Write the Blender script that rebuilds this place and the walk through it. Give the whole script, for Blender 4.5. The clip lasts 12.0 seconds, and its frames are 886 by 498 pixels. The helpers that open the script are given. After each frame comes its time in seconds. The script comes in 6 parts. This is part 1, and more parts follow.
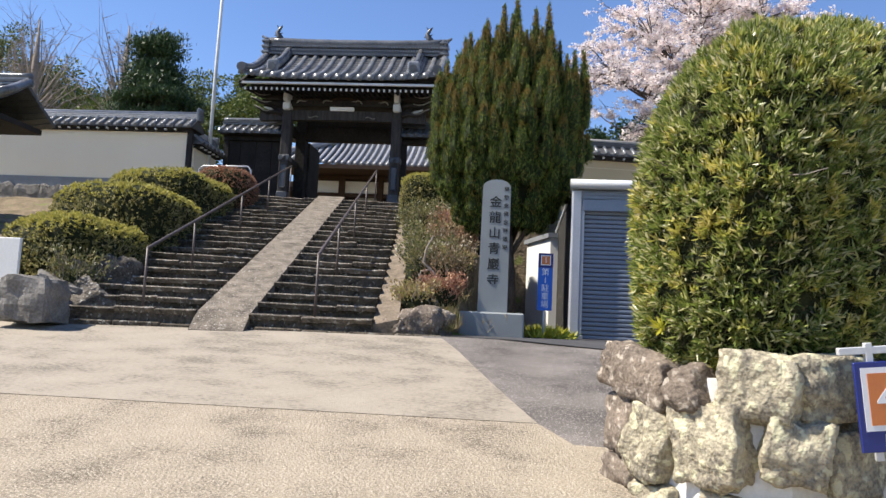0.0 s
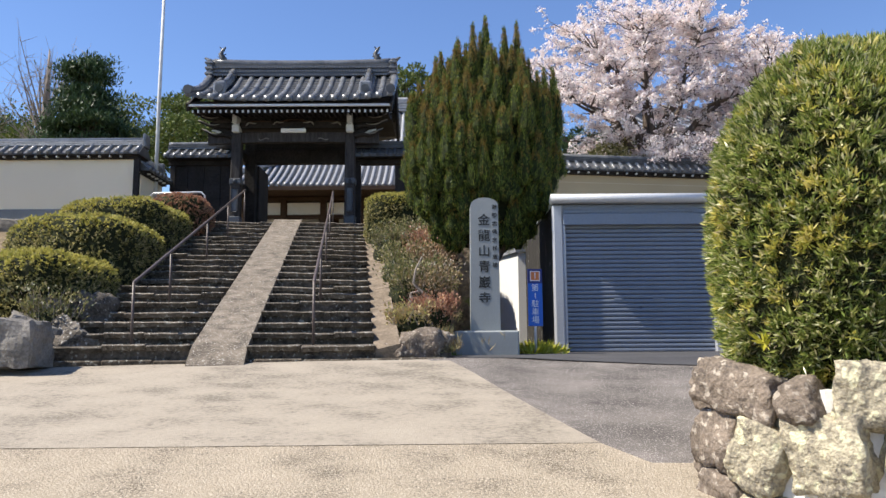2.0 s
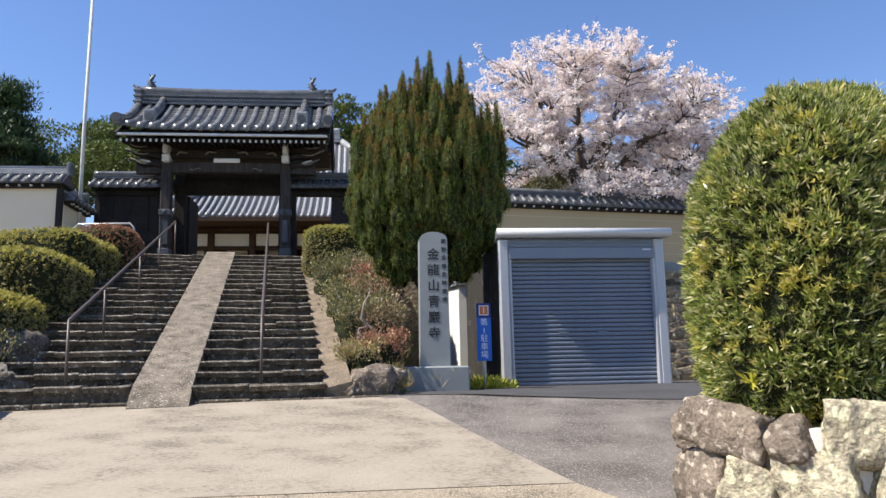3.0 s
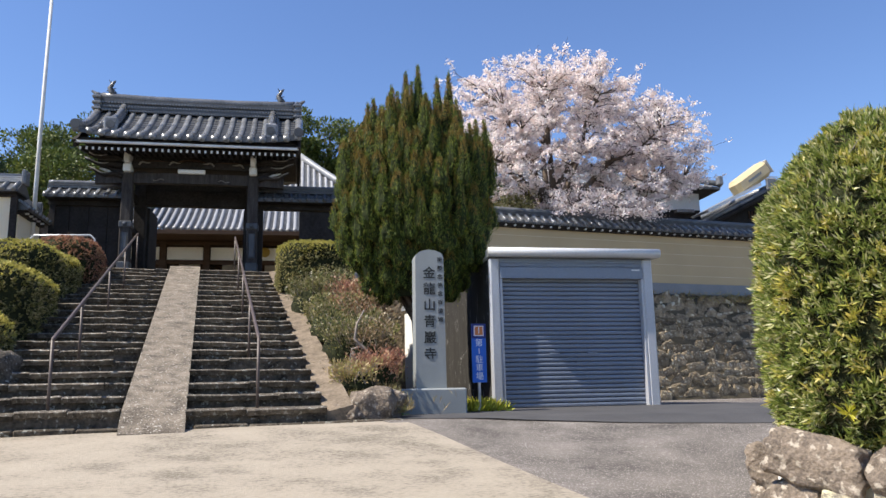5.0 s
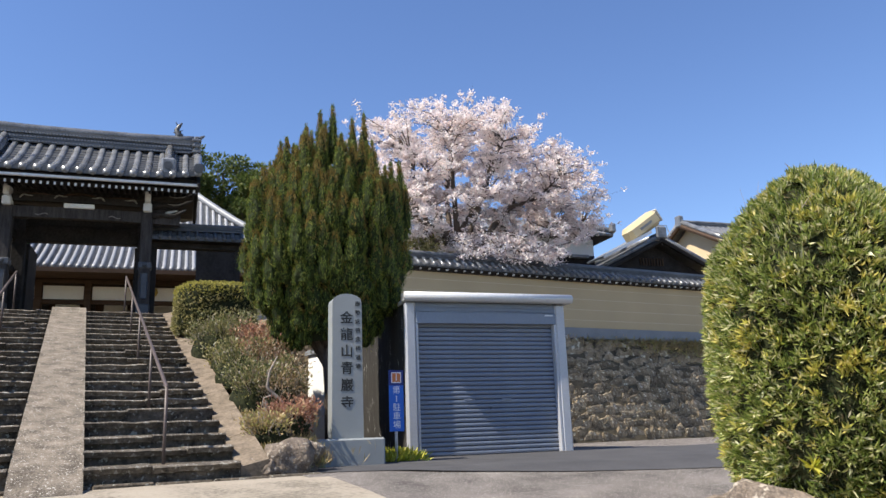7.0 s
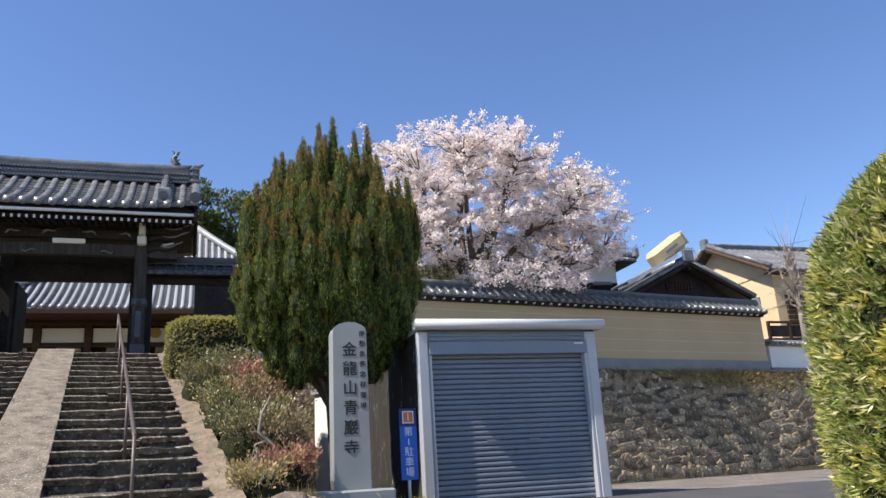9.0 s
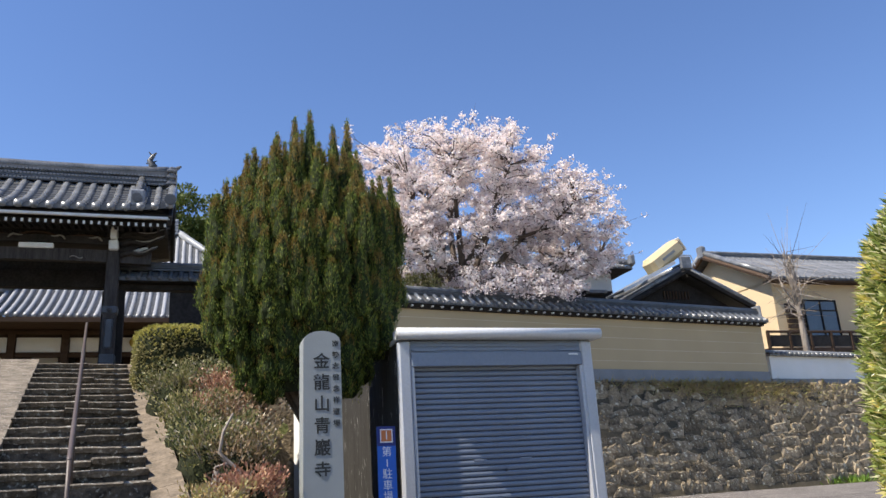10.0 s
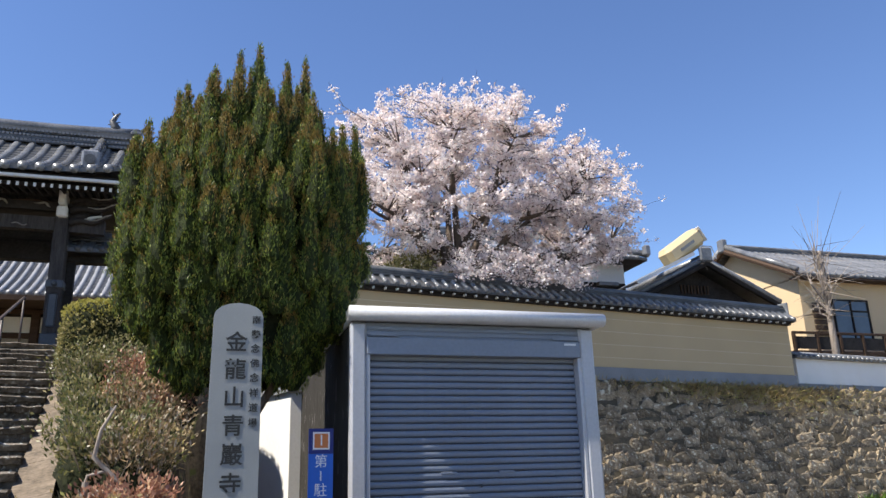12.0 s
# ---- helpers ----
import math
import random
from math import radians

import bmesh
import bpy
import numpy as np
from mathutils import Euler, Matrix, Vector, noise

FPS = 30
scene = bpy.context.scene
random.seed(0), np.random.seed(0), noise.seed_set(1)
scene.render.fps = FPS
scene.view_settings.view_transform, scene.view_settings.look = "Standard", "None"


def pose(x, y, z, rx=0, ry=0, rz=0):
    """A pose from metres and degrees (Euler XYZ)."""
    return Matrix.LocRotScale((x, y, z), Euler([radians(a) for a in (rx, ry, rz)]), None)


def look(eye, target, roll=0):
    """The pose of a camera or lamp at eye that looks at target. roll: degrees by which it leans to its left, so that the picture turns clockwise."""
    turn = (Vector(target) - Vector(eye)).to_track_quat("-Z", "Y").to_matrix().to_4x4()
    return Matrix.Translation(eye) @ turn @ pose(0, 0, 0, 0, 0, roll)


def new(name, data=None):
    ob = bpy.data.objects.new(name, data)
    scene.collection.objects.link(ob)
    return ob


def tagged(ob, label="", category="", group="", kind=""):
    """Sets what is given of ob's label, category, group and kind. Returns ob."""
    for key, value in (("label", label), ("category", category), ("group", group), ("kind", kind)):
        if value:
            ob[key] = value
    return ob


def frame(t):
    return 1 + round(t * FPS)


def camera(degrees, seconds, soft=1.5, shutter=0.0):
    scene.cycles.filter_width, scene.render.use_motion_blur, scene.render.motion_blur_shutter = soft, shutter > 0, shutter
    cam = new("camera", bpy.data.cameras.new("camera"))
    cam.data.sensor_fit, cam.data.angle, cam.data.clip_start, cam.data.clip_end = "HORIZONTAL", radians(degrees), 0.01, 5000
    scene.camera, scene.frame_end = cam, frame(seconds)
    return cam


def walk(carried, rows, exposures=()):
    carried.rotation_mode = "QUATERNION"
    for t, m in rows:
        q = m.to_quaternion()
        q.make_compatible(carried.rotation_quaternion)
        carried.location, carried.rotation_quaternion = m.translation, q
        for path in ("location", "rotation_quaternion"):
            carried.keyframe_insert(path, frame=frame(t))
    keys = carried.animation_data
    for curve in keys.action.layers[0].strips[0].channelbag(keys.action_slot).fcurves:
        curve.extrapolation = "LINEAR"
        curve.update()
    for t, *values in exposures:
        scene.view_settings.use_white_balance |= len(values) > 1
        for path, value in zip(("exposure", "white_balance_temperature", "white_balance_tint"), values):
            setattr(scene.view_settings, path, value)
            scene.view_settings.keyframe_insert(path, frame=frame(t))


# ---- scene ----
cam = camera(59.60, 12.0)
ROWS = [
    (0, 0.505, 0.186, 1.500, 5.35, 6.04, -2.73),
    (0.5, 0.250, 0.236, 1.526, 3.57, 7.65, -2.01),
    (1, -0.114, 0.213, 1.576, 0.10, 7.30, -0.80),
    (1.5, -0.334, 0.153, 1.583, -0.08, 7.27, -0.58),
    (2, -0.619, 0.208, 1.563, -0.05, 7.30, 0.41),
    (2.5, -0.836, 0.248, 1.621, -2.44, 8.40, 1.68),
    (3, -1.046, 0.326, 1.650, -5.68, 9.47, 1.23),
    (5, -1.928, 0.736, 1.758, -10.21, 10.57, 1.19),
    (5.5, -2.043, 0.854, 1.768, -12.46, 11.36, 1.14),
    (6, -2.280, 1.016, 1.825, -16.31, 12.01, 2.16),
    (6.5, -2.287, 1.032, 1.866, -17.93, 12.44, 1.83),
    (7, -2.355, 1.086, 1.872, -18.45, 13.37, 2.07),
    (9, -1.865, 2.532, 1.984, -17.00, 16.16, 3.30),
    (9.5, -1.698, 2.886, 2.094, -18.04, 16.47, 2.57),
    (10, -1.435, 3.387, 2.150, -17.45, 16.82, 3.34),
    (10.5, -1.159, 3.898, 2.178, -17.24, 17.74, 3.03),
    (11, -0.873, 4.410, 2.289, -16.60, 18.31, 2.42),
    (11.5, -0.473, 4.912, 2.338, -14.67, 17.42, 1.78),
    (12, -0.179, 5.377, 2.373, -16.80, 16.54, 1.60),
]
walk(cam, [(t, pose(x, y, z, 90 + pitch, roll, yaw)) for t, x, y, z, yaw, pitch, roll in ROWS])

# ---- light ----
SUN_FROM = Vector((-1.0, -0.175, 1.36)).normalized()   # from the left, along the walls, high
world = bpy.data.worlds.new("sky")
scene.world = world
world.use_nodes = True
wn = world.node_tree.nodes
wl = world.node_tree.links
sky = wn.new("ShaderNodeTexSky")
sky.sky_type = 'NISHITA'
sky.sun_disc = False
sky.sun_elevation = math.asin(SUN_FROM.z)
sky.sun_rotation = math.atan2(SUN_FROM.x, SUN_FROM.y)
sky.air_density, sky.dust_density, sky.ozone_density = 1.0, 0.0, 4.0
deep = wn.new("ShaderNodeHueSaturation")
deep.inputs["Hue"].default_value = 0.509
deep.inputs["Saturation"].default_value = 1.08
wl.new(sky.outputs[0], deep.inputs["Color"])
wl.new(deep.outputs[0], wn["Background"].inputs[0])
wn["Background"].inputs[1].default_value = 0.112
sun = new("sun", bpy.data.lights.new("sun", 'SUN'))
sun.data.energy, sun.data.angle, sun.data.color = 5.0, radians(0.53), (1.0, 0.93, 0.82)
sun.matrix_world = look(SUN_FROM * 60, (0, 0, 0))
scene.view_settings.exposure = 0.76


# ---- materials ----
def mat(name, col, col2=None, scale=3.0, fine=40.0, rough=0.8, bump=0.3, bscale=None, metal=0.0, spots=None, rand=0.0,
        stretch=(1, 1, 1), trans=0.0, island=0.0, col3=None, dist=0.01, spot_scale=6.0, spot_at=0.58):
    """Two-scale noise between two colours, optional stains, spots, and piece-by-piece variation."""
    m = bpy.data.materials.new(name)
    m.use_nodes = True
    n, l = m.node_tree.nodes, m.node_tree.links
    b = n["Principled BSDF"]
    tc = n.new("ShaderNodeTexCoord")
    mp = n.new("ShaderNodeMapping")
    mp.inputs["Scale"].default_value = stretch
    l.new(tc.outputs["Object"], mp.inputs[0])

    def noise_tex(s, detail=4.0):
        t = n.new("ShaderNodeTexNoise")
        t.inputs["Scale"].default_value, t.inputs["Detail"].default_value = s, detail
        l.new(mp.outputs[0], t.inputs["Vector"])
        return t
    col2 = col2 or tuple(c * 0.7 for c in col)
    big, small = noise_tex(scale), noise_tex(fine, 6.0)
    mixf = n.new("ShaderNodeMath")
    mixf.operation = 'MULTIPLY_ADD'
    mixf.inputs[1].default_value = 0.55
    l.new(big.outputs[0], mixf.inputs[0])
    sm = n.new("ShaderNodeMath")
    sm.operation = 'MULTIPLY'
    sm.inputs[1].default_value = 0.45
    l.new(small.outputs[0], sm.inputs[0])
    l.new(sm.outputs[0], mixf.inputs[2])
    ramp = n.new("ShaderNodeValToRGB")
    ramp.color_ramp.elements[0].position, ramp.color_ramp.elements[1].position = 0.36, 0.66
    ramp.color_ramp.elements[0].color, ramp.color_ramp.elements[1].color = (*col2, 1), (*col, 1)
    if col3:
        e = ramp.color_ramp.elements.new(0.5)
        e.color = (*col3, 1)
    l.new(mixf.outputs[0], ramp.inputs[0])
    out = ramp.outputs[0]
    if spots:
        sp = noise_tex(spot_scale, 8.0)
        r2 = n.new("ShaderNodeValToRGB")
        r2.color_ramp.elements[0].position, r2.color_ramp.elements[1].position = spot_at, spot_at + 0.06
        l.new(sp.outputs[0], r2.inputs[0])
        mx = n.new("ShaderNodeMix")
        mx.data_type = 'RGBA'
        l.new(r2.outputs[0], mx.inputs[0])
        l.new(out, mx.inputs[6])
        mx.inputs[7].default_value = (*spots, 1)
        out = mx.outputs[2]
    if rand or island:
        src = n.new("ShaderNodeNewGeometry" if island else "ShaderNodeObjectInfo")
        hs = n.new("ShaderNodeHueSaturation")
        mr = n.new("ShaderNodeMapRange")
        a = island or rand
        mr.inputs[3].default_value, mr.inputs[4].default_value = 1 - a, 1 + a
        l.new(src.outputs["Random Per Island" if island else "Random"], mr.inputs[0])
        l.new(mr.outputs[0], hs.inputs["Value"])
        l.new(out, hs.inputs["Color"])
        out = hs.outputs[0]
    l.new(out, b.inputs["Base Color"])
    b.inputs["Roughness"].default_value, b.inputs["Metallic"].default_value = rough, metal
    if rough > 0.7:
        b.inputs["Specular IOR Level"].default_value = 0.2      # dry matt surfaces
    if trans:
        b.inputs["Specular IOR Level"].default_value = 0.25
        td = n.new("ShaderNodeBsdfTranslucent")
        l.new(out, td.inputs[0])
        ms = n.new("ShaderNodeMixShader")
        ms.inputs[0].default_value = trans
        l.new(b.outputs[0], ms.inputs[1])
        l.new(td.outputs[0], ms.inputs[2])
        l.new(ms.outputs[0], n["Material Output"].inputs[0])
    if bump:
        bp = n.new("ShaderNodeBump")
        bp.inputs["Strength"].default_value, bp.inputs["Distance"].default_value = bump, dist
        t = noise_tex(bscale, 8.0) if bscale else small
        l.new(t.outputs[0], bp.inputs["Height"])
        l.new(bp.outputs[0], b.inputs["Normal"])
    return m


def two_tone_leaf(name, stops, trans=0.3, rough=0.5):
    """Leaf whose colour goes through the given stops from piece to piece."""
    m = bpy.data.materials.new(name)
    m.use_nodes = True
    n, l = m.node_tree.nodes, m.node_tree.links
    b = n["Principled BSDF"]
    g = n.new("ShaderNodeNewGeometry")
    r = n.new("ShaderNodeValToRGB")
    el = r.color_ramp.elements
    el[0].position, el[0].color = stops[0][0], (*stops[0][1], 1)
    el[1].position, el[1].color = stops[-1][0], (*stops[-1][1], 1)
    for p, c in stops[1:-1]:
        e = el.new(p)
        e.color = (*c, 1)
    l.new(g.outputs["Random Per Island"], r.inputs[0])
    l.new(r.outputs[0], b.inputs["Base Color"])
    b.inputs["Roughness"].default_value = rough
    b.inputs["Specular IOR Level"].default_value = 0.3
    td = n.new("ShaderNodeBsdfTranslucent")
    l.new(r.outputs[0], td.inputs[0])
    ms = n.new("ShaderNodeMixShader")
    ms.inputs[0].default_value = trans
    l.new(b.outputs[0], ms.inputs[1])
    l.new(td.outputs[0], ms.inputs[2])
    l.new(ms.outputs[0], n["Material Output"].inputs[0])
    return m


M_PAD = mat("worn_concrete", (0.36, 0.313, 0.248), (0.17, 0.148, 0.116), 2.0, 26, 0.9, 0.9, 60, spots=(0.30, 0.262, 0.208), spot_scale=46, spot_at=0.57, stretch=(0.75, 1.1, 1), col3=(0.315, 0.272, 0.216))
M_PADL = mat("gritty_worn_concrete", (0.37, 0.308, 0.23), (0.15, 0.124, 0.092), 1.6, 34, 0.92, 1.0, 50, spots=(0.50, 0.43, 0.335), spot_scale=75, spot_at=0.55, col3=(0.32, 0.268, 0.198), dist=0.02)
M_ASPH = mat("asphalt", (0.22, 0.195, 0.175), (0.07, 0.062, 0.056), 1.6, 70, 0.9, 1.0, 80, spots=(0.42, 0.385, 0.35), spot_scale=60, spot_at=0.58)
M_ASPH2 = mat("smooth_asphalt", (0.085, 0.083, 0.085), (0.058, 0.057, 0.06), 1.5, 60, 0.85, 0.3, 140)
M_EARTH = mat("dry_earth", (0.28, 0.215, 0.14), (0.09, 0.072, 0.045), 2.2, 18, 0.95, 0.9, 14, spots=(0.16, 0.17, 0.06), spot_scale=3.0, dist=0.05)
M_GROUND = mat("bare_ground", (0.22, 0.18, 0.12), (0.11, 0.10, 0.06), 0.6, 8, 0.95, 0.5, 8)
M_STEP = mat("mossy_step_stone", (0.21, 0.18, 0.145), (0.045, 0.039, 0.032), 4.5, 30, 0.92, 0.9, 26, rand=0.3, spots=(0.34, 0.325, 0.29), spot_scale=19, dist=0.03, spot_at=0.59)
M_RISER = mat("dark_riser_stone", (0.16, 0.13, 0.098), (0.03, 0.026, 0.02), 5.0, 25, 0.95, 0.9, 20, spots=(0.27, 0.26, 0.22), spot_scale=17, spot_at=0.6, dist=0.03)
M_RAMP = mat("pebbled_ramp_concrete", (0.28, 0.235, 0.185), (0.075, 0.063, 0.05), 4.5, 45, 0.92, 0.9, 60, spots=(0.46, 0.43, 0.38), spot_scale=38, spot_at=0.6)
M_KERB = mat("pale_kerb_concrete", (0.26, 0.205, 0.15), (0.10, 0.08, 0.058), 4.0, 25, 0.92, 0.6, 40)
M_GRANITE = mat("grey_granite", (0.29, 0.308, 0.306), (0.215, 0.23, 0.232), 1.2, 220, 0.6, 0.15, 240, spots=(0.40, 0.42, 0.42), spot_scale=120, spot_at=0.62)
M_INK = mat("engraved_black", (0.018, 0.02, 0.02), None, 5, 50, 0.7, 0.0)
M_SHUT = mat("grey_blue_painted_steel", (0.215, 0.245, 0.30), (0.175, 0.20, 0.25), 0.8, 30, 0.42, 0.08, 80, metal=0.1)
M_SHUTD = mat("dark_slat_joint", (0.05, 0.056, 0.07), None, 1, 20, 0.6, 0.0)
M_POST = mat("pale_steel_trim", (0.66, 0.66, 0.66), (0.54, 0.54, 0.55), 1.0, 30, 0.3, 0.1, 60, metal=0.15)
# Greyer copy of the trim steel: shade on the post fronts is in the colour.
M_POSTG = mat("grey_steel_post", (0.47, 0.475, 0.50), (0.39, 0.395, 0.42), 1.0, 30, 0.35, 0.1, 60, metal=0.1)
M_SIDE = mat("grey_side_cladding", (0.30, 0.285, 0.275), (0.20, 0.19, 0.18), 1.5, 20, 0.8, 0.2, 40)
M_OCHRE = mat("ochre_plaster", (0.50, 0.395, 0.24), (0.42, 0.33, 0.20), 0.5, 60, 0.9, 0.25, 90)
M_OCHRE_L = mat("pale_ochre_plaster", (0.88, 0.78, 0.60), (0.82, 0.72, 0.54), 0.5, 60, 0.9, 0.25, 90)
M_WHITE = mat("white_plaster", (0.80, 0.79, 0.76), (0.70, 0.69, 0.65), 1.0, 30, 0.85, 0.15, 60)
M_GREYPL = mat("grey_plinth_plaster", (0.26, 0.27, 0.28), (0.19, 0.20, 0.21), 1.2, 30, 0.9, 0.3, 60)
M_TILE = mat("silver_grey_roof_tile", (0.22, 0.225, 0.235), (0.09, 0.093, 0.098), 2.5, 25, 0.25, 0.25, 40, rand=0.2)
M_TILE2 = mat("dark_roof_tile", (0.10, 0.102, 0.106), (0.04, 0.041, 0.043), 3, 30, 0.42, 0.3, 40, rand=0.2)
M_TILEHALL = mat("pale_hall_roof_tile", (0.34, 0.345, 0.36), (0.20, 0.205, 0.215), 2, 25, 0.45, 0.2, 40, rand=0.12)
M_WOOD = mat("weathered_dark_timber", (0.075, 0.067, 0.063), (0.024, 0.021, 0.02), 2.0, 14, 0.8, 0.5, 18, stretch=(6, 6, 0.6))
M_WOODB = mat("blackened_timber", (0.040, 0.035, 0.033), (0.015, 0.0132, 0.012), 2, 16, 0.75, 0.4, 20)
M_BROWN = mat("brown_timber", (0.085, 0.052, 0.034), (0.045, 0.028, 0.018), 2, 16, 0.75, 0.4, 20, stretch=(0.6, 6, 6))
M_METALB = mat("blue_grey_metal_sheath", (0.085, 0.092, 0.105), (0.05, 0.055, 0.063), 3, 30, 0.5, 0.15, 50, metal=0.3)
M_PAINTW = mat("white_end_paint", (0.72, 0.72, 0.70), (0.55, 0.55, 0.53), 6, 40, 0.7, 0.1)
M_RAIL = mat("dull_brown_rail_paint", (0.10, 0.073, 0.063), (0.06, 0.044, 0.038), 5, 40, 0.5, 0.1)
M_RUBBLE = mat("lichen_wall_stone", (0.52, 0.465, 0.33), (0.16, 0.14, 0.11), 5.5, 45, 0.92, 1.0, 16, rand=0.18, spots=(0.58, 0.54, 0.36), spot_scale=13.0, spot_at=0.55, dist=0.05, col3=(0.36, 0.315, 0.225))
M_RUBBLE2 = mat("brown_wall_stone", (0.27, 0.215, 0.165), (0.09, 0.073, 0.06), 5, 50, 0.92, 1.0, 20, rand=0.2, spots=(0.36, 0.31, 0.25), spot_scale=16, spot_at=0.57, dist=0.03)
M_STONED = mat("bank_wall_stone", (0.40, 0.32, 0.215), (0.10, 0.078, 0.052), 3.2, 24, 0.95, 1.0, 12, rand=0.4, spots=(0.55, 0.50, 0.38), spot_scale=4.5, spot_at=0.6, dist=0.05)
M_MORTAR = mat("white_mortar", (0.74, 0.72, 0.68), (0.58, 0.56, 0.52), 3, 30, 0.9, 0.6, 30)
M_DIRTJ = mat("dark_joint_soil", (0.13, 0.105, 0.07), (0.055, 0.046, 0.03), 3, 20, 0.95, 0.6, 20)
M_GREYROCK = mat("grey_granite_block", (0.27, 0.25, 0.225), (0.12, 0.11, 0.097), 3, 30, 0.9, 0.8, 20, dist=0.03)
M_BLUE = mat("blue_sign_paint", (0.02, 0.13, 0.55), (0.018, 0.115, 0.50), 2, 30, 0.4, 0.0)
M_NAVY = mat("navy_sign_paint", (0.018, 0.03, 0.20), None, 2, 30, 0.4, 0.0)
M_ORANGE = mat("orange_sign_paint", (0.62, 0.20, 0.05), (0.56, 0.17, 0.05), 2, 30, 0.45, 0.0)
M_SWHITE = mat("white_sign_paint", (0.80, 0.80, 0.80), (0.74, 0.74, 0.74), 2, 30, 0.45, 0.0)
M_BARK = mat("grey_brown_bark", (0.16, 0.125, 0.10), (0.065, 0.05, 0.04), 4, 20, 0.95, 0.9, 14, stretch=(3, 3, 0.7), dist=0.02)
M_BARKP = mat("pale_twig_bark", (0.36, 0.31, 0.26), (0.22, 0.18, 0.15), 5, 30, 0.9, 0.4, 20)
# Near-black core of the plants: shade between the leaves, put into the colour.
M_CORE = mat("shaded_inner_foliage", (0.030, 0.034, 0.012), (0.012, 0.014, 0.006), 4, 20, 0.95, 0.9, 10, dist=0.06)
M_TANK = mat("cream_tank_enamel", (0.60, 0.49, 0.29), (0.53, 0.43, 0.25), 2, 30, 0.4, 0.05)
M_PANEL = mat("pale_solar_glass", (0.20, 0.215, 0.235), (0.15, 0.165, 0.185), 2, 30, 0.75, 0.0)
M_HOUSE = mat("cream_house_render", (0.66, 0.50, 0.31), (0.58, 0.44, 0.27), 1, 40, 0.9, 0.2, 60)
M_GLASS = mat("dark_window_glass", (0.10, 0.13, 0.17), (0.07, 0.09, 0.12), 2, 20, 0.08, 0.0)
M_FLUO = mat("white_tube_cover", (0.80, 0.80, 0.78), (0.74, 0.74, 0.72), 2, 20, 0.5, 0.0)
M_GOLD = mat("gilt_metal", (0.55, 0.36, 0.08), (0.42, 0.27, 0.06), 5, 20, 0.35, 0.1, metal=0.8)
L_YEW = two_tone_leaf("yew_needle", [(0.0, (0.028, 0.052, 0.011)), (0.4, (0.09, 0.135, 0.02)), (0.8, (0.18, 0.22, 0.03)), (1.0, (0.29, 0.27, 0.05))], 0.14, 0.45)
# Spire body green, darkened to stand for the shade among the needles.
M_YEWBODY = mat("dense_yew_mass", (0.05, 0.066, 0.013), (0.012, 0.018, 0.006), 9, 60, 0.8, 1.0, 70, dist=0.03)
L_YEWTIP = two_tone_leaf("browned_yew_tip", [(0.0, (0.11, 0.09, 0.018)), (0.5, (0.235, 0.14, 0.03)), (1.0, (0.24, 0.20, 0.045))], 0.14, 0.5)
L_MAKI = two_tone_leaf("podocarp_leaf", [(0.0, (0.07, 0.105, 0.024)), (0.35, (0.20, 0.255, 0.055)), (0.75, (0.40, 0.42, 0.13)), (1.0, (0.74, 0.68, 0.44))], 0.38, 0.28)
# Yellowed leaf, brightened so that sunlight on the rosettes is in its colour.
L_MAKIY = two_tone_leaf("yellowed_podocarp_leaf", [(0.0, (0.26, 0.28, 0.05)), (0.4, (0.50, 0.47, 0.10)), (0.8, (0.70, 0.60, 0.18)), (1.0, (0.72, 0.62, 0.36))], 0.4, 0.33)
# Dark, partly browned copy: the shade inside the hedge is in its colour.
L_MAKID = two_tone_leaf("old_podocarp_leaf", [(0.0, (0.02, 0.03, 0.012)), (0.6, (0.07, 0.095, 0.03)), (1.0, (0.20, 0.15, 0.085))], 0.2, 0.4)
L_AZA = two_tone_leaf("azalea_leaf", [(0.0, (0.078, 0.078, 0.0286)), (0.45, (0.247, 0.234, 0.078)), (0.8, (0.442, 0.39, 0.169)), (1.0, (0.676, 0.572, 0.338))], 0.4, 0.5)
L_SHRUBG = two_tone_leaf("dark_shrub_leaf", [(0.0, (0.0435, 0.0653, 0.0217)), (0.45, (0.19, 0.19, 0.07)), (0.8, (0.32, 0.28, 0.12)), (0.94, (0.348, 0.29, 0.174)), (1.0, (0.652, 0.58, 0.464))], 0.3, 0.4)
L_RED = two_tone_leaf("reddish_shrub_leaf", [(0.0, (0.188, 0.0875, 0.0562)), (0.5, (0.4, 0.188, 0.125)), (1.0, (0.525, 0.35, 0.2))], 0.25)
L_SHRUB = two_tone_leaf("mixed_shrub_leaf", [(0.0, (0.049, 0.049, 0.0224)), (0.35, (0.168, 0.14, 0.063)), (0.65, (0.308, 0.21, 0.119)), (0.9, (0.476, 0.35, 0.224)), (1.0, (0.728, 0.644, 0.518))], 0.3, 0.5)
L_DRY = two_tone_leaf("dry_grass_blade", [(0.0, (0.30, 0.22, 0.10)), (0.5, (0.44, 0.33, 0.17)), (1.0, (0.32, 0.33, 0.09))], 0.3)
L_YELLOW = two_tone_leaf("yellow_green_leaf", [(0.0, (0.30, 0.34, 0.03)), (0.5, (0.55, 0.50, 0.05)), (1.0, (0.62, 0.58, 0.12))], 0.35)
L_GREEN = two_tone_leaf("weed_leaf", [(0.0, (0.08, 0.16, 0.02)), (1.0, (0.18, 0.28, 0.04))], 0.3)
L_PINE = two_tone_leaf("pine_needle", [(0.0, (0.022, 0.042, 0.017)), (0.6, (0.042, 0.078, 0.026)), (1.0, (0.072, 0.114, 0.036))], 0.15)
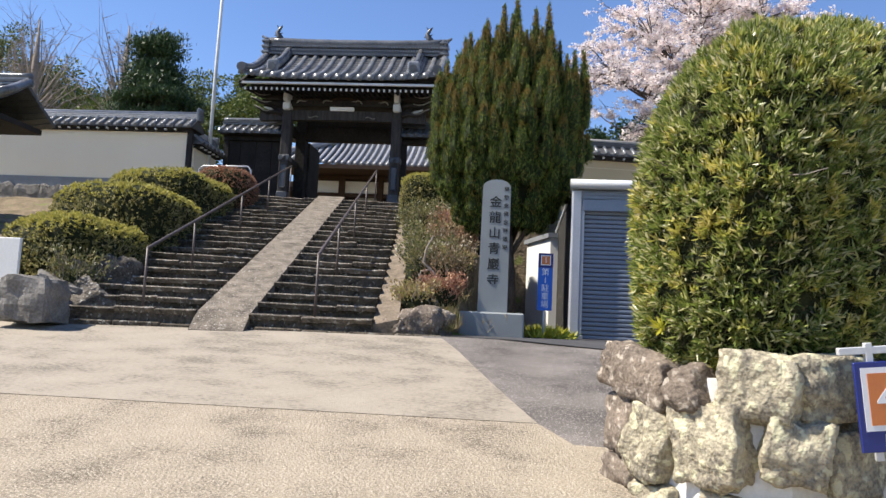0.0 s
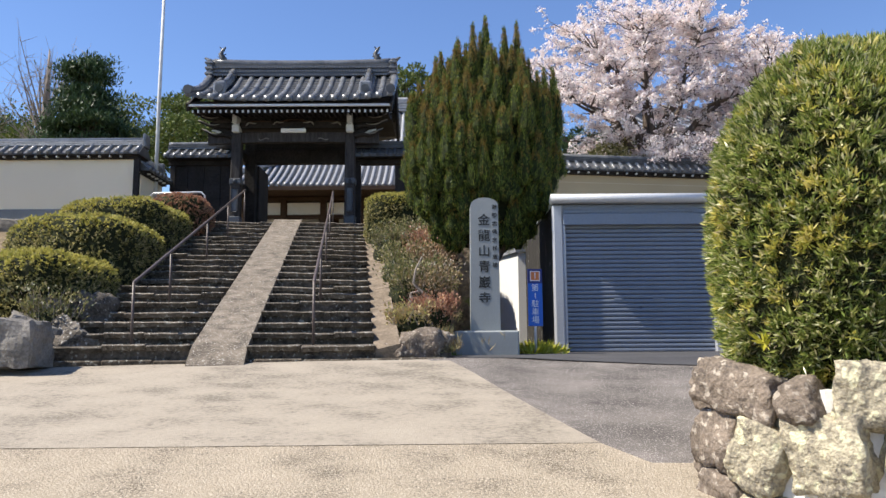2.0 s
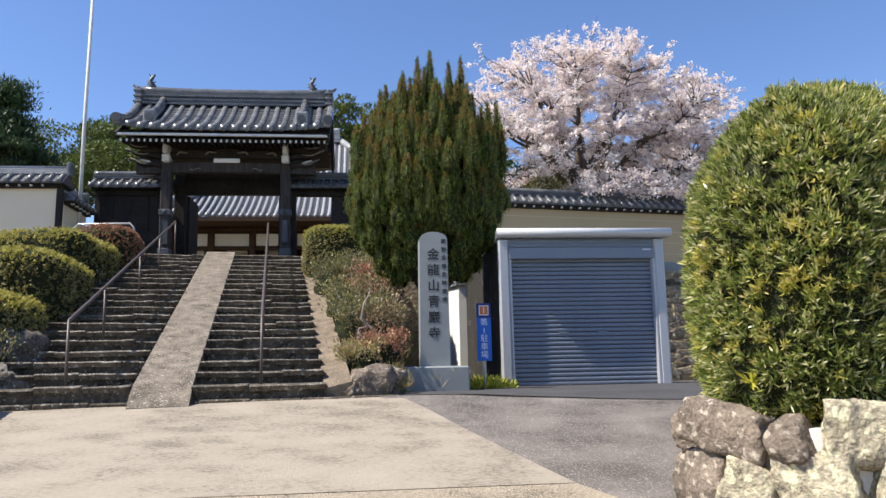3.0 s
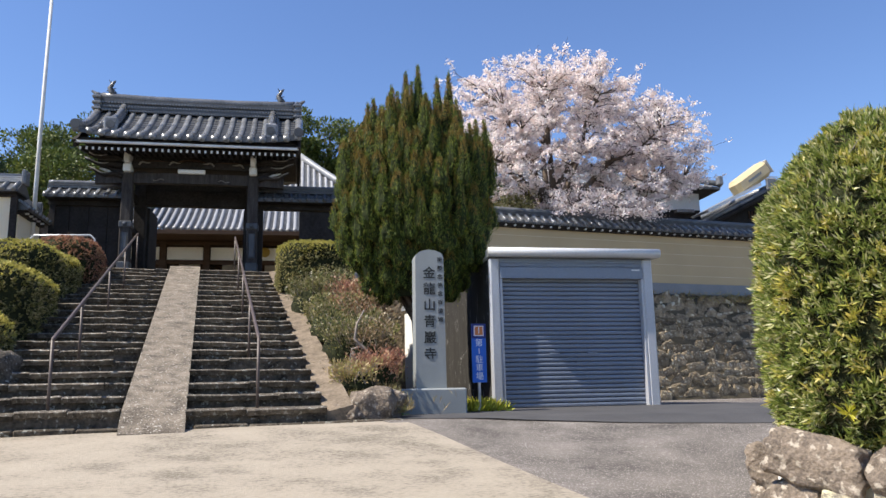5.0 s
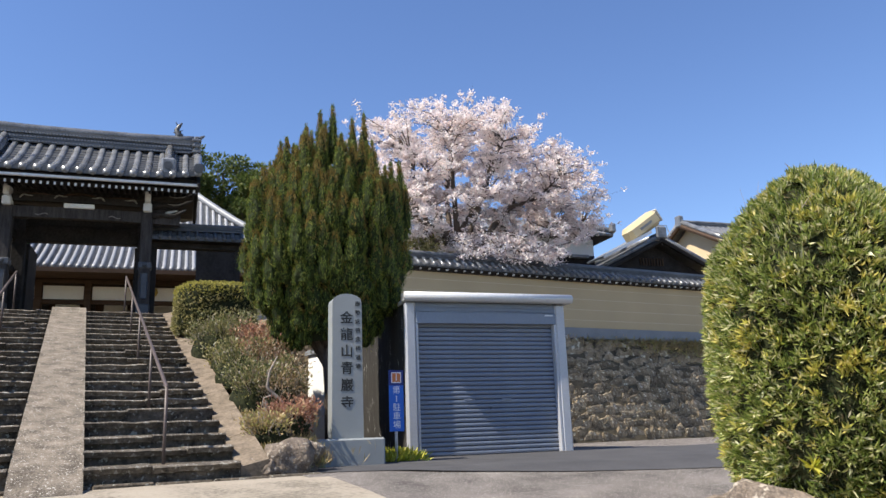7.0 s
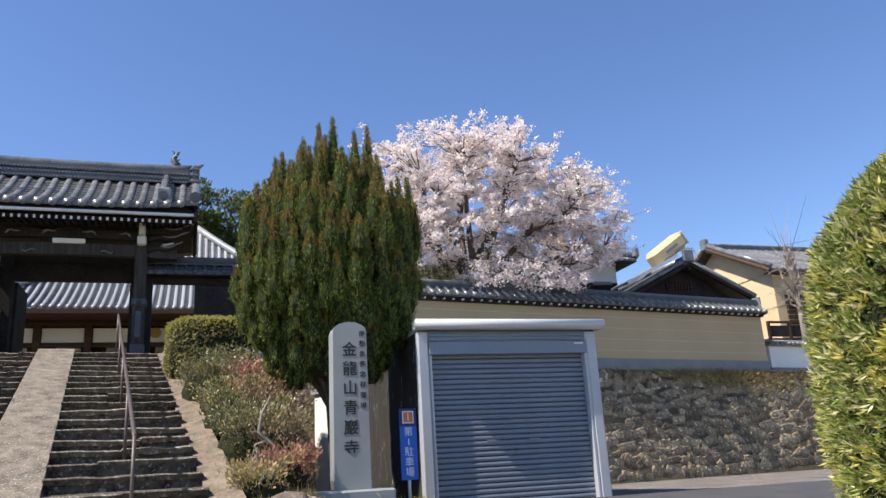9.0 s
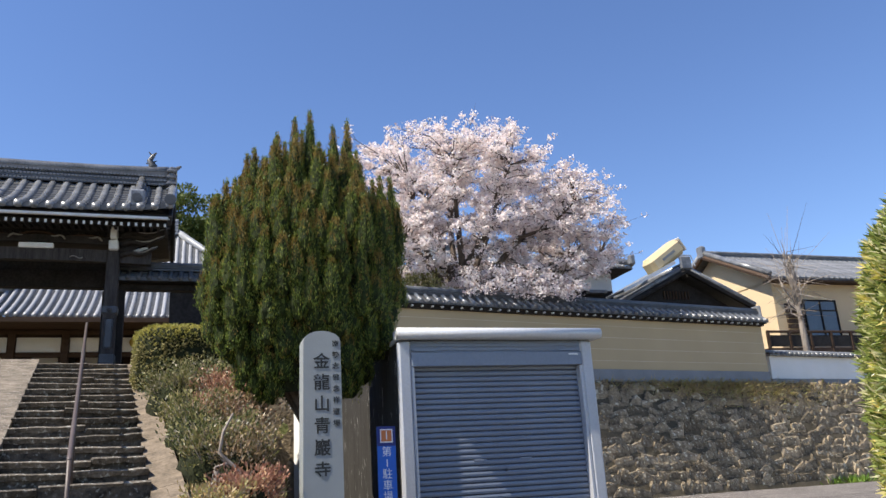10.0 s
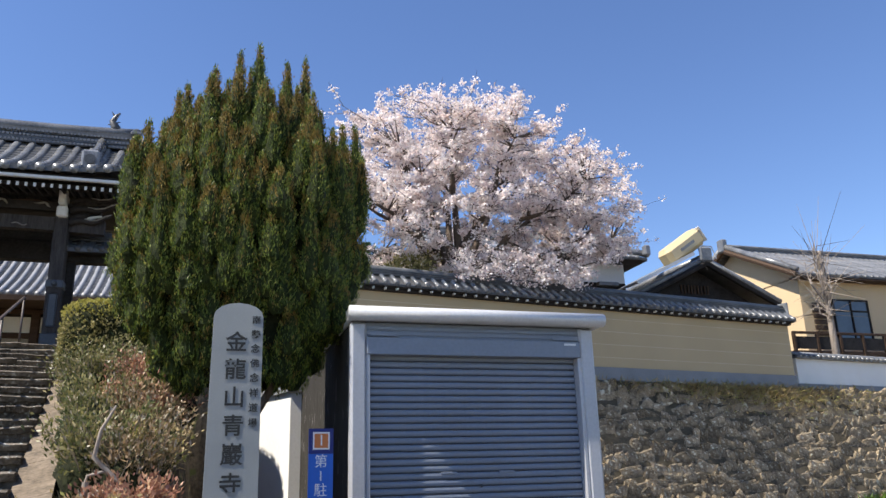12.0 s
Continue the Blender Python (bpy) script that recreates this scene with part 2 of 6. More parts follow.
L_HILL = two_tone_leaf("hill_tree_leaf", [(0.0, (0.046, 0.072, 0.016)), (0.5, (0.098, 0.137, 0.029)), (1.0, (0.182, 0.202, 0.052))], 0.2)
L_BLOSSOM = two_tone_leaf("cherry_petal", [(0.0, (0.84, 0.70, 0.67)), (0.25, (0.92, 0.82, 0.79)), (0.9, (0.93, 0.88, 0.86)), (1.0, (0.60, 0.42, 0.36))], 0.33, 0.7)


# ---- building helpers ----
def part(name, bm, material, parent=None, label="", smooth=False):
    me = bpy.data.meshes.new(name)
    bm.to_mesh(me)
    bm.free()
    return part_mesh(name, me, material, parent, label, smooth)


def part_mesh(name, me, material, parent=None, label="", smooth=False):
    if material and not me.materials:
        me.materials.append(material)
    if smooth:
        me.polygons.foreach_set("use_smooth", [True] * len(me.polygons))
    ob = new(name, me)
    if parent:
        ob.parent = parent
    if label:
        ob["label"] = label
    return ob


def thing(name, label, category, m=None, group="", kind=""):
    ob = new(name)
    ob.empty_display_size = 0.2
    if m is not None:
        ob.matrix_world = m
    return tagged(ob, label, category, group, kind)


def struct(ob, label, category=""):
    return tagged(ob, label, category or ob.name.split("_")[0], "", "structure")


def box(bm, x0, x1, y0, y1, z0, z1, bevel=0.0, m=None):
    vs = [bm.verts.new((x, y, z)) for x in (x0, x1) for y in (y0, y1) for z in (z0, z1)]
    fs = [bm.faces.new([vs[i] for i in f]) for f in ((0, 1, 3, 2), (4, 6, 7, 5), (0, 4, 5, 1), (2, 3, 7, 6), (0, 2, 6, 4), (1, 5, 7, 3))]
    if bevel:
        es = list({e for f in fs for e in f.edges})
        r = bmesh.ops.bevel(bm, geom=es, offset=bevel, segments=1, affect='EDGES', profile=0.5)
        vs = list({v for f in r["faces"] for v in f.verts} | {v for v in vs if v.is_valid})
    if m is not None:
        bmesh.ops.transform(bm, matrix=m, verts=[v for v in vs if v.is_valid])
    return vs


def boxm(x0, x1, y0, y1, z0, z1, bevel=0.0, m=None):
    bm = bmesh.new()
    box(bm, x0, x1, y0, y1, z0, z1, bevel, m)
    return bm


def tube(bm, pts, radii, seg=8, cap=True):
    """A round tube along pts with its own radius at each."""
    if not hasattr(radii, "__len__"):
        radii = [radii] * len(pts)
    rings = []
    pts = [Vector(p) for p in pts]
    side = None
    for i, p in enumerate(pts):
        d = (pts[min(i + 1, len(pts) - 1)] - pts[max(i - 1, 0)]).normalized()
        if side is None or abs(side.dot(d)) > 0.98:
            side = d.orthogonal().normalized()
        side = (side - d * side.dot(d)).normalized()
        up = d.cross(side)
        rings.append([bm.verts.new(p + (side * math.cos(a) + up * math.sin(a)) * radii[i]) for a in [2 * math.pi * k / seg for k in range(seg)]])
    for a, b in zip(rings, rings[1:]):
        for k in range(seg):
            bm.faces.new((a[k], a[(k + 1) % seg], b[(k + 1) % seg], b[k]))
    if cap:
        bm.faces.new(rings[0][::-1])
        bm.faces.new(rings[-1])
    return bm


def tubem(pts, radii, seg=8):
    return tube(bmesh.new(), pts, radii, seg)


def prism(bm, poly, z0, z1):
    """An upright prism on a plan polygon (counter-clockwise)."""
    lo = [bm.verts.new((x, y, z0)) for x, y in poly]
    hi = [bm.verts.new((x, y, z1)) for x, y in poly]
    bm.faces.new(lo[::-1])
    bm.faces.new(hi)
    for i in range(len(poly)):
        j = (i + 1) % len(poly)
        bm.faces.new((lo[i], lo[j], hi[j], hi[i]))
    return bm


def extrude_profile(bm, prof, a, b):
    """Sweep a closed (u, z) profile from plan point a to plan point b; u points to the right of the way a to b."""
    a, b = Vector((*a, 0)), Vector((*b, 0))
    d = (b - a).normalized()
    s = Vector((d.y, -d.x, 0))
    va = [bm.verts.new(a + s * u + Vector((0, 0, z))) for u, z in prof]
    vb = [bm.verts.new(b + s * u + Vector((0, 0, z))) for u, z in prof]
    n = len(prof)
    for i in range(n):
        j = (i + 1) % n
        bm.faces.new((va[i], va[j], vb[j], vb[i]))
    bm.faces.new(va[::-1])
    bm.faces.new(vb)
    bmesh.ops.recalc_face_normals(bm, faces=bm.faces[-(n + 2):])
    return bm


def rock_mesh(name, w, d, h, seed, rough=0.22, cuts=3, soft=0.5):
    """A lumpy stone about w x d x h, centred."""
    bm = bmesh.new()
    bmesh.ops.create_cube(bm, size=1.0)
    bmesh.ops.subdivide_edges(bm, edges=bm.edges[:], cuts=cuts, use_grid_fill=True)
    o = Vector((seed * 3.17, seed * 1.31, seed * 7.7))
    for v in bm.verts:
        p = v.co.copy()
        q = p.normalized() * 0.62
        p = p.lerp(q, soft)
        k = 1 + rough * noise.noise(p * 2.2 + o) + 0.5 * rough * noise.noise(p * 5 + o) + (0.22 * rough * noise.noise(p * 13 + o) if cuts > 4 else 0)
        v.co = Vector((p.x * w * k, p.y * d * k, p.z * h * k))
    me = bpy.data.meshes.new(name)
    bm.to_mesh(me)
    bm.free()
    return me


def raw_mesh(name, verts, faces):
    me = bpy.data.meshes.new(name)
    me.from_pydata(verts.tolist() if hasattr(verts, "tolist") else verts, [], faces.tolist() if hasattr(faces, "tolist") else faces)
    return me


def blades(name, pos, dirs, length, width, rng, jitter=0.5, fold=True):
    """Pointed leaf blades: one rhomb each at pos, along dirs."""
    n = len(pos)
    d = dirs + rng.normal(0, jitter, (n, 3))
    d /= np.linalg.norm(d, axis=1)[:, None] + 1e-9
    s = np.cross(d, rng.normal(0, 1, (n, 3)))
    s /= np.linalg.norm(s, axis=1)[:, None] + 1e-9
    L = length * rng.uniform(0.65, 1.3, (n, 1))
    W = width * rng.uniform(0.7, 1.25, (n, 1))
    v = np.stack([pos, pos + d * L * 0.5 + s * W * 0.5, pos + d * L, pos + d * L * 0.5 - s * W * 0.5], 1).reshape(-1, 3)
    f = np.arange(4 * n).reshape(n, 4)
    me = bpy.data.meshes.new(name)
    me.vertices.add(4 * n)
    me.vertices.foreach_set("co", v.ravel())
    me.loops.add(4 * n)
    me.loops.foreach_set("vertex_index", f.ravel())
    me.polygons.add(n)
    me.polygons.foreach_set("loop_start", np.arange(0, 4 * n, 4))
    me.polygons.foreach_set("loop_total", np.full(n, 4))
    me.update(calc_edges=True)
    return me


def text_part(body, size, m, material, parent, name="character", depth=0.003, label="", align='CENTER', sx=1.0, bold=0.0):
    cu = bpy.data.curves.new(name, 'FONT')
    cu.body, cu.size, cu.extrude, cu.offset = body, size, depth, bold
    cu.align_x, cu.align_y = align, 'CENTER'
    tmp = new("lettering_outline", cu)
    bpy.context.view_layer.update()
    me = bpy.data.meshes.new_from_object(tmp.evaluated_get(bpy.context.evaluated_depsgraph_get()))
    bpy.data.objects.remove(tmp)
    me.transform(m @ Matrix.Diagonal((sx, 1, 1, 1)))
    me.materials.clear()
    return part_mesh(name, me, material, parent, label)


def lerp(a, b, t):
    return a + (b - a) * t


def table(pts):
    xs, ys = zip(*pts)
    return lambda v: float(np.interp(v, xs, ys))

# Bright copy of the azalea leaf: sunlight on bush tops is in the colour.
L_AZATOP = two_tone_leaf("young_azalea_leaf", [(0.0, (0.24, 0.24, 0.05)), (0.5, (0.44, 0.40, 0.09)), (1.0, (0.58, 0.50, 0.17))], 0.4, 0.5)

# Yew shade is painted as the dark base, dappled sun as pale streaks.
M_SIDESHADE = mat("streaked_grey_concrete", (0.052, 0.048, 0.043), (0.025, 0.023, 0.02), 2.0, 14, 0.92, 0.4, 20, spots=(0.62, 0.61, 0.58), spot_scale=7, spot_at=0.66, stretch=(5, 5, 0.5))
M_SCROLL = mat("worn_carving_paint", (0.33, 0.31, 0.28), (0.12, 0.11, 0.10), 12, 40, 0.8, 0.2)
M_LINE = mat("faded_white_line", (0.66, 0.57, 0.42), (0.52, 0.43, 0.29), 1.2, 30, 0.9, 0.1)


# ---- large structure ----
HP = table([(-60, -1.5), (-3, -0.14), (0, 0.0), (3, 0.28), (6.8, 0.74), (9.3, 1.1), (11.2, 1.42), (14.3, 1.47), (24, 1.42)])
BANK = table([(11.6, 1.42), (12.4, 1.75), (22.0, 5.05), (60, 5.2), (120, 9)])
EDGE = table([(5.7, 1.25), (6.3, 0.98), (6.85, 0.74), (8.0, 0.40), (9.3, 0.05), (10.4, -0.27), (11.4, -0.62)])


def terrain(x, y):
    if y > (22.9 if x < 1.25 else 27.0):
        return BANK(y)
    z = HP(y)
    if y > 11.6:
        k = min(1.0, max(0.0, (-0.72 - x) / 0.22))          # beside the stairs
        k2 = min(1.0, max(0.0, (y - 13.75 - 0.9 * max(0.0, x)) / 0.5)) * min(1.0, max(0.0, ((1.25 if y > 21.0 else -0.30) - x) / 0.2))   # behind the pillar
        z = lerp(z, BANK(y), max(k, k2))
    return z


def grid_mesh(name, xs, ys, zf, drop=0.0):
    nx, ny = len(xs), len(ys)
    v = [(x, y, zf(x, y) - drop) for y in ys for x in xs]
    f = [(j * nx + i, j * nx + i + 1, (j + 1) * nx + i + 1, (j + 1) * nx + i) for j in range(ny - 1) for i in range(nx - 1)]
    me = bpy.data.meshes.new(name)
    me.from_pydata(v, [], f)
    return me


gx = [-3000, -600, -150, -60] + [-30 + 0.75 * i for i in range(37)] + [-2 + 0.2 * i for i in range(20)] + [2 + 1.0 * i for i in range(29)] + [60, 150, 600, 3000]
gy = [-3000, -600, -150, -60] + [-20 + 1.0 * i for i in range(31)] + [11.2 + 0.4 * i for i in range(29)] + [22.85, 22.95] + [24 + 2 * i for i in range(30)] + [120, 300, 3000]
ground = part_mesh("ground", grid_mesh("ground", sorted(set(gx)), gy, lambda x, y: terrain(x, y) + (0.10 * noise.noise(Vector((x * 1.3, y * 1.3, 0))) if y > 12.5 and x < 1 else 0), 0.05), M_EARTH)
struct(ground, "dry brown earth slope with sparse grass", "ground")


def paving(name, rows, right, left, thick, material, label):
    """A paved sheet that follows the slope, row by row."""
    bm = bmesh.new()
    prev = None
    for y in rows:
        a, b = left(y), right(y)
        n = 14
        row = []
        for i in range(n + 1):
            x = lerp(a, b, i / n)
            yy = y + SKEW(y) * (x - 0.7)
            row.append(bm.verts.new((x, yy, HP(yy) + thick)))
        if prev:
            for i in range(n):
                bm.faces.new((prev[i], prev[i + 1], row[i + 1], row[i]))
        prev = row
    return struct(part(name, bm, material, None, "", True), label, name.split("_")[0])


JOINT = 6.93
SKEW = table([(-12, 0.0), (JOINT, 0.01), (11.4, 0.06)])
paving("pavement_lower", [-14, -8, -4, -2, 0, 1.5, 3, 4.5, 5.5, 6.3, JOINT - 0.02], lambda y: 13.0 if y < 5.6 else EDGE(y), lambda y: -28.0, 0.0, M_PADL, "worn beige concrete slope with fine dark cracks")
paving("pavement_upper", [JOINT, 7.5, 8.3, 9.3, 10.3, 11.0, 11.7], lambda y: EDGE(y), lambda y: -28.0, 0.0, M_PAD, "worn beige concrete apron before the stone stairs")
SKEW = lambda y: 0.0
paving("road", [5.4, 6.0, 6.85, 8, 9.3, 10.4, 11.3, 12.0, 13, 14.4, 17, 20, 23.2], lambda y: 40.0, lambda y: EDGE(y) - 0.25 if y < 12 else -0.9, -0.008, M_ASPH, "rough grey asphalt road patched with pale grit")
STRIP = table([(-0.6, 11.62), (1.0, 11.02), (2.5, 10.62), (4, 10.4), (12, 9.9)])
bm = bmesh.new()
prev = None
for i in range(43):
    x = -0.6 + 0.3 * i
    row = []
    for k in range(13):
        yy = lerp(STRIP(x), 14.29 if x > 1.0 else lerp(13.2, 14.29, (x + 0.6) / 1.6), k / 12)
        row.append(bm.verts.new((x, yy, HP(yy) + 0.001)))
    if prev:
        for k in range(12):
            bm.faces.new((prev[k], row[k], row[k + 1], prev[k + 1]))
    prev = row
struct(part("road_strip", bm, M_ASPH2), "smooth dark asphalt strip before the garage", "road")

# stone stairs with a ramp in the middle
ST = pose(-3.76, 11.13, 1.45, 0, 0, 6.7)       # local x across, y up the flight
N_STEP, RISE, RUN = 20, 3.66 / 20, 11.2 / 20
stairs = thing("stairs", "old mossy stone stairs with a pebbled ramp between flights", "stairs", ST, "", "structure")
bm = bmesh.new()
prof = [(0.0, -0.6)]
for i in range(N_STEP):
    prof += [(i * RUN + 0.06, i * RISE - (0.6 if i == 0 else 0.0)), (i * RUN + 0.06, (i + 1) * RISE - 0.03)]
prof += [(N_STEP * RUN + 0.7, N_STEP * RISE - 0.03), (N_STEP * RUN + 0.7, -0.6)]
lo = [bm.verts.new((-2.75, y, z)) for y, z in prof]
hi = [bm.verts.new((2.2, y, z)) for y, z in prof]
for i in range(len(prof)):
    j = (i + 1) % len(prof)
    bm.faces.new((lo[i], hi[i], hi[j], lo[j]))
# Riser stone is coloured darker than the tread slabs.
part("riser_core", bm, M_RISER, stairs, "dark stone risers")
# kerb stones at the foot
for k in range(9):
    part("foot_kerb", boxm(-2.9 + k * 0.68, -2.225 + k * 0.68, -0.09, 0.10, -0.3, -0.03 + 0.006 * (k % 3), 0.02), M_RISER, stairs, "low dark kerb stone at the foot")
# ramp between the two flights, run out flush at the foot
bm = bmesh.new()
rows = []
for i in range(15):
    y = lerp(0.04, N_STEP * RUN + 0.1, (i - 1) / 13) if i else -0.34
    z = y / RUN * RISE + 0.150 if i else HP(10.80) - 1.45 + 0.004
    rows.append([bm.verts.new(p) for p in ((-0.37, y, z - 0.45), (-0.37, y, z), (0.40, y, z), (0.40, y, z - 0.45))])
for a, b in zip(rows, rows[1:]):
    for k in range(4):
        bm.faces.new((a[k], b[k], b[(k + 1) % 4], a[(k + 1) % 4]))
bm.faces.new(rows[0])
bm.faces.new(rows[-1][::-1])
bmesh.ops.recalc_face_normals(bm, faces=bm.faces[:])
part("ramp", bm, M_RAMP, stairs, "pale pebbled concrete ramp")
# sloping kerb along the bank, in lengths
for i in range(10):
    bm = bmesh.new()
    y0, y1 = lerp(0.1, N_STEP * RUN, i / 10), lerp(0.1, N_STEP * RUN, (i + 1) / 10) - 0.01
    z0, z1 = y0 / RUN * RISE + 0.06, y1 / RUN * RISE + 0.06
    up = [bm.verts.new(p) for p in ((2.18, y0, z0), (2.56, y0, z0 + 0.09), (2.56, y1, z1 + 0.09), (2.18, y1, z1))]
    dn = [bm.verts.new((v.co.x, v.co.y, v.co.z - 0.5)) for v in up]
    bm.faces.new(up)
    for k in range(4):
        bm.faces.new((dn[k], dn[(k + 1) % 4], up[(k + 1) % 4], up[k]))
    part("edge_kerb", bm, M_KERB, stairs, "pale sloping concrete kerb")


def handrail(v, posts, group):
    ob = thing("handrail", "brown painted steel pipe handrail set in the stone stairs", "handrail", ST, group)
    slope = RISE / RUN
    zs = [s * slope for s in posts]
    for s, z in zip(posts, zs):
        part("post", tubem([(v, s, z - 0.1), (v, s, z + 1.0)], 0.021, 8), M_RAIL, ob, "", True)
    a, b = posts[0], posts[-1]
    part("rail", tubem([(v, a, zs[0] + 0.99), (v, a + 0.04, zs[0] + 1.01), (v, b, zs[-1] + 1.0), (v, b + 0.03, zs[-1] + 0.97)], 0.026, 8), M_RAIL, ob, "", True)
    return ob


handrail(-1.23, [0.22, 2.44, 5.7, 8.4, 11.3], "stair handrails")
handrail(1.30, [0.33, 2.78, 5.6, 8.2, 11.3], "stair handrails")


# ---- tiled garden walls ----
def roll_mesh(length, r, seg=6, joints=True):
    """A half-round roof tile run along +y from 0 with a round end disc."""
    bm = bmesh.new()
    n = max(1, int(length / 0.28))
    rings = []
    for i in range(n + 1):
        for k in ((1.0,) if i == 0 or not joints else (0.93, 1.0)):
            y = length * i / n
            rings.append([bm.verts.new((math.cos(a) * r * k, y, math.sin(a) * r * k)) for a in [math.pi * q / seg for q in range(seg + 1)]])
    for a, b in zip(rings, rings[1:]):
        for q in range(seg):
            bm.faces.new((a[q], b[q], b[q + 1], a[q + 1]))
    c = [bm.verts.new((math.cos(t) * r * 1.12, -0.015, math.sin(t) * r * 1.12)) for t in [2 * math.pi * q / 10 for q in range(10)]]
    c2 = [bm.verts.new((v.co.x, 0.04, v.co.z)) for v in c]
    bm.faces.new(c)
    for q in range(10):
        bm.faces.new((c[q], c2[q], c2[(q + 1) % 10], c[(q + 1) % 10]))
    me = bpy.data.meshes.new("roll_tile")
    bm.to_mesh(me)
    bm.free()
    me.polygons.foreach_set("use_smooth", [True] * len(me.polygons))
    return me


def tile_wall(name, a, b, z0, z1, z2, label, plaster, stripes=True, tile=None, plinth=True, depth=0.36):
    """A plastered wall from plan point a to b: plinth z0 to z1, plaster to z2, tiled coping above. Its front lies to the right of a to b."""
    tile = tile or M_TILE
    a, b = Vector((*a, 0)), Vector((*b, 0))
    L = (b - a).length
    ang = math.degrees(math.atan2(b.y - a.y, b.x - a.x))
    w = thing(name, label, "wall", pose(a.x, a.y, 0, 0, 0, ang), "", "structure")
    if plinth:
        part("plinth", boxm(0, L, -0.04, depth + 0.04, z0, z1, 0.01), M_GREYPL, w, "grey plastered plinth")
    part("plaster", boxm(0.02, L - 0.02, 0, depth, z1 if plinth else z0, z2, 0.005), plaster, w, "smooth plaster face")
    if stripes:
        for k in range(4):
            z = lerp(z1, z2, (k + 0.75) / 4.4)
            part("white_line", boxm(0.05, L - 0.05, -0.003, 0.01, z - 0.006, z + 0.006), M_LINE, w, "thin white rank line")
    part("eave_board", boxm(-0.02, L + 0.02, -0.12, depth + 0.12, z2, z2 + 0.07, 0.008), M_WOODB, w, "dark timber eave board")
    ends = bmesh.new()
    for i in range(int(L / 0.3)):
        x = 0.15 + i * 0.3
        box(ends, x - 0.022, x + 0.022, -0.21, -0.12, z2 + 0.022, z2 + 0.066)
    part("rafter_ends", ends, M_PAINTW, w, "white-painted rafter ends")
    part("eave_plank", boxm(-0.05, L + 0.05, -0.22, depth + 0.22, z2 + 0.07, z2 + 0.10), M_WOODB, w)
    zr = z2 + 0.42
    bm = bmesh.new()
    extrude_profile(bm, [(0.26, z2 + 0.10), (0.26, z2 + 0.145), (-depth / 2 + 0.08, zr), (-depth / 2 - 0.08, zr), (-depth - 0.26, z2 + 0.145), (-depth - 0.26, z2 + 0.10)], (-0.1, 0), (L + 0.1, 0))
    # Pans use the dark tile: the shadow between the rolls is in the colour.
    part("pan_tiles", bm, M_TILE2, w, "flat pan tiles")
    run = math.hypot(depth / 2 + 0.20, zr - z2 - 0.14)
    tilt = math.degrees(math.atan2(zr - z2 - 0.14, depth / 2 + 0.20))
    me = roll_mesh(run, 0.062)
    me.materials.append(tile)
    n = int(L / 0.27)
    for i in range(n + 1):
        o = part_mesh("roll_tile", me, None, w)
        o.matrix_local = pose(L * i / n, -0.27, z2 + 0.155, tilt, 0, 0)
    for k in range(3):
        hw = 0.135 - 0.012 * k
        # Left walls get the paler ridge tile: sunlight on the ridge is in the colour.
        part("ridge_course", boxm(-0.1, L + 0.1, depth / 2 - hw, depth / 2 + hw, zr + k * 0.055, zr + k * 0.055 + 0.047, 0.008), M_TILE2 if plaster is M_OCHRE else M_TILEHALL, w)
    cap = bmesh.new()
    tube(cap, [(-0.12, depth / 2, zr + 0.17), (L + 0.12, depth / 2, zr + 0.17)], 0.085, 10)
    part("ridge_cap", cap, M_TILE2 if plaster is M_OCHRE else M_TILEHALL, w, "round ridge cap tiles", True)
    for x in (-0.12, L + 0.12):
        d = bmesh.new()
        box(d, x - 0.05, x + 0.05, depth / 2 - 0.18, depth / 2 + 0.18, zr - 0.06, zr + 0.34, 0.03)
        part("ridge_end_tile", d, tile, w, "upright ornamental ridge-end tile")
    return w


tile_wall("wall_right", (-0.6, 21.95), (17.05, 24.95), 4.72, 5.08, 6.62, "ochre plastered temple wall with white lines and tiled coping", M_OCHRE)
tile_wall("wall_left", (-26, 21.7), (-9.2, 21.7), 5.2, 5.52, 6.95, "pale ochre temple wall with grey tiled coping", M_OCHRE_L, False)
tile_wall("wall_return", (-9.2, 21.9), (-9.2, 23.6), 5.2, 5.52, 6.55, "short return of the ochre wall beside the gate", M_OCHRE_L, False)
# corner post of the left wall
struct(part("trim_corner_post", boxm(-9.32, -9.16, 21.62, 21.72, 5.2, 6.98, 0.01), M_WOODB), "dark timber corner post of the plaster wall", "post")

# rubble retaining wall below the right temple wall: battered face with single stones
RW_A, RW_B = Vector((-0.9, 20.70, 0)), Vector((30.0, 25.95, 0))
BATTER = 1.13
rw = thing("wall_retaining", "tall battered rubble-stone retaining wall with dry weeds", "wall", None, "", "structure")
rwd = (RW_B - RW_A).normalized()
rwn = Vector((rwd.y, -rwd.x, 0))
bm = bmesh.new()
Q = [(RW_A, 1.3, 0.0), (RW_B, 1.3, 0.0), (RW_B, 4.70, BATTER), (RW_A, 4.70, BATTER), (RW_A, 4.70, 2.4), (RW_B, 4.70, 2.4)]
qv = [bm.verts.new(p - rwn * off + Vector((0, 0, z))) for p, z, off in Q]
bm.faces.new(qv[:4])
bm.faces.new((qv[3], qv[2], qv[5], qv[4]))
part("joint_backing", bm, M_DIRTJ, rw, "dark earthy joints")


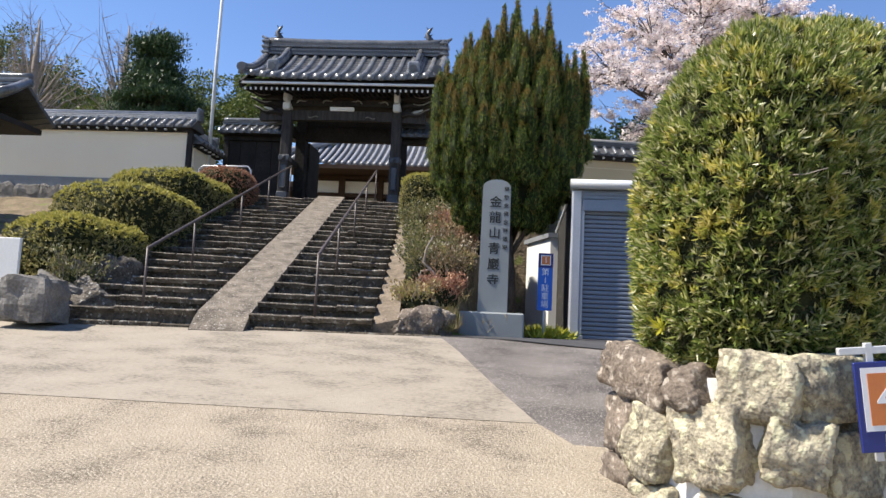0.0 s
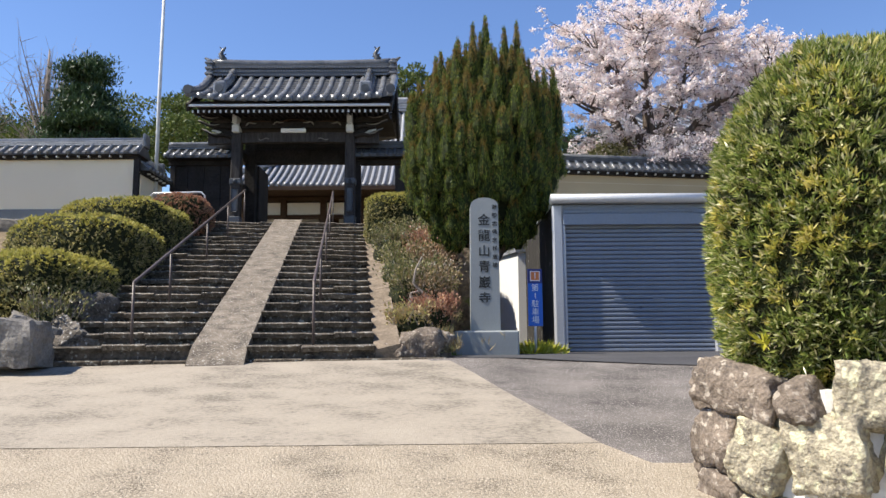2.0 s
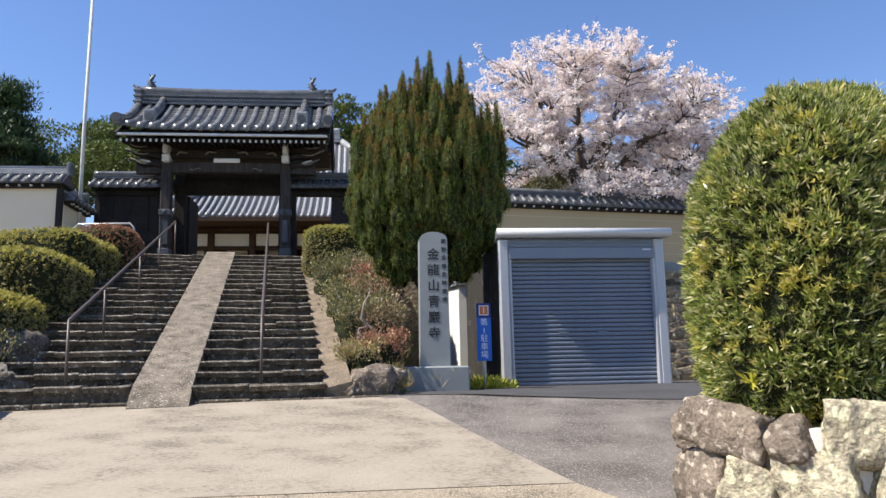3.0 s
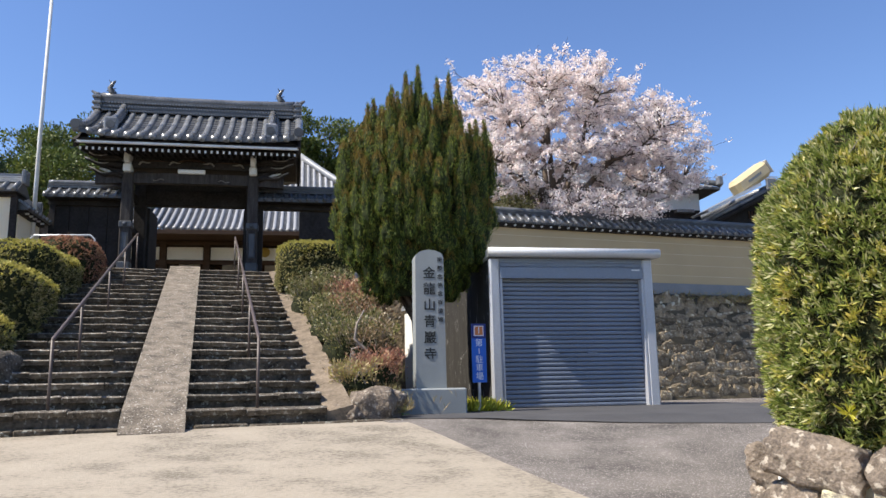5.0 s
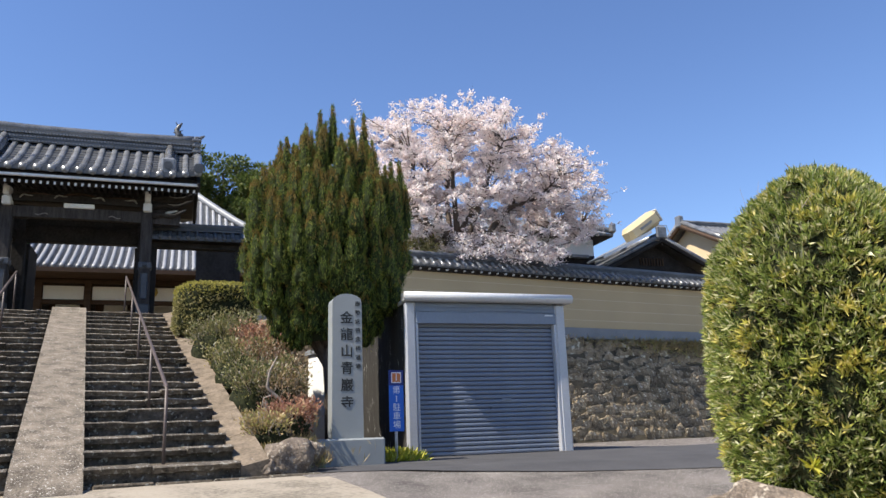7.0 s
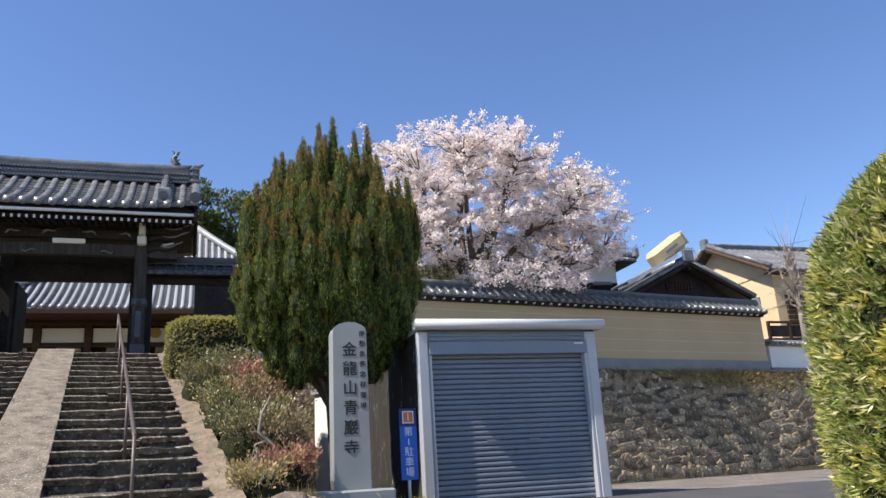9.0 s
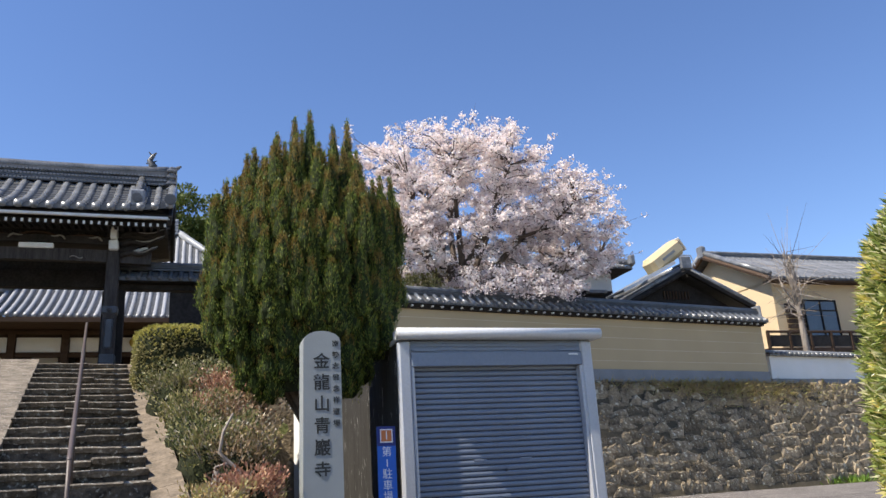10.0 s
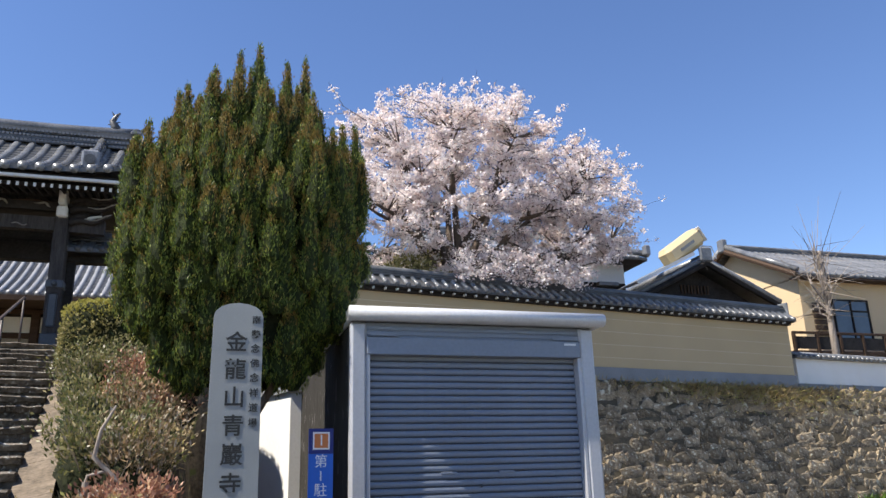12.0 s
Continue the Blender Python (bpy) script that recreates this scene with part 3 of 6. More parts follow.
# ---- garage ----
def garage():
    g = thing("garage", "grey-blue steel garage with a closed roller shutter", "garage")
    y, z0 = 14.35, 1.44
    part("side_wall", boxm(1.47, 1.57, y + 0.06, 20.6, z0 - 0.1, 4.2), M_SIDESHADE, g, "side cladding with yew shade and sun flecks in its colour")
    part("side_wall", boxm(4.48, 4.58, y + 0.06, 20.6, z0 - 0.1, 4.2), M_SIDE, g, "dull grey side cladding")
    part("back_wall", boxm(1.57, 4.48, 20.5, 20.6, z0 - 0.1, 4.2), M_SIDE, g)
    part("roof", boxm(1.44, 4.63, y - 0.02, 20.65, 4.2, 4.27, 0.01), M_POST, g, "flat pale steel roof")
    cap = bmesh.new()
    tube(cap, [(1.40, y - 0.10, 4.285), (4.73, y - 0.10, 4.285)], 0.085, 12)
    part("eave_cap", cap, M_POST, g, "rounded pale steel eave cap", True)
    part("eave_cap", boxm(1.41, 4.72, y - 0.10, y + 0.2, 4.20, 4.37, 0.02), M_POST, g)
    for x0, x1 in ((1.44, 1.635), (4.425, 4.625)):
        p = part("post", boxm(x0, x1, y + 0.01, y + 0.16, z0 - 0.05, 4.2, 0.03), M_POSTG, g, "pale steel corner post")
        part("guide_rail", boxm(x0 + 0.19 if x0 < 2 else x0 - 0.04, x0 + 0.235 if x0 < 2 else x0 + 0.005, y + 0.02, y + 0.185, z0 - 0.02, 3.81, 0.005), M_POSTG, p)
    part("foot_block", boxm(1.45, 1.70, y - 0.03, y + 0.005, z0 - 0.05, z0 + 0.09, 0.005), M_GREYPL, g, "small concrete foot")
    part("header_box", boxm(1.635, 4.425, y + 0.0, y + 0.3, 3.81, 4.02, 0.008), M_SHUT, g, "shutter header box")
    part("header_recess", boxm(1.635, 4.425, y + 0.05, y + 0.3, 4.02, 4.2), M_SHUT, g)
    for k in range(2):
        part("header_slat", boxm(1.635, 4.425, y + 0.035, y + 0.05, 4.05 + 0.06 * k, 4.095 + 0.06 * k, 0.004), M_SHUT, g)
    for x in (1.66, 4.04):
        part("plate", boxm(x, x + 0.36, y - 0.006, y + 0.0, 4.035, 4.075), M_SHUT, g, "thin frosted sticker strip")
    part("maker_label", boxm(4.20, 4.36, y - 0.006, y - 0.0, 3.965, 3.99), M_POST, g, "small pale maker's plate")
    part("shutter_backing", boxm(1.66, 4.41, y + 0.160, y + 0.185, z0 - 0.05, 3.82), M_SHUTD, g)
    n = 30
    pitch = (3.83 - z0 + 0.06) / n
    me = bpy.data.meshes.new("slat")
    bm = bmesh.new()
    prof = [(0, 0.0), (-0.018, 0.012), (-0.022, pitch * 0.45), (-0.018, pitch - 0.022), (0, pitch - 0.012)]
    rows = [[bm.verts.new((x, yy, z)) for yy, z in prof] for x in (1.67, 4.415)]
    for i in range(len(prof) - 1):
        bm.faces.new((rows[0][i], rows[1][i], rows[1][i + 1], rows[0][i + 1]))
    bm.to_mesh(me)
    bm.free()
    me.materials.append(M_SHUT)
    for i in range(n):
        o = part_mesh("slat", me, None, g)
        o.location = (0, y + 0.157, z0 - 0.05 + i * pitch)
    part("keyhole", tubem([(3.05, y + 0.140, 2.28), (3.05, y + 0.125, 2.28)], 0.018, 10), M_SHUTD, g)
    for x in (2.55, 3.28):
        part("handle", boxm(x, x + 0.20, y + 0.127, y + 0.139, 2.42, 2.45, 0.004), M_SHUT, g, "recessed pull handle")
    return g


garage()


# ---- stone name pillar ----
def name_pillar():
    p = thing("stone_pillar", "tall grey granite temple name pillar on a block base", "pillar", pose(0.10, 12.80, 1.40, 0, 0, 0))
    part("base", boxm(-0.53, 0.53, 0.0, 0.85, -0.1, 0.44, 0.025), M_GRANITE, p, "square granite base block")
    bm = bmesh.new()
    prof = [(-0.245, 0.43), (0.245, 0.43), (0.232, 2.54)]
    for k in range(1, 8):
        a = math.pi * k / 8
        prof.append((0.232 * math.cos(a), 2.54 + 0.13 * math.sin(a)))
    prof.append((-0.232, 2.54))
    f = [bm.verts.new((x, 0.20, z)) for x, z in prof]
    b = [bm.verts.new((x, 0.56, z)) for x, z in prof]
    bm.faces.new(f)
    bm.faces.new(b[::-1])
    for i in range(len(prof)):
        j = (i + 1) % len(prof)
        bm.faces.new((f[i], b[i], b[j], f[j]))
    part("shaft", bm, M_GRANITE, p, "upright granite shaft with a rounded top")
    up = Matrix.Rotation(math.pi / 2, 4, 'X')
    for k, c in enumerate("金龍山青巖寺"):
        text_part(c, 0.205, Matrix.Translation((-0.01, 0.198, 2.275 - k * 0.262)) @ up, M_INK, p, "character", 0.003, "engraved black character", bold=0.003)
    for k, c in enumerate("南勢念佛念祥道場"):
        text_part(c, 0.088, Matrix.Translation((0.168, 0.198, 2.50 - k * 0.140)) @ up, M_INK, p, "small_character", 0.003, "small engraved character", bold=0.001)
    return p


name_pillar()


def parking_sign():
    s = thing("parking_sign", "blue and white car park sign board on a steel pipe", "sign", pose(0.965, 13.36, 1.40, 0, 0, 6))
    part("pole", tubem([(0.0, 0.03, -0.2), (0.0, 0.03, 1.3)], 0.024, 10), M_POST, s, "", True)
    part("board", boxm(-0.125, 0.125, -0.012, 0.006, 0.52, 1.49, 0.004), M_BLUE, s, "bright blue board")
    part("top_panel", boxm(-0.125, 0.125, -0.016, -0.0125, 1.245, 1.49), M_NAVY, s, "navy top panel")
    part("number_frame", boxm(-0.085, 0.085, -0.019, -0.0165, 1.285, 1.455), M_SWHITE, s)
    part("number_field", boxm(-0.07, 0.07, -0.0215, -0.0195, 1.30, 1.44), M_ORANGE, s, "orange number field")
    up = Matrix.Rotation(math.pi / 2, 4, 'X')
    text_part("1", 0.15, Matrix.Translation((0, -0.023, 1.37)) @ up, M_SWHITE, s, "numeral", 0.001)
    for k, c in enumerate("第1駐車場"):
        text_part(c, 0.135, Matrix.Translation((0, -0.014, 1.165 - k * 0.137)) @ up, M_SWHITE, s, "character", 0.001, "white painted character")
    return s


parking_sign()


def corner_sign():
    s = thing("parking_sign", "tilted blue sign board with an orange number four", "sign", pose(2.36, 4.52, 0.92, 0, -6, 4))
    part("board", boxm(-0.02, 0.40, -0.01, 0.01, 0.05, 0.52, 0.003), M_NAVY, s, "navy board")
    part("frame", boxm(0.01, 0.37, -0.014, -0.0105, 0.16, 0.49), M_SWHITE, s)
    part("field", boxm(0.04, 0.34, -0.0175, -0.0145, 0.19, 0.46), M_ORANGE, s, "orange number field")
    up = Matrix.Rotation(math.pi / 2, 4, 'X')
    text_part("4", 0.30, Matrix.Translation((0.15, -0.0185, 0.325)) @ up, M_SWHITE, s, "numeral", 0.001)
    text_part("駐車場", 0.075, Matrix.Translation((0.21, -0.0115, 0.105)) @ up, M_SWHITE, s, "character", 0.001)
    part("bracket", boxm(0.06, 0.10, 0.011, 0.04, 0.0, 0.62, 0.004), M_POST, s, "pale steel bracket")
    part("bracket", boxm(-0.08, 0.30, 0.012, 0.045, 0.56, 0.60, 0.004), M_POST, s)
    return s


corner_sign()


# ---- temple gate ----
def curved_beam(x0, x1, y0, y1, z0, z1, arch, n=10):
    bm = bmesh.new()
    rows = []
    for i in range(n + 1):
        t = i / n
        x, dz = lerp(x0, x1, t), arch * (1 - (2 * t - 1) ** 2)
        rows.append([bm.verts.new(p) for p in ((x, y0, z0 + dz), (x, y1, z0 + dz), (x, y1, z1 + dz * 0.6), (x, y0, z1 + dz * 0.6))])
    for a, b in zip(rows, rows[1:]):
        for k in range(4):
            bm.faces.new((a[k], b[k], b[(k + 1) % 4], a[(k + 1) % 4]))
    bm.faces.new(rows[0])
    bm.faces.new(rows[-1][::-1])
    bmesh.ops.recalc_face_normals(bm, faces=bm.faces[:])
    return bm


def sag_roof(parent, x0, x1, ye, ze, yr, zr, sag, tile, spacing, r, n=7, flare=0.0, thick=0.09, tmax=None):
    """One concave tiled slope: eave at (ye, ze), ridge at (yr, zr); pan surface and one part per roll row."""
    pts = []
    for i in range(n + 1):
        t = i / n
        pts.append((lerp(ye, yr, t), lerp(ze, zr, t) - sag * math.sin(math.pi * t)))
    bm = bmesh.new()
    cols = 13

    def lift(x):
        u = abs((x - (x0 + x1) / 2) / ((x1 - x0) / 2))
        return flare * u ** 4
    if tmax:
        cols = 40

    def at(x, t):
        t = t * (tmax(x) if tmax else 1.0)
        return (x, lerp(ye, yr, t), lerp(ze, zr, t) - sag * math.sin(math.pi * t) + lift(x) * (1 - t))
    n_roll = n
    lap = max(n, int(math.hypot(yr - ye, zr - ze) / 0.2))      # courses of pan tiles, each lapping over the one below
    rows = [q for k in range(lap) for q in ((k / lap, 0.022), ((k + 1) / lap, 0.0))]
    n = len(rows) - 1
    g = []
    for t, dz in rows:
        line = []
        for c in range(cols):
            x, y, z = at(lerp(x0, x1, c / (cols - 1)), t)
            line.append(bm.verts.new((x, y, z + dz)))
        g.append(line)
    g2 = [[bm.verts.new((v.co.x, v.co.y, v.co.z - thick)) for v in row] for row in g]
    for k in range(n):
        for c in range(cols - 1):
            bm.faces.new((g[k][c], g[k][c + 1], g[k + 1][c + 1], g[k + 1][c]))
            bm.faces.new((g2[k][c], g2[k + 1][c], g2[k + 1][c + 1], g2[k][c + 1]))
    for c in range(cols - 1):
        bm.faces.new((g[0][c], g2[0][c], g2[0][c + 1], g[0][c + 1]))
    for k in range(n):
        bm.faces.new((g[k][0], g[k + 1][0], g2[k + 1][0], g2[k][0]))
        bm.faces.new((g[k][-1], g2[k][-1], g2[k + 1][-1], g[k + 1][-1]))
    # Under paler rolls the pans are darkened to carry the rolls' shadow.
    part("pan_tiles", bm, M_TILE2 if tile in (M_TILE, M_TILEHALL) else tile, parent, "rows of pan tiles")
    n = n_roll
    m = max(2, int((x1 - x0) / spacing))
    seg = 6
    cache = {}
    for i in range(m + 1):
        x = lerp(x0 + r, x1 - r, i / m)
        top = round(tmax(x), 3) if tmax else 1.0
        if top < 0.04:
            continue
        key = (round(lift(x), 3), top)
        if key not in cache:
            bm = bmesh.new()
            rings = []
            steps = n * 3
            for s in range(steps + 1):
                t = s / steps * top
                y, z = lerp(ye, yr, t), lerp(ze, zr, t) - sag * math.sin(math.pi * t) + key[0] * (1 - t) + 0.012
                k = 1.0 if s % 2 == 0 else 0.86
                rings.append([bm.verts.new((math.cos(a) * r * k, y, z + math.sin(a) * r * k)) for a in [math.pi * q / seg for q in range(seg + 1)]])
            for a, b in zip(rings, rings[1:]):
                for q in range(seg):
                    bm.faces.new((a[q], b[q], b[q + 1], a[q + 1]))
            sgn = -0.02 if yr > ye else 0.02
            d = [bm.verts.new((math.cos(t) * r * 1.08, ye + sgn, ze + key[0] + 0.012 + math.sin(t) * r * 1.08)) for t in [2 * math.pi * q / 10 for q in range(10)]]
            d2 = [bm.verts.new((v.co.x, ye - sgn * 2, v.co.z)) for v in d]
            bm.faces.new(d)
            for q in range(10):
                bm.faces.new((d[q], d2[q], d2[(q + 1) % 10], d[(q + 1) % 10]))
            me = bpy.data.meshes.new("roll_tile")
            bm.to_mesh(me)
            bm.free()
            me.polygons.foreach_set("use_smooth", [True] * len(me.polygons))
            me.materials.append(tile)
            cache[key] = me
        o = part_mesh("roll_tile", cache[key], None, parent)
        o.location.x = x


def stacked_ridge(parent, x0, x1, y, z, h, w, tile, courses=5, upturn=0.0):
    for k in range(courses):
        hw = w * (1 - 0.07 * k) / 2 + (0.02 if k % 2 else 0)
        part("ridge_course", curved_ridge(x0, x1, y - hw, y + hw, z + h * k / courses, z + h * (k + 0.82) / courses, upturn), M_TILE2 if (k % 2 or courses > 4) and tile is M_TILE else tile, parent)
    bm = bmesh.new()
    n = 16
    tube(bm, [(lerp(x0, x1, i / n), y, z + h + 0.05 + upturn * abs(2 * i / n - 1) ** 3) for i in range(n + 1)], w * 0.32, 10)
    part("ridge_cap", bm, tile, parent, "round ridge cap tiles", True)


def curved_ridge(x0, x1, y0, y1, z0, z1, up, n=16):
    bm = bmesh.new()
    rows = []
    for i in range(n + 1):
        t = i / n
        dz = up * abs(2 * t - 1) ** 3
        x = lerp(x0, x1, t)
        rows.append([bm.verts.new(p) for p in ((x, y0, z0 + dz), (x, y1, z0 + dz), (x, y1, z1 + dz), (x, y0, z1 + dz))])
    for a, b in zip(rows, rows[1:]):
        for k in range(4):
            bm.faces.new((a[k], b[k], b[(k + 1) % 4], a[(k + 1) % 4]))
    bm.faces.new(rows[0])
    bm.faces.new(rows[-1][::-1])
    bmesh.ops.recalc_face_normals(bm, faces=bm.faces[:])
    return bm


def gate():
    g = thing("temple_gate", "dark timber temple gate with a grey tiled gabled roof", "gate", pose(-5.12, 23.3, 5.12, 0, 0, 0.5))
    for sx in (-1.73, 1.73):
        st = part("column_base", boxm(sx - 0.24, sx + 0.24, -0.24, 0.24, -0.2, 0.14, 0.03), M_GREYROCK, g, "square stone column base")
        c = part("column", boxm(sx - 0.15, sx + 0.15, -0.15, 0.15, 0.14, 3.02, 0.025), M_WOOD, g, "weathered square front column")
        part("metal_shoe", boxm(sx - 0.17, sx + 0.17, -0.17, 0.17, 0.15, 0.42, 0.02), M_METALB, c, "dark metal column shoe")
        part("metal_plate", boxm(sx - 0.095, sx + 0.095, -0.166, -0.151, 0.55, 1.28, 0.03), M_METALB, c, "blue-grey rounded metal plate")
        part("metal_band", boxm(sx - 0.175, sx + 0.175, -0.175, 0.175, 1.40, 1.58, 0.02), M_METALB, c, "metal band with a boss")
        part("boss", tubem([(sx, -0.175, 1.49), (sx, -0.23, 1.49)], [0.07, 0.03], 10), M_METALB, c)
        part("capital", boxm(sx - 0.11, sx + 0.11, -0.30, 0.1, 2.98, 3.22, 0.03), M_PAINTW, g, "pale bracket block over the column")
        part("capital_tip", boxm(sx - 0.075, sx + 0.075, -0.42, 0.1, 3.22, 3.62, 0.03), M_PAINTW, g, "pale carved nose beam")
        part("rear_column", boxm(sx * 0.93 - 0.17, sx * 0.93 + 0.17, 1.15, 1.49, -0.05, 3.4, 0.02), M_WOODB, g, "thick main column behind")
        part("tie_beam", boxm(sx - 0.07, sx + 0.07, -0.1, 1.2, 2.35, 2.6, 0.01), M_WOODB, g)
        part("tie_beam", boxm(sx - 0.07, sx + 0.07, -0.1, 1.2, 1.42, 1.6, 0.01), M_WOODB, g)
        s = 1 if sx > 0 else -1
        part("side_bracket", tubem([(sx + s * 0.15, 0, 3.05), (sx + s * 0.45, 0, 3.1), (sx + s * 0.62, 0, 3.28), (sx + s * 0.85, 0, 3.34)], [0.11, 0.1, 0.07, 0.04], 8), M_WOODB, g, "carved bracket arm")
        part("bracket_tip", tubem([(sx + s * 0.28, -0.02, 2.98), (sx + s * 0.6, -0.02, 3.06), (sx + s * 0.78, -0.02, 3.12)], [0.035, 0.04, 0.03], 8), M_PAINTW, g, "pale bracket tip")
        part("open_door_leaf", boxm(sx * 0.82 - 0.04, sx * 0.82 + 0.04, 1.5, 2.85, 0.05, 2.35, 0.008), M_WOODB, g, "studded timber door leaf standing open")
    part("lower_lintel", curved_beam(-2.6, 2.6, -0.10, 0.10, 2.66, 2.98, 0.06), M_WOOD, g, "carved rainbow beam")
    part("inner_lintel", boxm(-2.6, 2.6, 1.18, 1.46, 2.36, 2.82, 0.015), M_WOODB, g, "heavy dark lintel")
    part("inner_lintel", boxm(-1.7, 1.7, 1.25, 1.4, 2.82, 3.4), M_WOODB, g, "dark boarded panel over the lintel")
    part("upper_beam", curved_beam(-2.5, 2.5, -0.09, 0.09, 3.12, 3.32, 0.05), M_WOODB, g, "carved upper beam")
    part("frog_leg_strut", curved_beam(-0.42, 0.42, -0.08, 0.08, 3.28, 3.36, 0.14), M_BROWN, g, "carved strut")
    for sx in (-1.05, 1.05):
        part("panel_carving", curved_beam(sx - 0.5, sx + 0.5, -0.05, 0.0, 3.22, 3.34, 0.10), M_BROWN, g, "brown carved panel")
    for s in (-1, 1):
        for xa, za in ((1.45, 3.22), (0.62, 3.24)):
            pts = [(s * (xa - 0.32 * q), -0.13, za + 0.10 * math.sin(q * 2.6) + 0.03 * math.sin(q * 7)) for q in [k / 6 for k in range(7)]]
            part("carved_scroll", tubem(pts, [0.02, 0.028, 0.022, 0.026, 0.02, 0.014, 0.006], 6), M_SCROLL, g, "pale worn carving edge", True)
        for za, reach in ((2.86, 0.85), (3.14, 1.0), (3.36, 1.12)):
            pts = [(s * (1.88 + reach * q), -0.14 - 0.05 * q, za + 0.16 * q + 0.05 * math.sin(q * 8)) for q in [k / 6 for k in range(7)]]
            part("carved_nosing", tubem(pts, [0.07, 0.075, 0.06, 0.065, 0.05, 0.04, 0.015], 8), M_WOODB, g, "dark carved nosing", True)
            part("carved_scroll", tubem([(a + s * 0.02, b - 0.05, c + 0.03) for a, b, c in pts[2:]], [0.012, 0.02, 0.016, 0.02, 0.008], 6), M_SCROLL, g, "pale worn carving edge", True)
        part("beam_carving", tubem([(s * (0.75 + 0.3 * q), -0.115, 2.80 + 0.03 * math.sin(q * 6.2)) for q in [k / 6 for k in range(7)]], 0.012, 6), M_SCROLL, g, "pale worn carving edge", True)
    lamp = part("tube_lamp", boxm(-0.38, 0.38, -0.16, -0.06, 3.00, 3.13, 0.02), M_FLUO, g, "white covered strip lamp, unlit")
    part("plate_beam", boxm(-2.85, 2.9, -0.12, 0.12, 3.50, 3.68, 0.01), M_WOODB, g)
    part("plate_beam", boxm(-2.85, 2.9, -0.85, -0.70, 3.42, 3.52, 0.01), M_WOODB, g)
    part("roof_boarding", boxm(-2.85, 2.95, -0.9, 2.9, 3.70, 3.74), M_WOODB, g, "dark soffit boards")
    raf = bmesh.new()
    box(raf, -0.025, 0.025, -1.02, 0.6, 0.0, 0.075)
    rme = bpy.data.meshes.new("rafter")
    raf.to_mesh(rme)
    raf.free()
    rme.materials.append(M_WOODB)
    tip = bmesh.new()
    box(tip, -0.027, 0.027, -1.03, -1.018, -0.002, 0.077)
    tme = bpy.data.meshes.new("rafter_tip")
    tip.to_mesh(tme)
    tip.free()
    tme.materials.append(M_PAINTW)
    for i in range(36):
        x = lerp(-2.80, 2.92, i / 35)
        o = part_mesh("rafter", rme, None, g)
        o.matrix_local = pose(x, 0, 3.50, 8, 0, 0)
        o2 = part_mesh("rafter_tip", tme, None, o, "white-painted rafter end")
    part("eave_fascia", boxm(-2.93, 3.03, -1.12, -1.04, 3.52, 3.585, 0.005), M_PAINTW, g, "pale painted eave fascia")
    part("eave_fascia", boxm(-2.93, 3.03, -1.06, -0.9, 3.585, 3.64), M_WOODB, g)
    for x in (-2.93, 3.03):
        bm = bmesh.new()
        for (ya, za), (yb, zb) in (((-1.1, 3.50), (1.2, 4.95)), ((3.4, 3.50), (1.2, 4.95))):
            d = Vector((0, yb - ya, zb - za)).normalized()
            nrm = Vector((0, -d.z, d.y))
            a, b = Vector((x, ya, za)), Vector((x, yb, zb))
            v = [bm.verts.new(p) for p in (a - nrm * 0.12 + Vector((-0.04, 0, 0)), b - nrm * 0.12 + Vector((-0.04, 0, 0)), b + nrm * 0.1 + Vector((-0.04, 0, 0)), a + nrm * 0.1 + Vector((-0.04, 0, 0)))]
            w = [bm.verts.new(q.co + Vector((0.08, 0, 0))) for q in v]
            bm.faces.new(v)
            bm.faces.new(w[::-1])
            for k in range(4):
                bm.faces.new((v[k], v[(k + 1) % 4], w[(k + 1) % 4], w[k]))
        part("bargeboard", bm, M_WOODB, g, "dark gable bargeboards")
    sag_roof(g, -3.0, 3.1, -1.15, 3.74, 1.15, 5.22, 0.14, M_TILE, 0.335, 0.092, flare=0.16)
    sag_roof(g, -3.0, 3.1, 3.55, 3.74, 1.25, 5.22, 0.14, M_TILE, 0.335, 0.092, flare=0.16)
    stacked_ridge(g, -2.85, 2.9, 1.2, 5.18, 0.42, 0.46, M_TILE, 5, 0.06)
    lattice = bmesh.new()
    for row in range(3):
        for i in range(64):
            x = lerp(-2.78, 2.84, (i + 0.5 * (row % 2)) / 64)
            tube(lattice, [(x, 0.955, 5.235 + row * 0.125), (x, 0.995, 5.235 + row * 0.125)], [0.034, 0.040], 6)
    tagged(part("ridge_lattice", lattice, M_TILE, g, "small round tiles set along the ridge"), "", "", "", "stuff")
    for x in (-2.95, 2.98):
        s = 1 if x > 0 else -1
        e = part("ridge_end", boxm(x - 0.09, x + 0.09, 0.92, 1.48, 4.98, 5.78, 0.05), M_TILE, g, "demon-face ridge-end tile block")
        for k in range(4):
            part("end_band", boxm(x - 0.13, x + 0.13, 0.88, 1.52, 5.05 + k * 0.18, 5.13 + k * 0.18, 0.02), M_TILE, e)
        part("end_horn", tubem([(x - s * 0.1, 1.2, 5.74), (x + s * 0.08, 1.2, 5.80), (x + s * 0.22, 1.2, 5.90)], [0.09, 0.07, 0.03], 8), M_TILE, e)
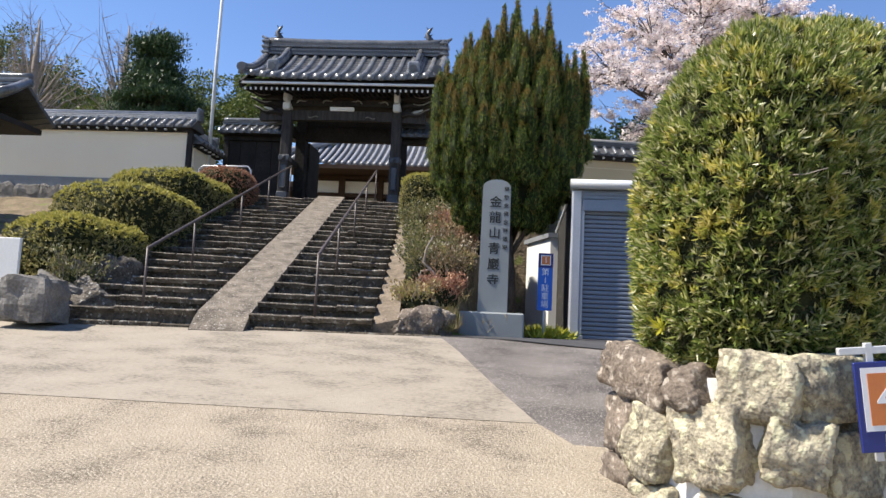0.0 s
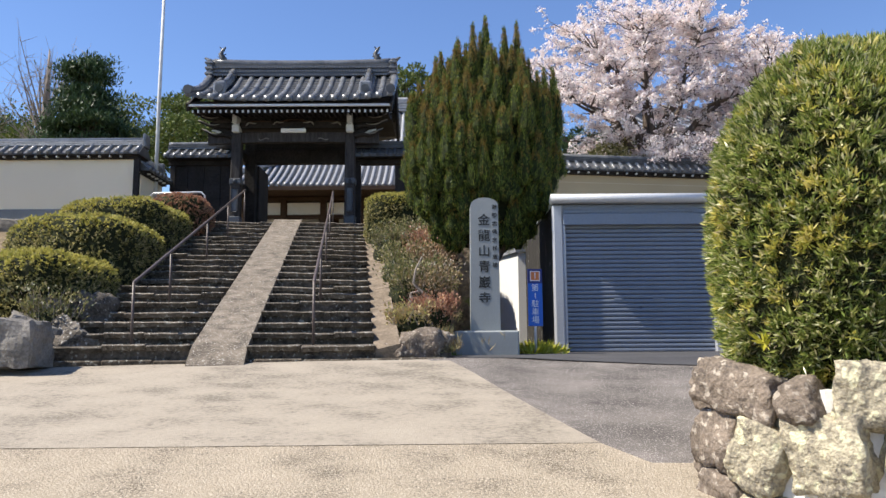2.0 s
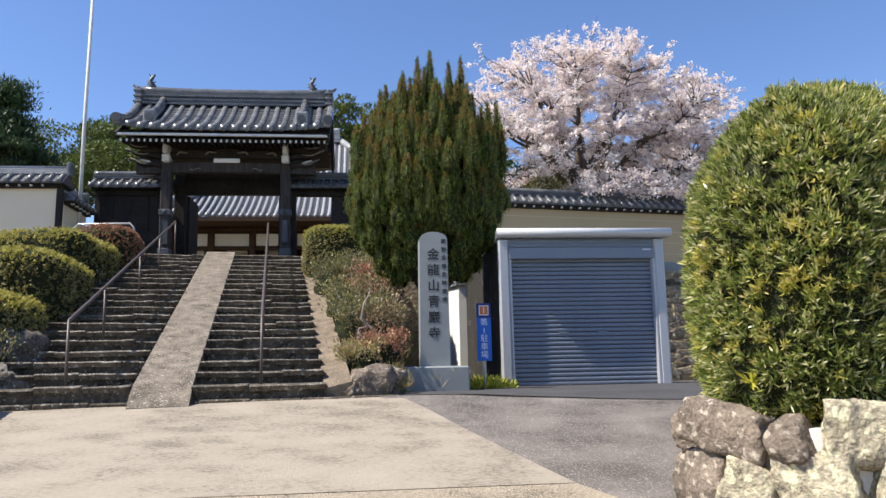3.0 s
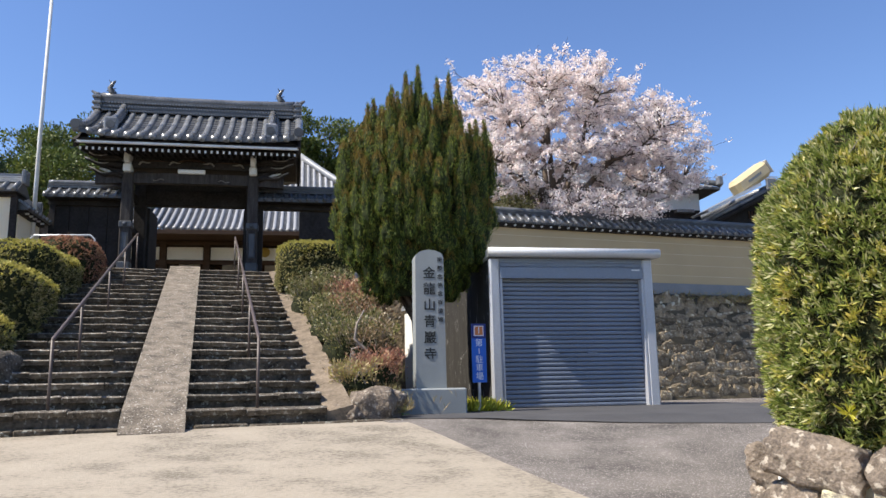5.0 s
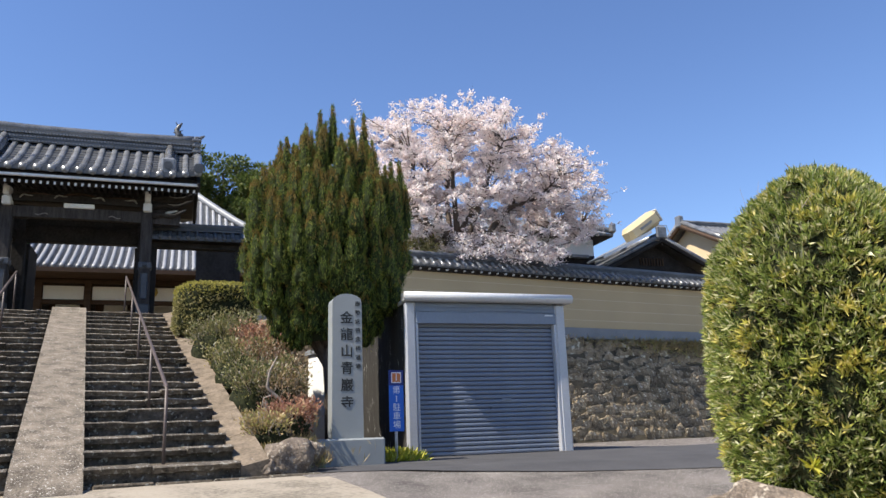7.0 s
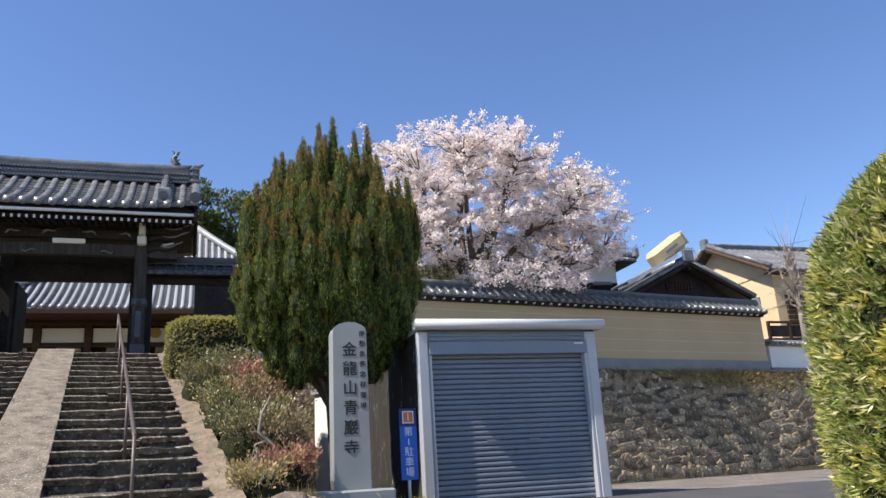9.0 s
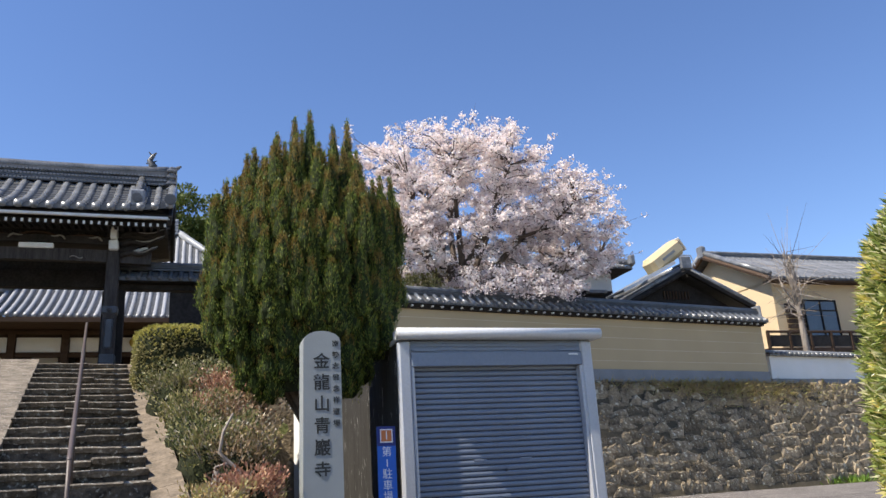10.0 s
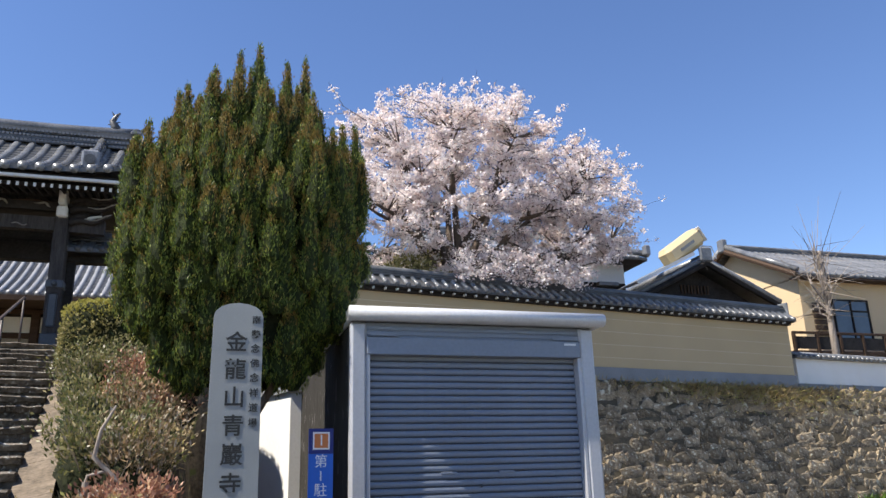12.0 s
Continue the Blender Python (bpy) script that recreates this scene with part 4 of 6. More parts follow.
    for x in (-2.62, 2.42):
        f = bmesh.new()
        tube(f, [(x, 1.2, 5.72), (x + 0.05, 1.2, 5.86), (x - 0.04, 1.2, 6.02), (x + 0.05, 1.2, 6.18), (x + 0.12, 1.2, 6.26)], [0.10, 0.12, 0.08, 0.05, 0.02], 8)
        o = part("fish_finial", f, M_TILE2, g, "small dark fish-shaped roof finial", True)
        part("finial_fin", tubem([(x - 0.14, 1.2, 5.92), (x - 0.02, 1.2, 5.95), (x + 0.14, 1.2, 6.02)], [0.01, 0.035, 0.01], 6), M_TILE2, o)
        part("finial_tail", tubem([(x + 0.02, 1.2, 6.14), (x - 0.08, 1.2, 6.28)], [0.035, 0.008], 6), M_TILE2, o)
    for x in (-2.18, 2.22):
        pts = [(x, lerp(1.0, -0.42, t), lerp(5.12, 4.20, t) - 0.10 * math.sin(math.pi * t) + 0.12) for t in (0, 0.25, 0.5, 0.75, 1.0)]
        part("descending_ridge", tubem(pts, [0.13, 0.13, 0.13, 0.14, 0.15], 10), M_TILE, g, "descending ridge of stacked tiles", True)
        part("descending_ridge_cap", tubem([(a, b, c + 0.13) for a, b, c in pts], 0.09, 8), M_TILE, g, "", True)
        d = part("ridge_end_tile", boxm(x - 0.19, x + 0.19, -0.55, -0.44, 4.02, 4.50, 0.05), M_TILE, g, "ornamental end tile")
        part("end_disc", tubem([(x, -0.58, 4.26), (x, -0.54, 4.26)], 0.12, 12), M_TILE2, d)
    for x in (-2.92, 3.02):
        pts = [(x, lerp(1.0, -1.1, t), lerp(5.15, 3.95, t) - 0.14 * math.sin(math.pi * t) + (0.12 * t ** 3)) for t in [k / 8 for k in range(9)]]
        part("verge_roll", tubem(pts, 0.12, 8), M_TILE, g, "thick verge tiles", True)
        part("verge_disc", tubem([(x, -1.2, 4.02), (x, -1.12, 4.02)], 0.14, 12), M_TILE2, g)
    return g


gate()


def wing(name, x0, x1, label, boarded, ye=23.75):
    L = x1 - x0
    w = thing(name, label, "wall", pose(x0, ye, 5.1), "", "structure")
    if boarded:
        n = max(2, int(L / 0.42))
        for i in range(n):
            part("board_backing", boxm(L * i / n, L * (i + 1) / n, 0.052, 0.07, 0.02, 2.15), M_WOODB, w)
            part("board", boxm(L * i / n + 0.006, L * (i + 1) / n - 0.006, 0.0, 0.05, 0.02, 2.15, 0.006), M_WOODB, w)
    for x in (0.06, L - 0.06):
        part("post", boxm(x - 0.08, x + 0.08, -0.06, 0.12, -0.05, 2.18, 0.01), M_WOODB, w)
    part("beam", boxm(-0.05, L + 0.05, -0.10, 0.16, 2.14, 2.30, 0.01), M_WOODB, w)
    part("rafter_band", boxm(-0.05, L + 0.05, -0.38, 0.4, 2.28, 2.33), M_WOODB, w)
    # The open wing takes the dark tile; the shade on its roof is painted so.
    sag_roof(w, -0.1, L + 0.1, -0.45, 2.36, 0.05, 2.68, 0.02, M_TILE2 if not boarded else M_TILE, 0.26, 0.065, n=3)
    sag_roof(w, -0.1, L + 0.1, 0.55, 2.36, 0.05, 2.68, 0.02, M_TILE2 if not boarded else M_TILE, 0.26, 0.065, n=3)
    stacked_ridge(w, -0.1, L + 0.1, 0.05, 2.66, 0.12, 0.24, M_TILE if boarded else M_TILE2, 2)
    return w


wing("wall_wing_left", -9.0, -6.95, "dark boarded side wall beside the gate under tiles", True)
wing("wall_wing_right", -3.25, -0.85, "open side passage beside the gate under tiles toned for shade", False)
struct(part("wall_wing_panel", boxm(-2.05, -0.95, 23.72, 23.78, 5.05, 7.2, 0.01), M_WOODB), "dark boarded panel beside the gate", "wall")


# ---- main hall behind ----
def hall():
    h = thing("temple_hall", "temple hall with a broad grey tiled roof and brown timbers", "building", pose(-6.5, 33.5, 5.15))
    xl, xr = -4.2, 11.2
    part("floor_slab", boxm(xl + 0.8, xr - 1.5, 2.0, 12, -0.3, 0.55, 0.02), M_GREYROCK, h, "stone podium")
    part("wall_back", boxm(xl + 0.8, xr - 1.5, 4.2, 4.4, 0.5, 3.6), M_BROWN, h, "dark timber back wall")
    for i in range(7):
        x = lerp(xl + 1.2, xr - 2.6, i / 6)
        part("plaster_panel", boxm(x, x + 0.95, 4.12, 4.19, 2.38, 3.15, 0.01), M_WHITE, h, "white plaster panel")
        part("plaster_panel", boxm(x + 0.1, x + 0.85, 4.12, 4.19, 1.35, 2.05, 0.01), M_WHITE, h, "white plaster panel")
    for i in range(8):
        x = lerp(xl + 0.9, xr - 1.6, i / 7)
        part("column", boxm(x - 0.14, x + 0.14, 2.1, 2.38, 0.5, 3.4, 0.02), M_BROWN, h, "brown timber column")
        if i < 7:
            x2 = lerp(xl + 0.9, xr - 1.6, (i + 1) / 7)
            part("transom_panel", boxm(x + 0.16, x2 - 0.16, 2.22, 2.28, 2.62, 3.18, 0.005), M_WHITE, h, "white plaster transom panel")
            part("transom_beam", boxm(x + 0.14, x2 - 0.14, 2.16, 2.34, 2.42, 2.60, 0.01), M_BROWN, h)
        part("rear_post", boxm(x - 0.12, x + 0.12, 4.05, 4.2, 0.5, 3.4, 0.01), M_WOODB, h)
    for z0, z1, m in ((3.28, 3.45, M_BROWN), (2.1, 2.3, M_WOODB), (1.2, 1.32, M_WOODB)):
        part("beam", boxm(xl + 0.7, xr - 1.4, 2.12 if m is M_BROWN else 4.02, 2.36 if m is M_BROWN else 4.19, z0, z1, 0.01), m, h)
    for i in range(4):
        x = lerp(xl + 2, xr - 3, i / 3)
        part("door_panel", boxm(x - 0.9, x + 0.9, 4.08, 4.18, 0.5, 2.1, 0.01), M_WOODB, h, "dark lattice door panel")
    part("eave_fascia", boxm(xl, xr, -0.02, 0.2, 3.32, 3.50, 0.01), M_BROWN, h, "brown eave fascia")
    part("soffit", boxm(xl + 0.2, xr - 0.2, 0.1, 4.3, 3.48, 3.54), M_BROWN, h, "brown soffit boards")
    part("side_wall", boxm(xl - 4.5, xl + 0.8, 4.0, 4.2, 0.0, 3.3), M_BROWN, h, "white plaster side wall")
    for x in (-7.6, -6.2, -4.8, -3.4, -2.0):
        part("side_post", boxm(x - 0.1, x + 0.1, 3.9, 4.0, 0.0, 3.3, 0.01), M_BROWN, h)
    part("side_beam", boxm(xl - 6.5, xl + 0.8, 3.88, 3.99, 2.0, 2.2, 0.01), M_WOODB, h)
    part("side_beam", boxm(xl - 6.5, xl + 0.8, 3.2, 4.0, 3.0, 3.3, 0.01), M_BROWN, h)
    part("gilt_crest", tubem([(2.9, 2.05, 2.95), (2.9, 2.0, 2.95)], 0.22, 14), M_GOLD, h, "round gilt crest")
    xh = 4.2
    cut = lambda x: max(0.02, min(1.0, (xr - x) / (xr - xh), (x - xl) / 6.4))
    sag_roof(h, xl, xr, 0.0, 3.55, 6.4, 8.85, 0.6, M_TILEHALL, 0.29, 0.082, n=10, flare=0.30, tmax=cut)
    hip = [(lerp(xr, xh, t), 6.4 * t, lerp(3.6, 8.87, t) - 0.6 * math.sin(math.pi * t) + 0.3 * (1 - t) + 0.08) for t in [k / 10 for k in range(11)]]
    part("hip_ridge", tubem(hip, 0.17, 8), M_TILEHALL, h, "pale hip ridge tiles", True)
    bm = bmesh.new()
    for a, b in zip(hip, hip[1:]):
        v = [bm.verts.new(p) for p in ((a[0], a[1], a[2] - 0.1), (a[0] + 0.02, 12.8 - a[1], a[2] - 0.1), (b[0] + 0.02, 12.8 - b[1], b[2] - 0.1), (b[0], b[1], b[2] - 0.1))]
        bm.faces.new(v)
    part("end_slope", bm, M_TILE2, h, "tiled end slope")
    stacked_ridge(h, xl + 6.3, xh, 6.4, 8.80, 0.6, 0.5, M_TILEHALL, 4)
    part("hip_ridge", tubem([(xl + 6.4 * t, 6.4 * t, lerp(3.9, 8.95, t) - 0.6 * math.sin(math.pi * t)) for t in [k / 10 for k in range(11)]], 0.17, 8), M_TILEHALL, h, "pale hip ridge tiles", True)
    return h


hall()

pole = thing("flagpole", "slender white metal pole rising behind the wall", "pole", pose(-9.15, 22.9, 5.1))
part("shaft", tubem([(0, 0, 0), (0, 0, 4), (0.04, 0, 9.5)], [0.06, 0.055, 0.04], 10), M_PAINTW, pole, "", True)


# ---- planting ----
RNG = np.random.default_rng(7)


def smooth_loop(poly, n):
    """A closed smooth plan curve through poly, sampled n times."""
    m = len(poly)
    P = [np.array(p, float) for p in poly]
    out = []
    for i in range(n):
        u = i / n * m
        k = int(u)
        t = u - k
        a, b, c, d = P[(k - 1) % m], P[k % m], P[(k + 1) % m], P[(k + 2) % m]
        out.append(0.5 * ((2 * b) + (c - a) * t + (2 * a - 5 * b + 4 * c - d) * t * t + (3 * b - a - 3 * c + d) * t ** 3))
    return np.array(out)


def loft(loop, levels, cx, cy, bulge, seed, n_noise=1.6):
    """Rings of a rounded clipped body: levels of (z, inset)."""
    nxt, prv = np.roll(loop, -1, 0), np.roll(loop, 1, 0)
    tang = nxt - prv
    nor = np.stack([tang[:, 1], -tang[:, 0]], 1)
    nor /= np.linalg.norm(nor, axis=1)[:, None]
    rings = []
    for z, inset in levels:
        r = loop - nor * inset
        k = np.array([noise.noise(Vector((p[0] * n_noise + seed, p[1] * n_noise, z * n_noise))) for p in r])
        rings.append(np.column_stack([r + nor * (bulge * k)[:, None], np.full(len(r), z) + 0.4 * bulge * k]))
    return rings, nor


def ring_mesh(name, rings, cap=True):
    n = len(rings[0])
    v = np.concatenate(rings)
    f = []
    for j in range(len(rings) - 1):
        for i in range(n):
            f.append((j * n + i, j * n + (i + 1) % n, (j + 1) * n + (i + 1) % n, (j + 1) * n + i))
    if cap:
        f.append(tuple((len(rings) - 1) * n + i for i in range(n)))
    me = bpy.data.meshes.new(name)
    me.from_pydata(v.tolist(), [], f)
    me.polygons.foreach_set("use_smooth", [True] * len(me.polygons))
    return me


def surface_samples(me, count, rng, weight=None):
    """Random points and normals on a mesh, spread by area times weight."""
    me.calc_loop_triangles()
    tri = np.array([t.vertices[:] for t in me.loop_triangles])
    co = np.array([v.co[:] for v in me.vertices])
    a, b, c = co[tri[:, 0]], co[tri[:, 1]], co[tri[:, 2]]
    nn = np.cross(b - a, c - a)
    area = np.linalg.norm(nn, axis=1)
    nn = nn / (area[:, None] + 1e-9)
    w = area.copy()
    if weight is not None:
        w *= np.array([weight(p) for p in (a + b + c) / 3])
    i = rng.choice(len(tri), count, p=w / w.sum())
    r1, r2 = np.sqrt(rng.random(count)), rng.random(count)
    p = a[i] * (1 - r1)[:, None] + b[i] * (r1 * (1 - r2))[:, None] + c[i] * (r1 * r2)[:, None]
    return p, nn[i]


def whorls(p, nor, per, cone, rng):
    """Turn tuft points into leaf points and directions fanning out round the normal."""
    P = np.repeat(p, per, 0)
    N = np.repeat(nor, per, 0)
    D = N + rng.normal(0, cone, P.shape)
    return P + rng.normal(0, 0.006, P.shape), D


def corner_hedge():
    h = thing("podocarp_hedge", "dense clipped podocarp hedge, sunlit yellow-green", "hedge")
    loop = smooth_loop([(1.38, 5.78), (1.37, 5.25), (1.86, 4.78), (2.45, 4.95), (3.4, 5.6), (4.8, 6.6), (5.4, 7.5), (4.4, 7.9), (3.0, 7.2), (2.2, 6.70), (1.74, 6.34)], 80)
    lv = [(1.22, 0.36), (1.34, 0.19), (1.60, 0.05), (2.0, 0.02), (2.5, 0.03), (2.82, 0.07), (3.05, 0.14), (3.24, 0.26), (3.38, 0.40), (3.47, 0.56), (3.53, 0.74)]
    rings, _ = loft(loop, lv, 0, 0, 0.07, 3.0, 2.4)
    for r in rings:
        r[:, 2] += 0.31 * np.clip(r[:, 0] - 1.75, 0, 1.7) * np.clip((r[:, 2] - 2.7) / 0.8, 0, 1)
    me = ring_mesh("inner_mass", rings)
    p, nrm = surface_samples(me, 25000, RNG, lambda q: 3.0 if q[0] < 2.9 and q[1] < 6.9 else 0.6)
    part_mesh("inner_mass", me, M_CORE, h, "solid hedge core with leaf-gap shade in its colour")
    depth = RNG.uniform(-0.04, 0.07, (len(p), 1))
    patch = np.array([noise.noise(Vector(q) * 8.0) + 0.7 * noise.noise(Vector(q) * 2.6 + Vector((5, 2, 1))) for q in p]) + RNG.normal(0, 0.22, len(p))
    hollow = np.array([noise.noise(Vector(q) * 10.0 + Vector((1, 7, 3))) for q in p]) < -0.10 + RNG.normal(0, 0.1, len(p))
    for sel, name, leaf, lab in (((patch <= 0.34) & ~hollow, "leaves", L_MAKI, "narrow glossy green leaves in rosettes"), ((patch > 0.34) & ~hollow, "yellowed_leaves", L_MAKIY, "yellowed rosettes with sunlight in their colour")):
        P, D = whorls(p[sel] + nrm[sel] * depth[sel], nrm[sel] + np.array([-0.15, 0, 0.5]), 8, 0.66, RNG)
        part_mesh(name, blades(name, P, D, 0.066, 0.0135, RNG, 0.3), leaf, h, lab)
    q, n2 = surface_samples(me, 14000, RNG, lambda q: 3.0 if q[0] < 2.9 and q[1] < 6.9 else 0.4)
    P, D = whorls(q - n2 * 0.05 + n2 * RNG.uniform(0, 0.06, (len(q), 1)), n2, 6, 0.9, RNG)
    part_mesh("inner_leaves", blades("inner_leaves", P, D, 0.05, 0.013, RNG, 0.6), L_MAKID, h, "browned inner leaves with shade in their colour")
    q, n2 = surface_samples(me, 260, RNG, lambda q: 1.0 if q[1] < 6.5 and q[0] < 3 else 0.1)
    P, D = whorls(q, n2 + np.array([0, 0, 0.9]), 5, 0.30, RNG)
    part_mesh("young_growth", blades("young_growth", P, D, 0.13, 0.014, RNG, 0.2), L_MAKI, h, "longer young shoots")
    c = np.array([[1.40, 5.10, 1.58]])
    P, D = whorls(np.repeat(c, 3, 0), np.array([[-0.6, -0.7, 0.35]] * 3), 8, 0.6, RNG)
    part_mesh("yellow_shoot", blades("yellow_shoot", P, D, 0.11, 0.018, RNG, 0.3), L_YELLOW, h, "bright yellow shoot near the base")
    tw = bmesh.new()
    for k in range(26):
        i = RNG.integers(len(p))
        a = Vector(p[i])
        d = Vector(nrm[i]) * 0.3 + Vector(RNG.normal(0, 1, 3)) * 0.6
        tube(tw, [a, a + d.normalized() * 0.10, a + d.normalized() * 0.22 + Vector((0, 0, 0.03))], [0.005, 0.004, 0.002], 4)
    tagged(part("twiggery", tw, M_BARKP, h, "thin bare grey twigs"), "", "", "", "stuff")
    return h


corner_hedge()


def yew():
    t = thing("yew_tree", "tall upright yew with many green spires and browned tips", "tree", pose(0.20, 15.26, 2.2))
    part("trunk", tubem([(0.12, -0.1, -0.6), (0.08, -0.05, 0.5), (0.0, 0, 1.6), (0, 0, 3.0)], [0.20, 0.16, 0.13, 0.08], 10), M_BARK, t, "dark bare trunk", True)
    for k in range(7):
        a = k * 0.9
        part("limb", tubem([(0, 0, 0.6 + 0.1 * k), (0.35 * math.cos(a), 0.3 * math.sin(a), 1.2 + 0.1 * k), (0.8 * math.cos(a), 0.6 * math.sin(a), 2.0)], [0.07, 0.05, 0.03], 6), M_BARK, t, "", True)
    prof = table([(1.25, 0.70), (1.6, 1.02), (2.1, 1.30), (2.7, 1.44), (3.3, 1.40), (3.7, 1.22), (4.1, 0.98), (4.5, 0.70), (4.9, 0.40)])
    flat = 0.64                                   # crown flattened in depth so that sun passes to the shutter and white wall
    rings = []
    for z in (1.35, 1.7, 2.2, 2.9, 3.6, 4.2, 4.7):
        r = prof(z) * 0.76
        rings.append(np.array([(r * math.cos(2 * math.pi * k / 20), r * flat * math.sin(2 * math.pi * k / 20), z) for k in range(20)]))
    part_mesh("inner_mass", ring_mesh("inner_mass", rings), M_CORE, t, "solid crown core with gap shade in its colour")
    rng = np.random.default_rng(77)
    specs = []
    # shell of spires, kept apart so that dark gaps stay between them
    taken = []
    tries = 0
    while len(specs) < 230 and tries < 9000:
        tries += 1
        z = rng.uniform(1.2, 4.5)
        a = rng.uniform(0, 2 * math.pi)
        r = prof(z) * rng.uniform(0.86, 1.04)
        p = np.array([r * math.cos(a), r * flat * math.sin(a), z])
        if any((abs(p[0] - q[0]) ** 2 + abs(p[1] - q[1]) ** 2) * 5 + (p[2] - q[2]) ** 2 < 0.15 for q in taken):
            continue
        taken.append(p)
        specs.append((p, rng.uniform(0.55, 1.05), rng.uniform(0.12, 0.175)))
    # leaders that break the outline, given by their tips
    for x, y, top in ((-1.42, -0.2, 4.45), (-1.1, 0.1, 4.9), (-0.92, -0.1, 5.25), (-0.70, 0.2, 5.0), (-0.52, -0.1, 5.42), (-0.30, 0.1, 5.6), (-0.16, -0.1, 5.95), (0.0, 0.15, 5.85), (0.10, -0.05, 6.12),
                      (0.30, 0.1, 5.5), (0.48, -0.1, 5.85), (0.74, 0.0, 6.02), (0.62, 0.25, 5.5), (0.98, 0.05, 5.25), (1.12, -0.15, 4.9), (1.28, 0.0, 5.05), (1.46, 0.0, 5.05), (1.52, -0.2, 4.5), (-0.35, -0.45, 5.1), (0.25, -0.5, 5.2), (0.75, -0.5, 5.0), (-0.75, -0.5, 4.8), (1.15, -0.5, 4.5)):
        L = rng.uniform(0.95, 1.35)
        top -= 0.10
        specs.append((np.array([x * 0.95, y, top - L]), L, 0.125))
    P, D, PT, DT = [], [], [], []
    bv, bf = [], []
    for base, L, w in specs:
        # body of the spire: a lumpy pointed cone
        k0 = len(bv)
        for j, (u, q) in enumerate(((0.0, 0.25), (0.14, 0.80), (0.30, 0.84), (0.50, 0.66), (0.70, 0.42), (0.86, 0.20), (0.97, 0.02))):
            for i in range(8):
                g = w * q * rng.uniform(0.82, 1.12)
                bv.append((base[0] + base[0] * 0.05 * math.sin(u * 2.2) + g * math.cos(i * math.pi / 4), base[1] + base[1] * 0.05 * math.sin(u * 2.2) + g * math.sin(i * math.pi / 4), base[2] + u * L))
                if j:
                    bf.append((k0 + (j - 1) * 8 + i, k0 + (j - 1) * 8 + (i + 1) % 8, k0 + j * 8 + (i + 1) % 8, k0 + j * 8 + i))
        m = int(150 * L * w / 0.12)
        s = (np.arange(m) + rng.random(m)) / m
        taper = np.interp(s, [0, 0.10, 0.35, 0.75, 0.92, 1.0], [0.8, 1.0, 0.9, 0.42, 0.14, 0.02])
        th = np.arange(m) * 2.4 + rng.normal(0, 0.4, m)
        lean = np.array([base[0], base[1], 0]) * 0.05
        rad = w * taper * rng.uniform(0.80, 1.0, m)
        off = np.stack([np.cos(th), np.sin(th), np.zeros(m)], 1)
        heart = base + np.outer(s, [0, 0, L]) + np.outer(np.sin(s * 2.2), lean) + off * rad[:, None]
        per = 9
        pp = np.repeat(heart, per, 0) + rng.normal(0, 1, (m * per, 3)) * np.array([0.016, 0.016, 0.03])
        dd = np.repeat(off, per, 0) * 0.32 + np.array([0, 0, 1.0])
        ss = np.repeat(s, per)
        lo = rng.uniform(0.45, 0.75)
        brown = (ss > lo + np.repeat(rng.normal(0, 0.10, m), per)) & (ss < 0.93)
        if rng.random() < 0.38:
            brown &= ss > 0.80
        brown |= np.repeat(rng.random(m) < 0.05, per)
        P.append(pp[~brown]); D.append(dd[~brown]); PT.append(pp[brown]); DT.append(dd[brown])
    part_mesh("spire_mass", raw_mesh("spire_mass", bv, bf), M_YEWBODY, t, "dense green spire body darkened for shade among needles")
    part_mesh("crown", blades("crown", np.concatenate(P), np.concatenate(D), 0.046, 0.012, rng, 0.22), L_YEW, t, "dark green upright needles in spires")
    part_mesh("browned_growth", blades("browned_growth", np.concatenate(PT), np.concatenate(DT), 0.044, 0.012, rng, 0.22), L_YEWTIP, t, "orange-brown spire tips")
    return t


yew()


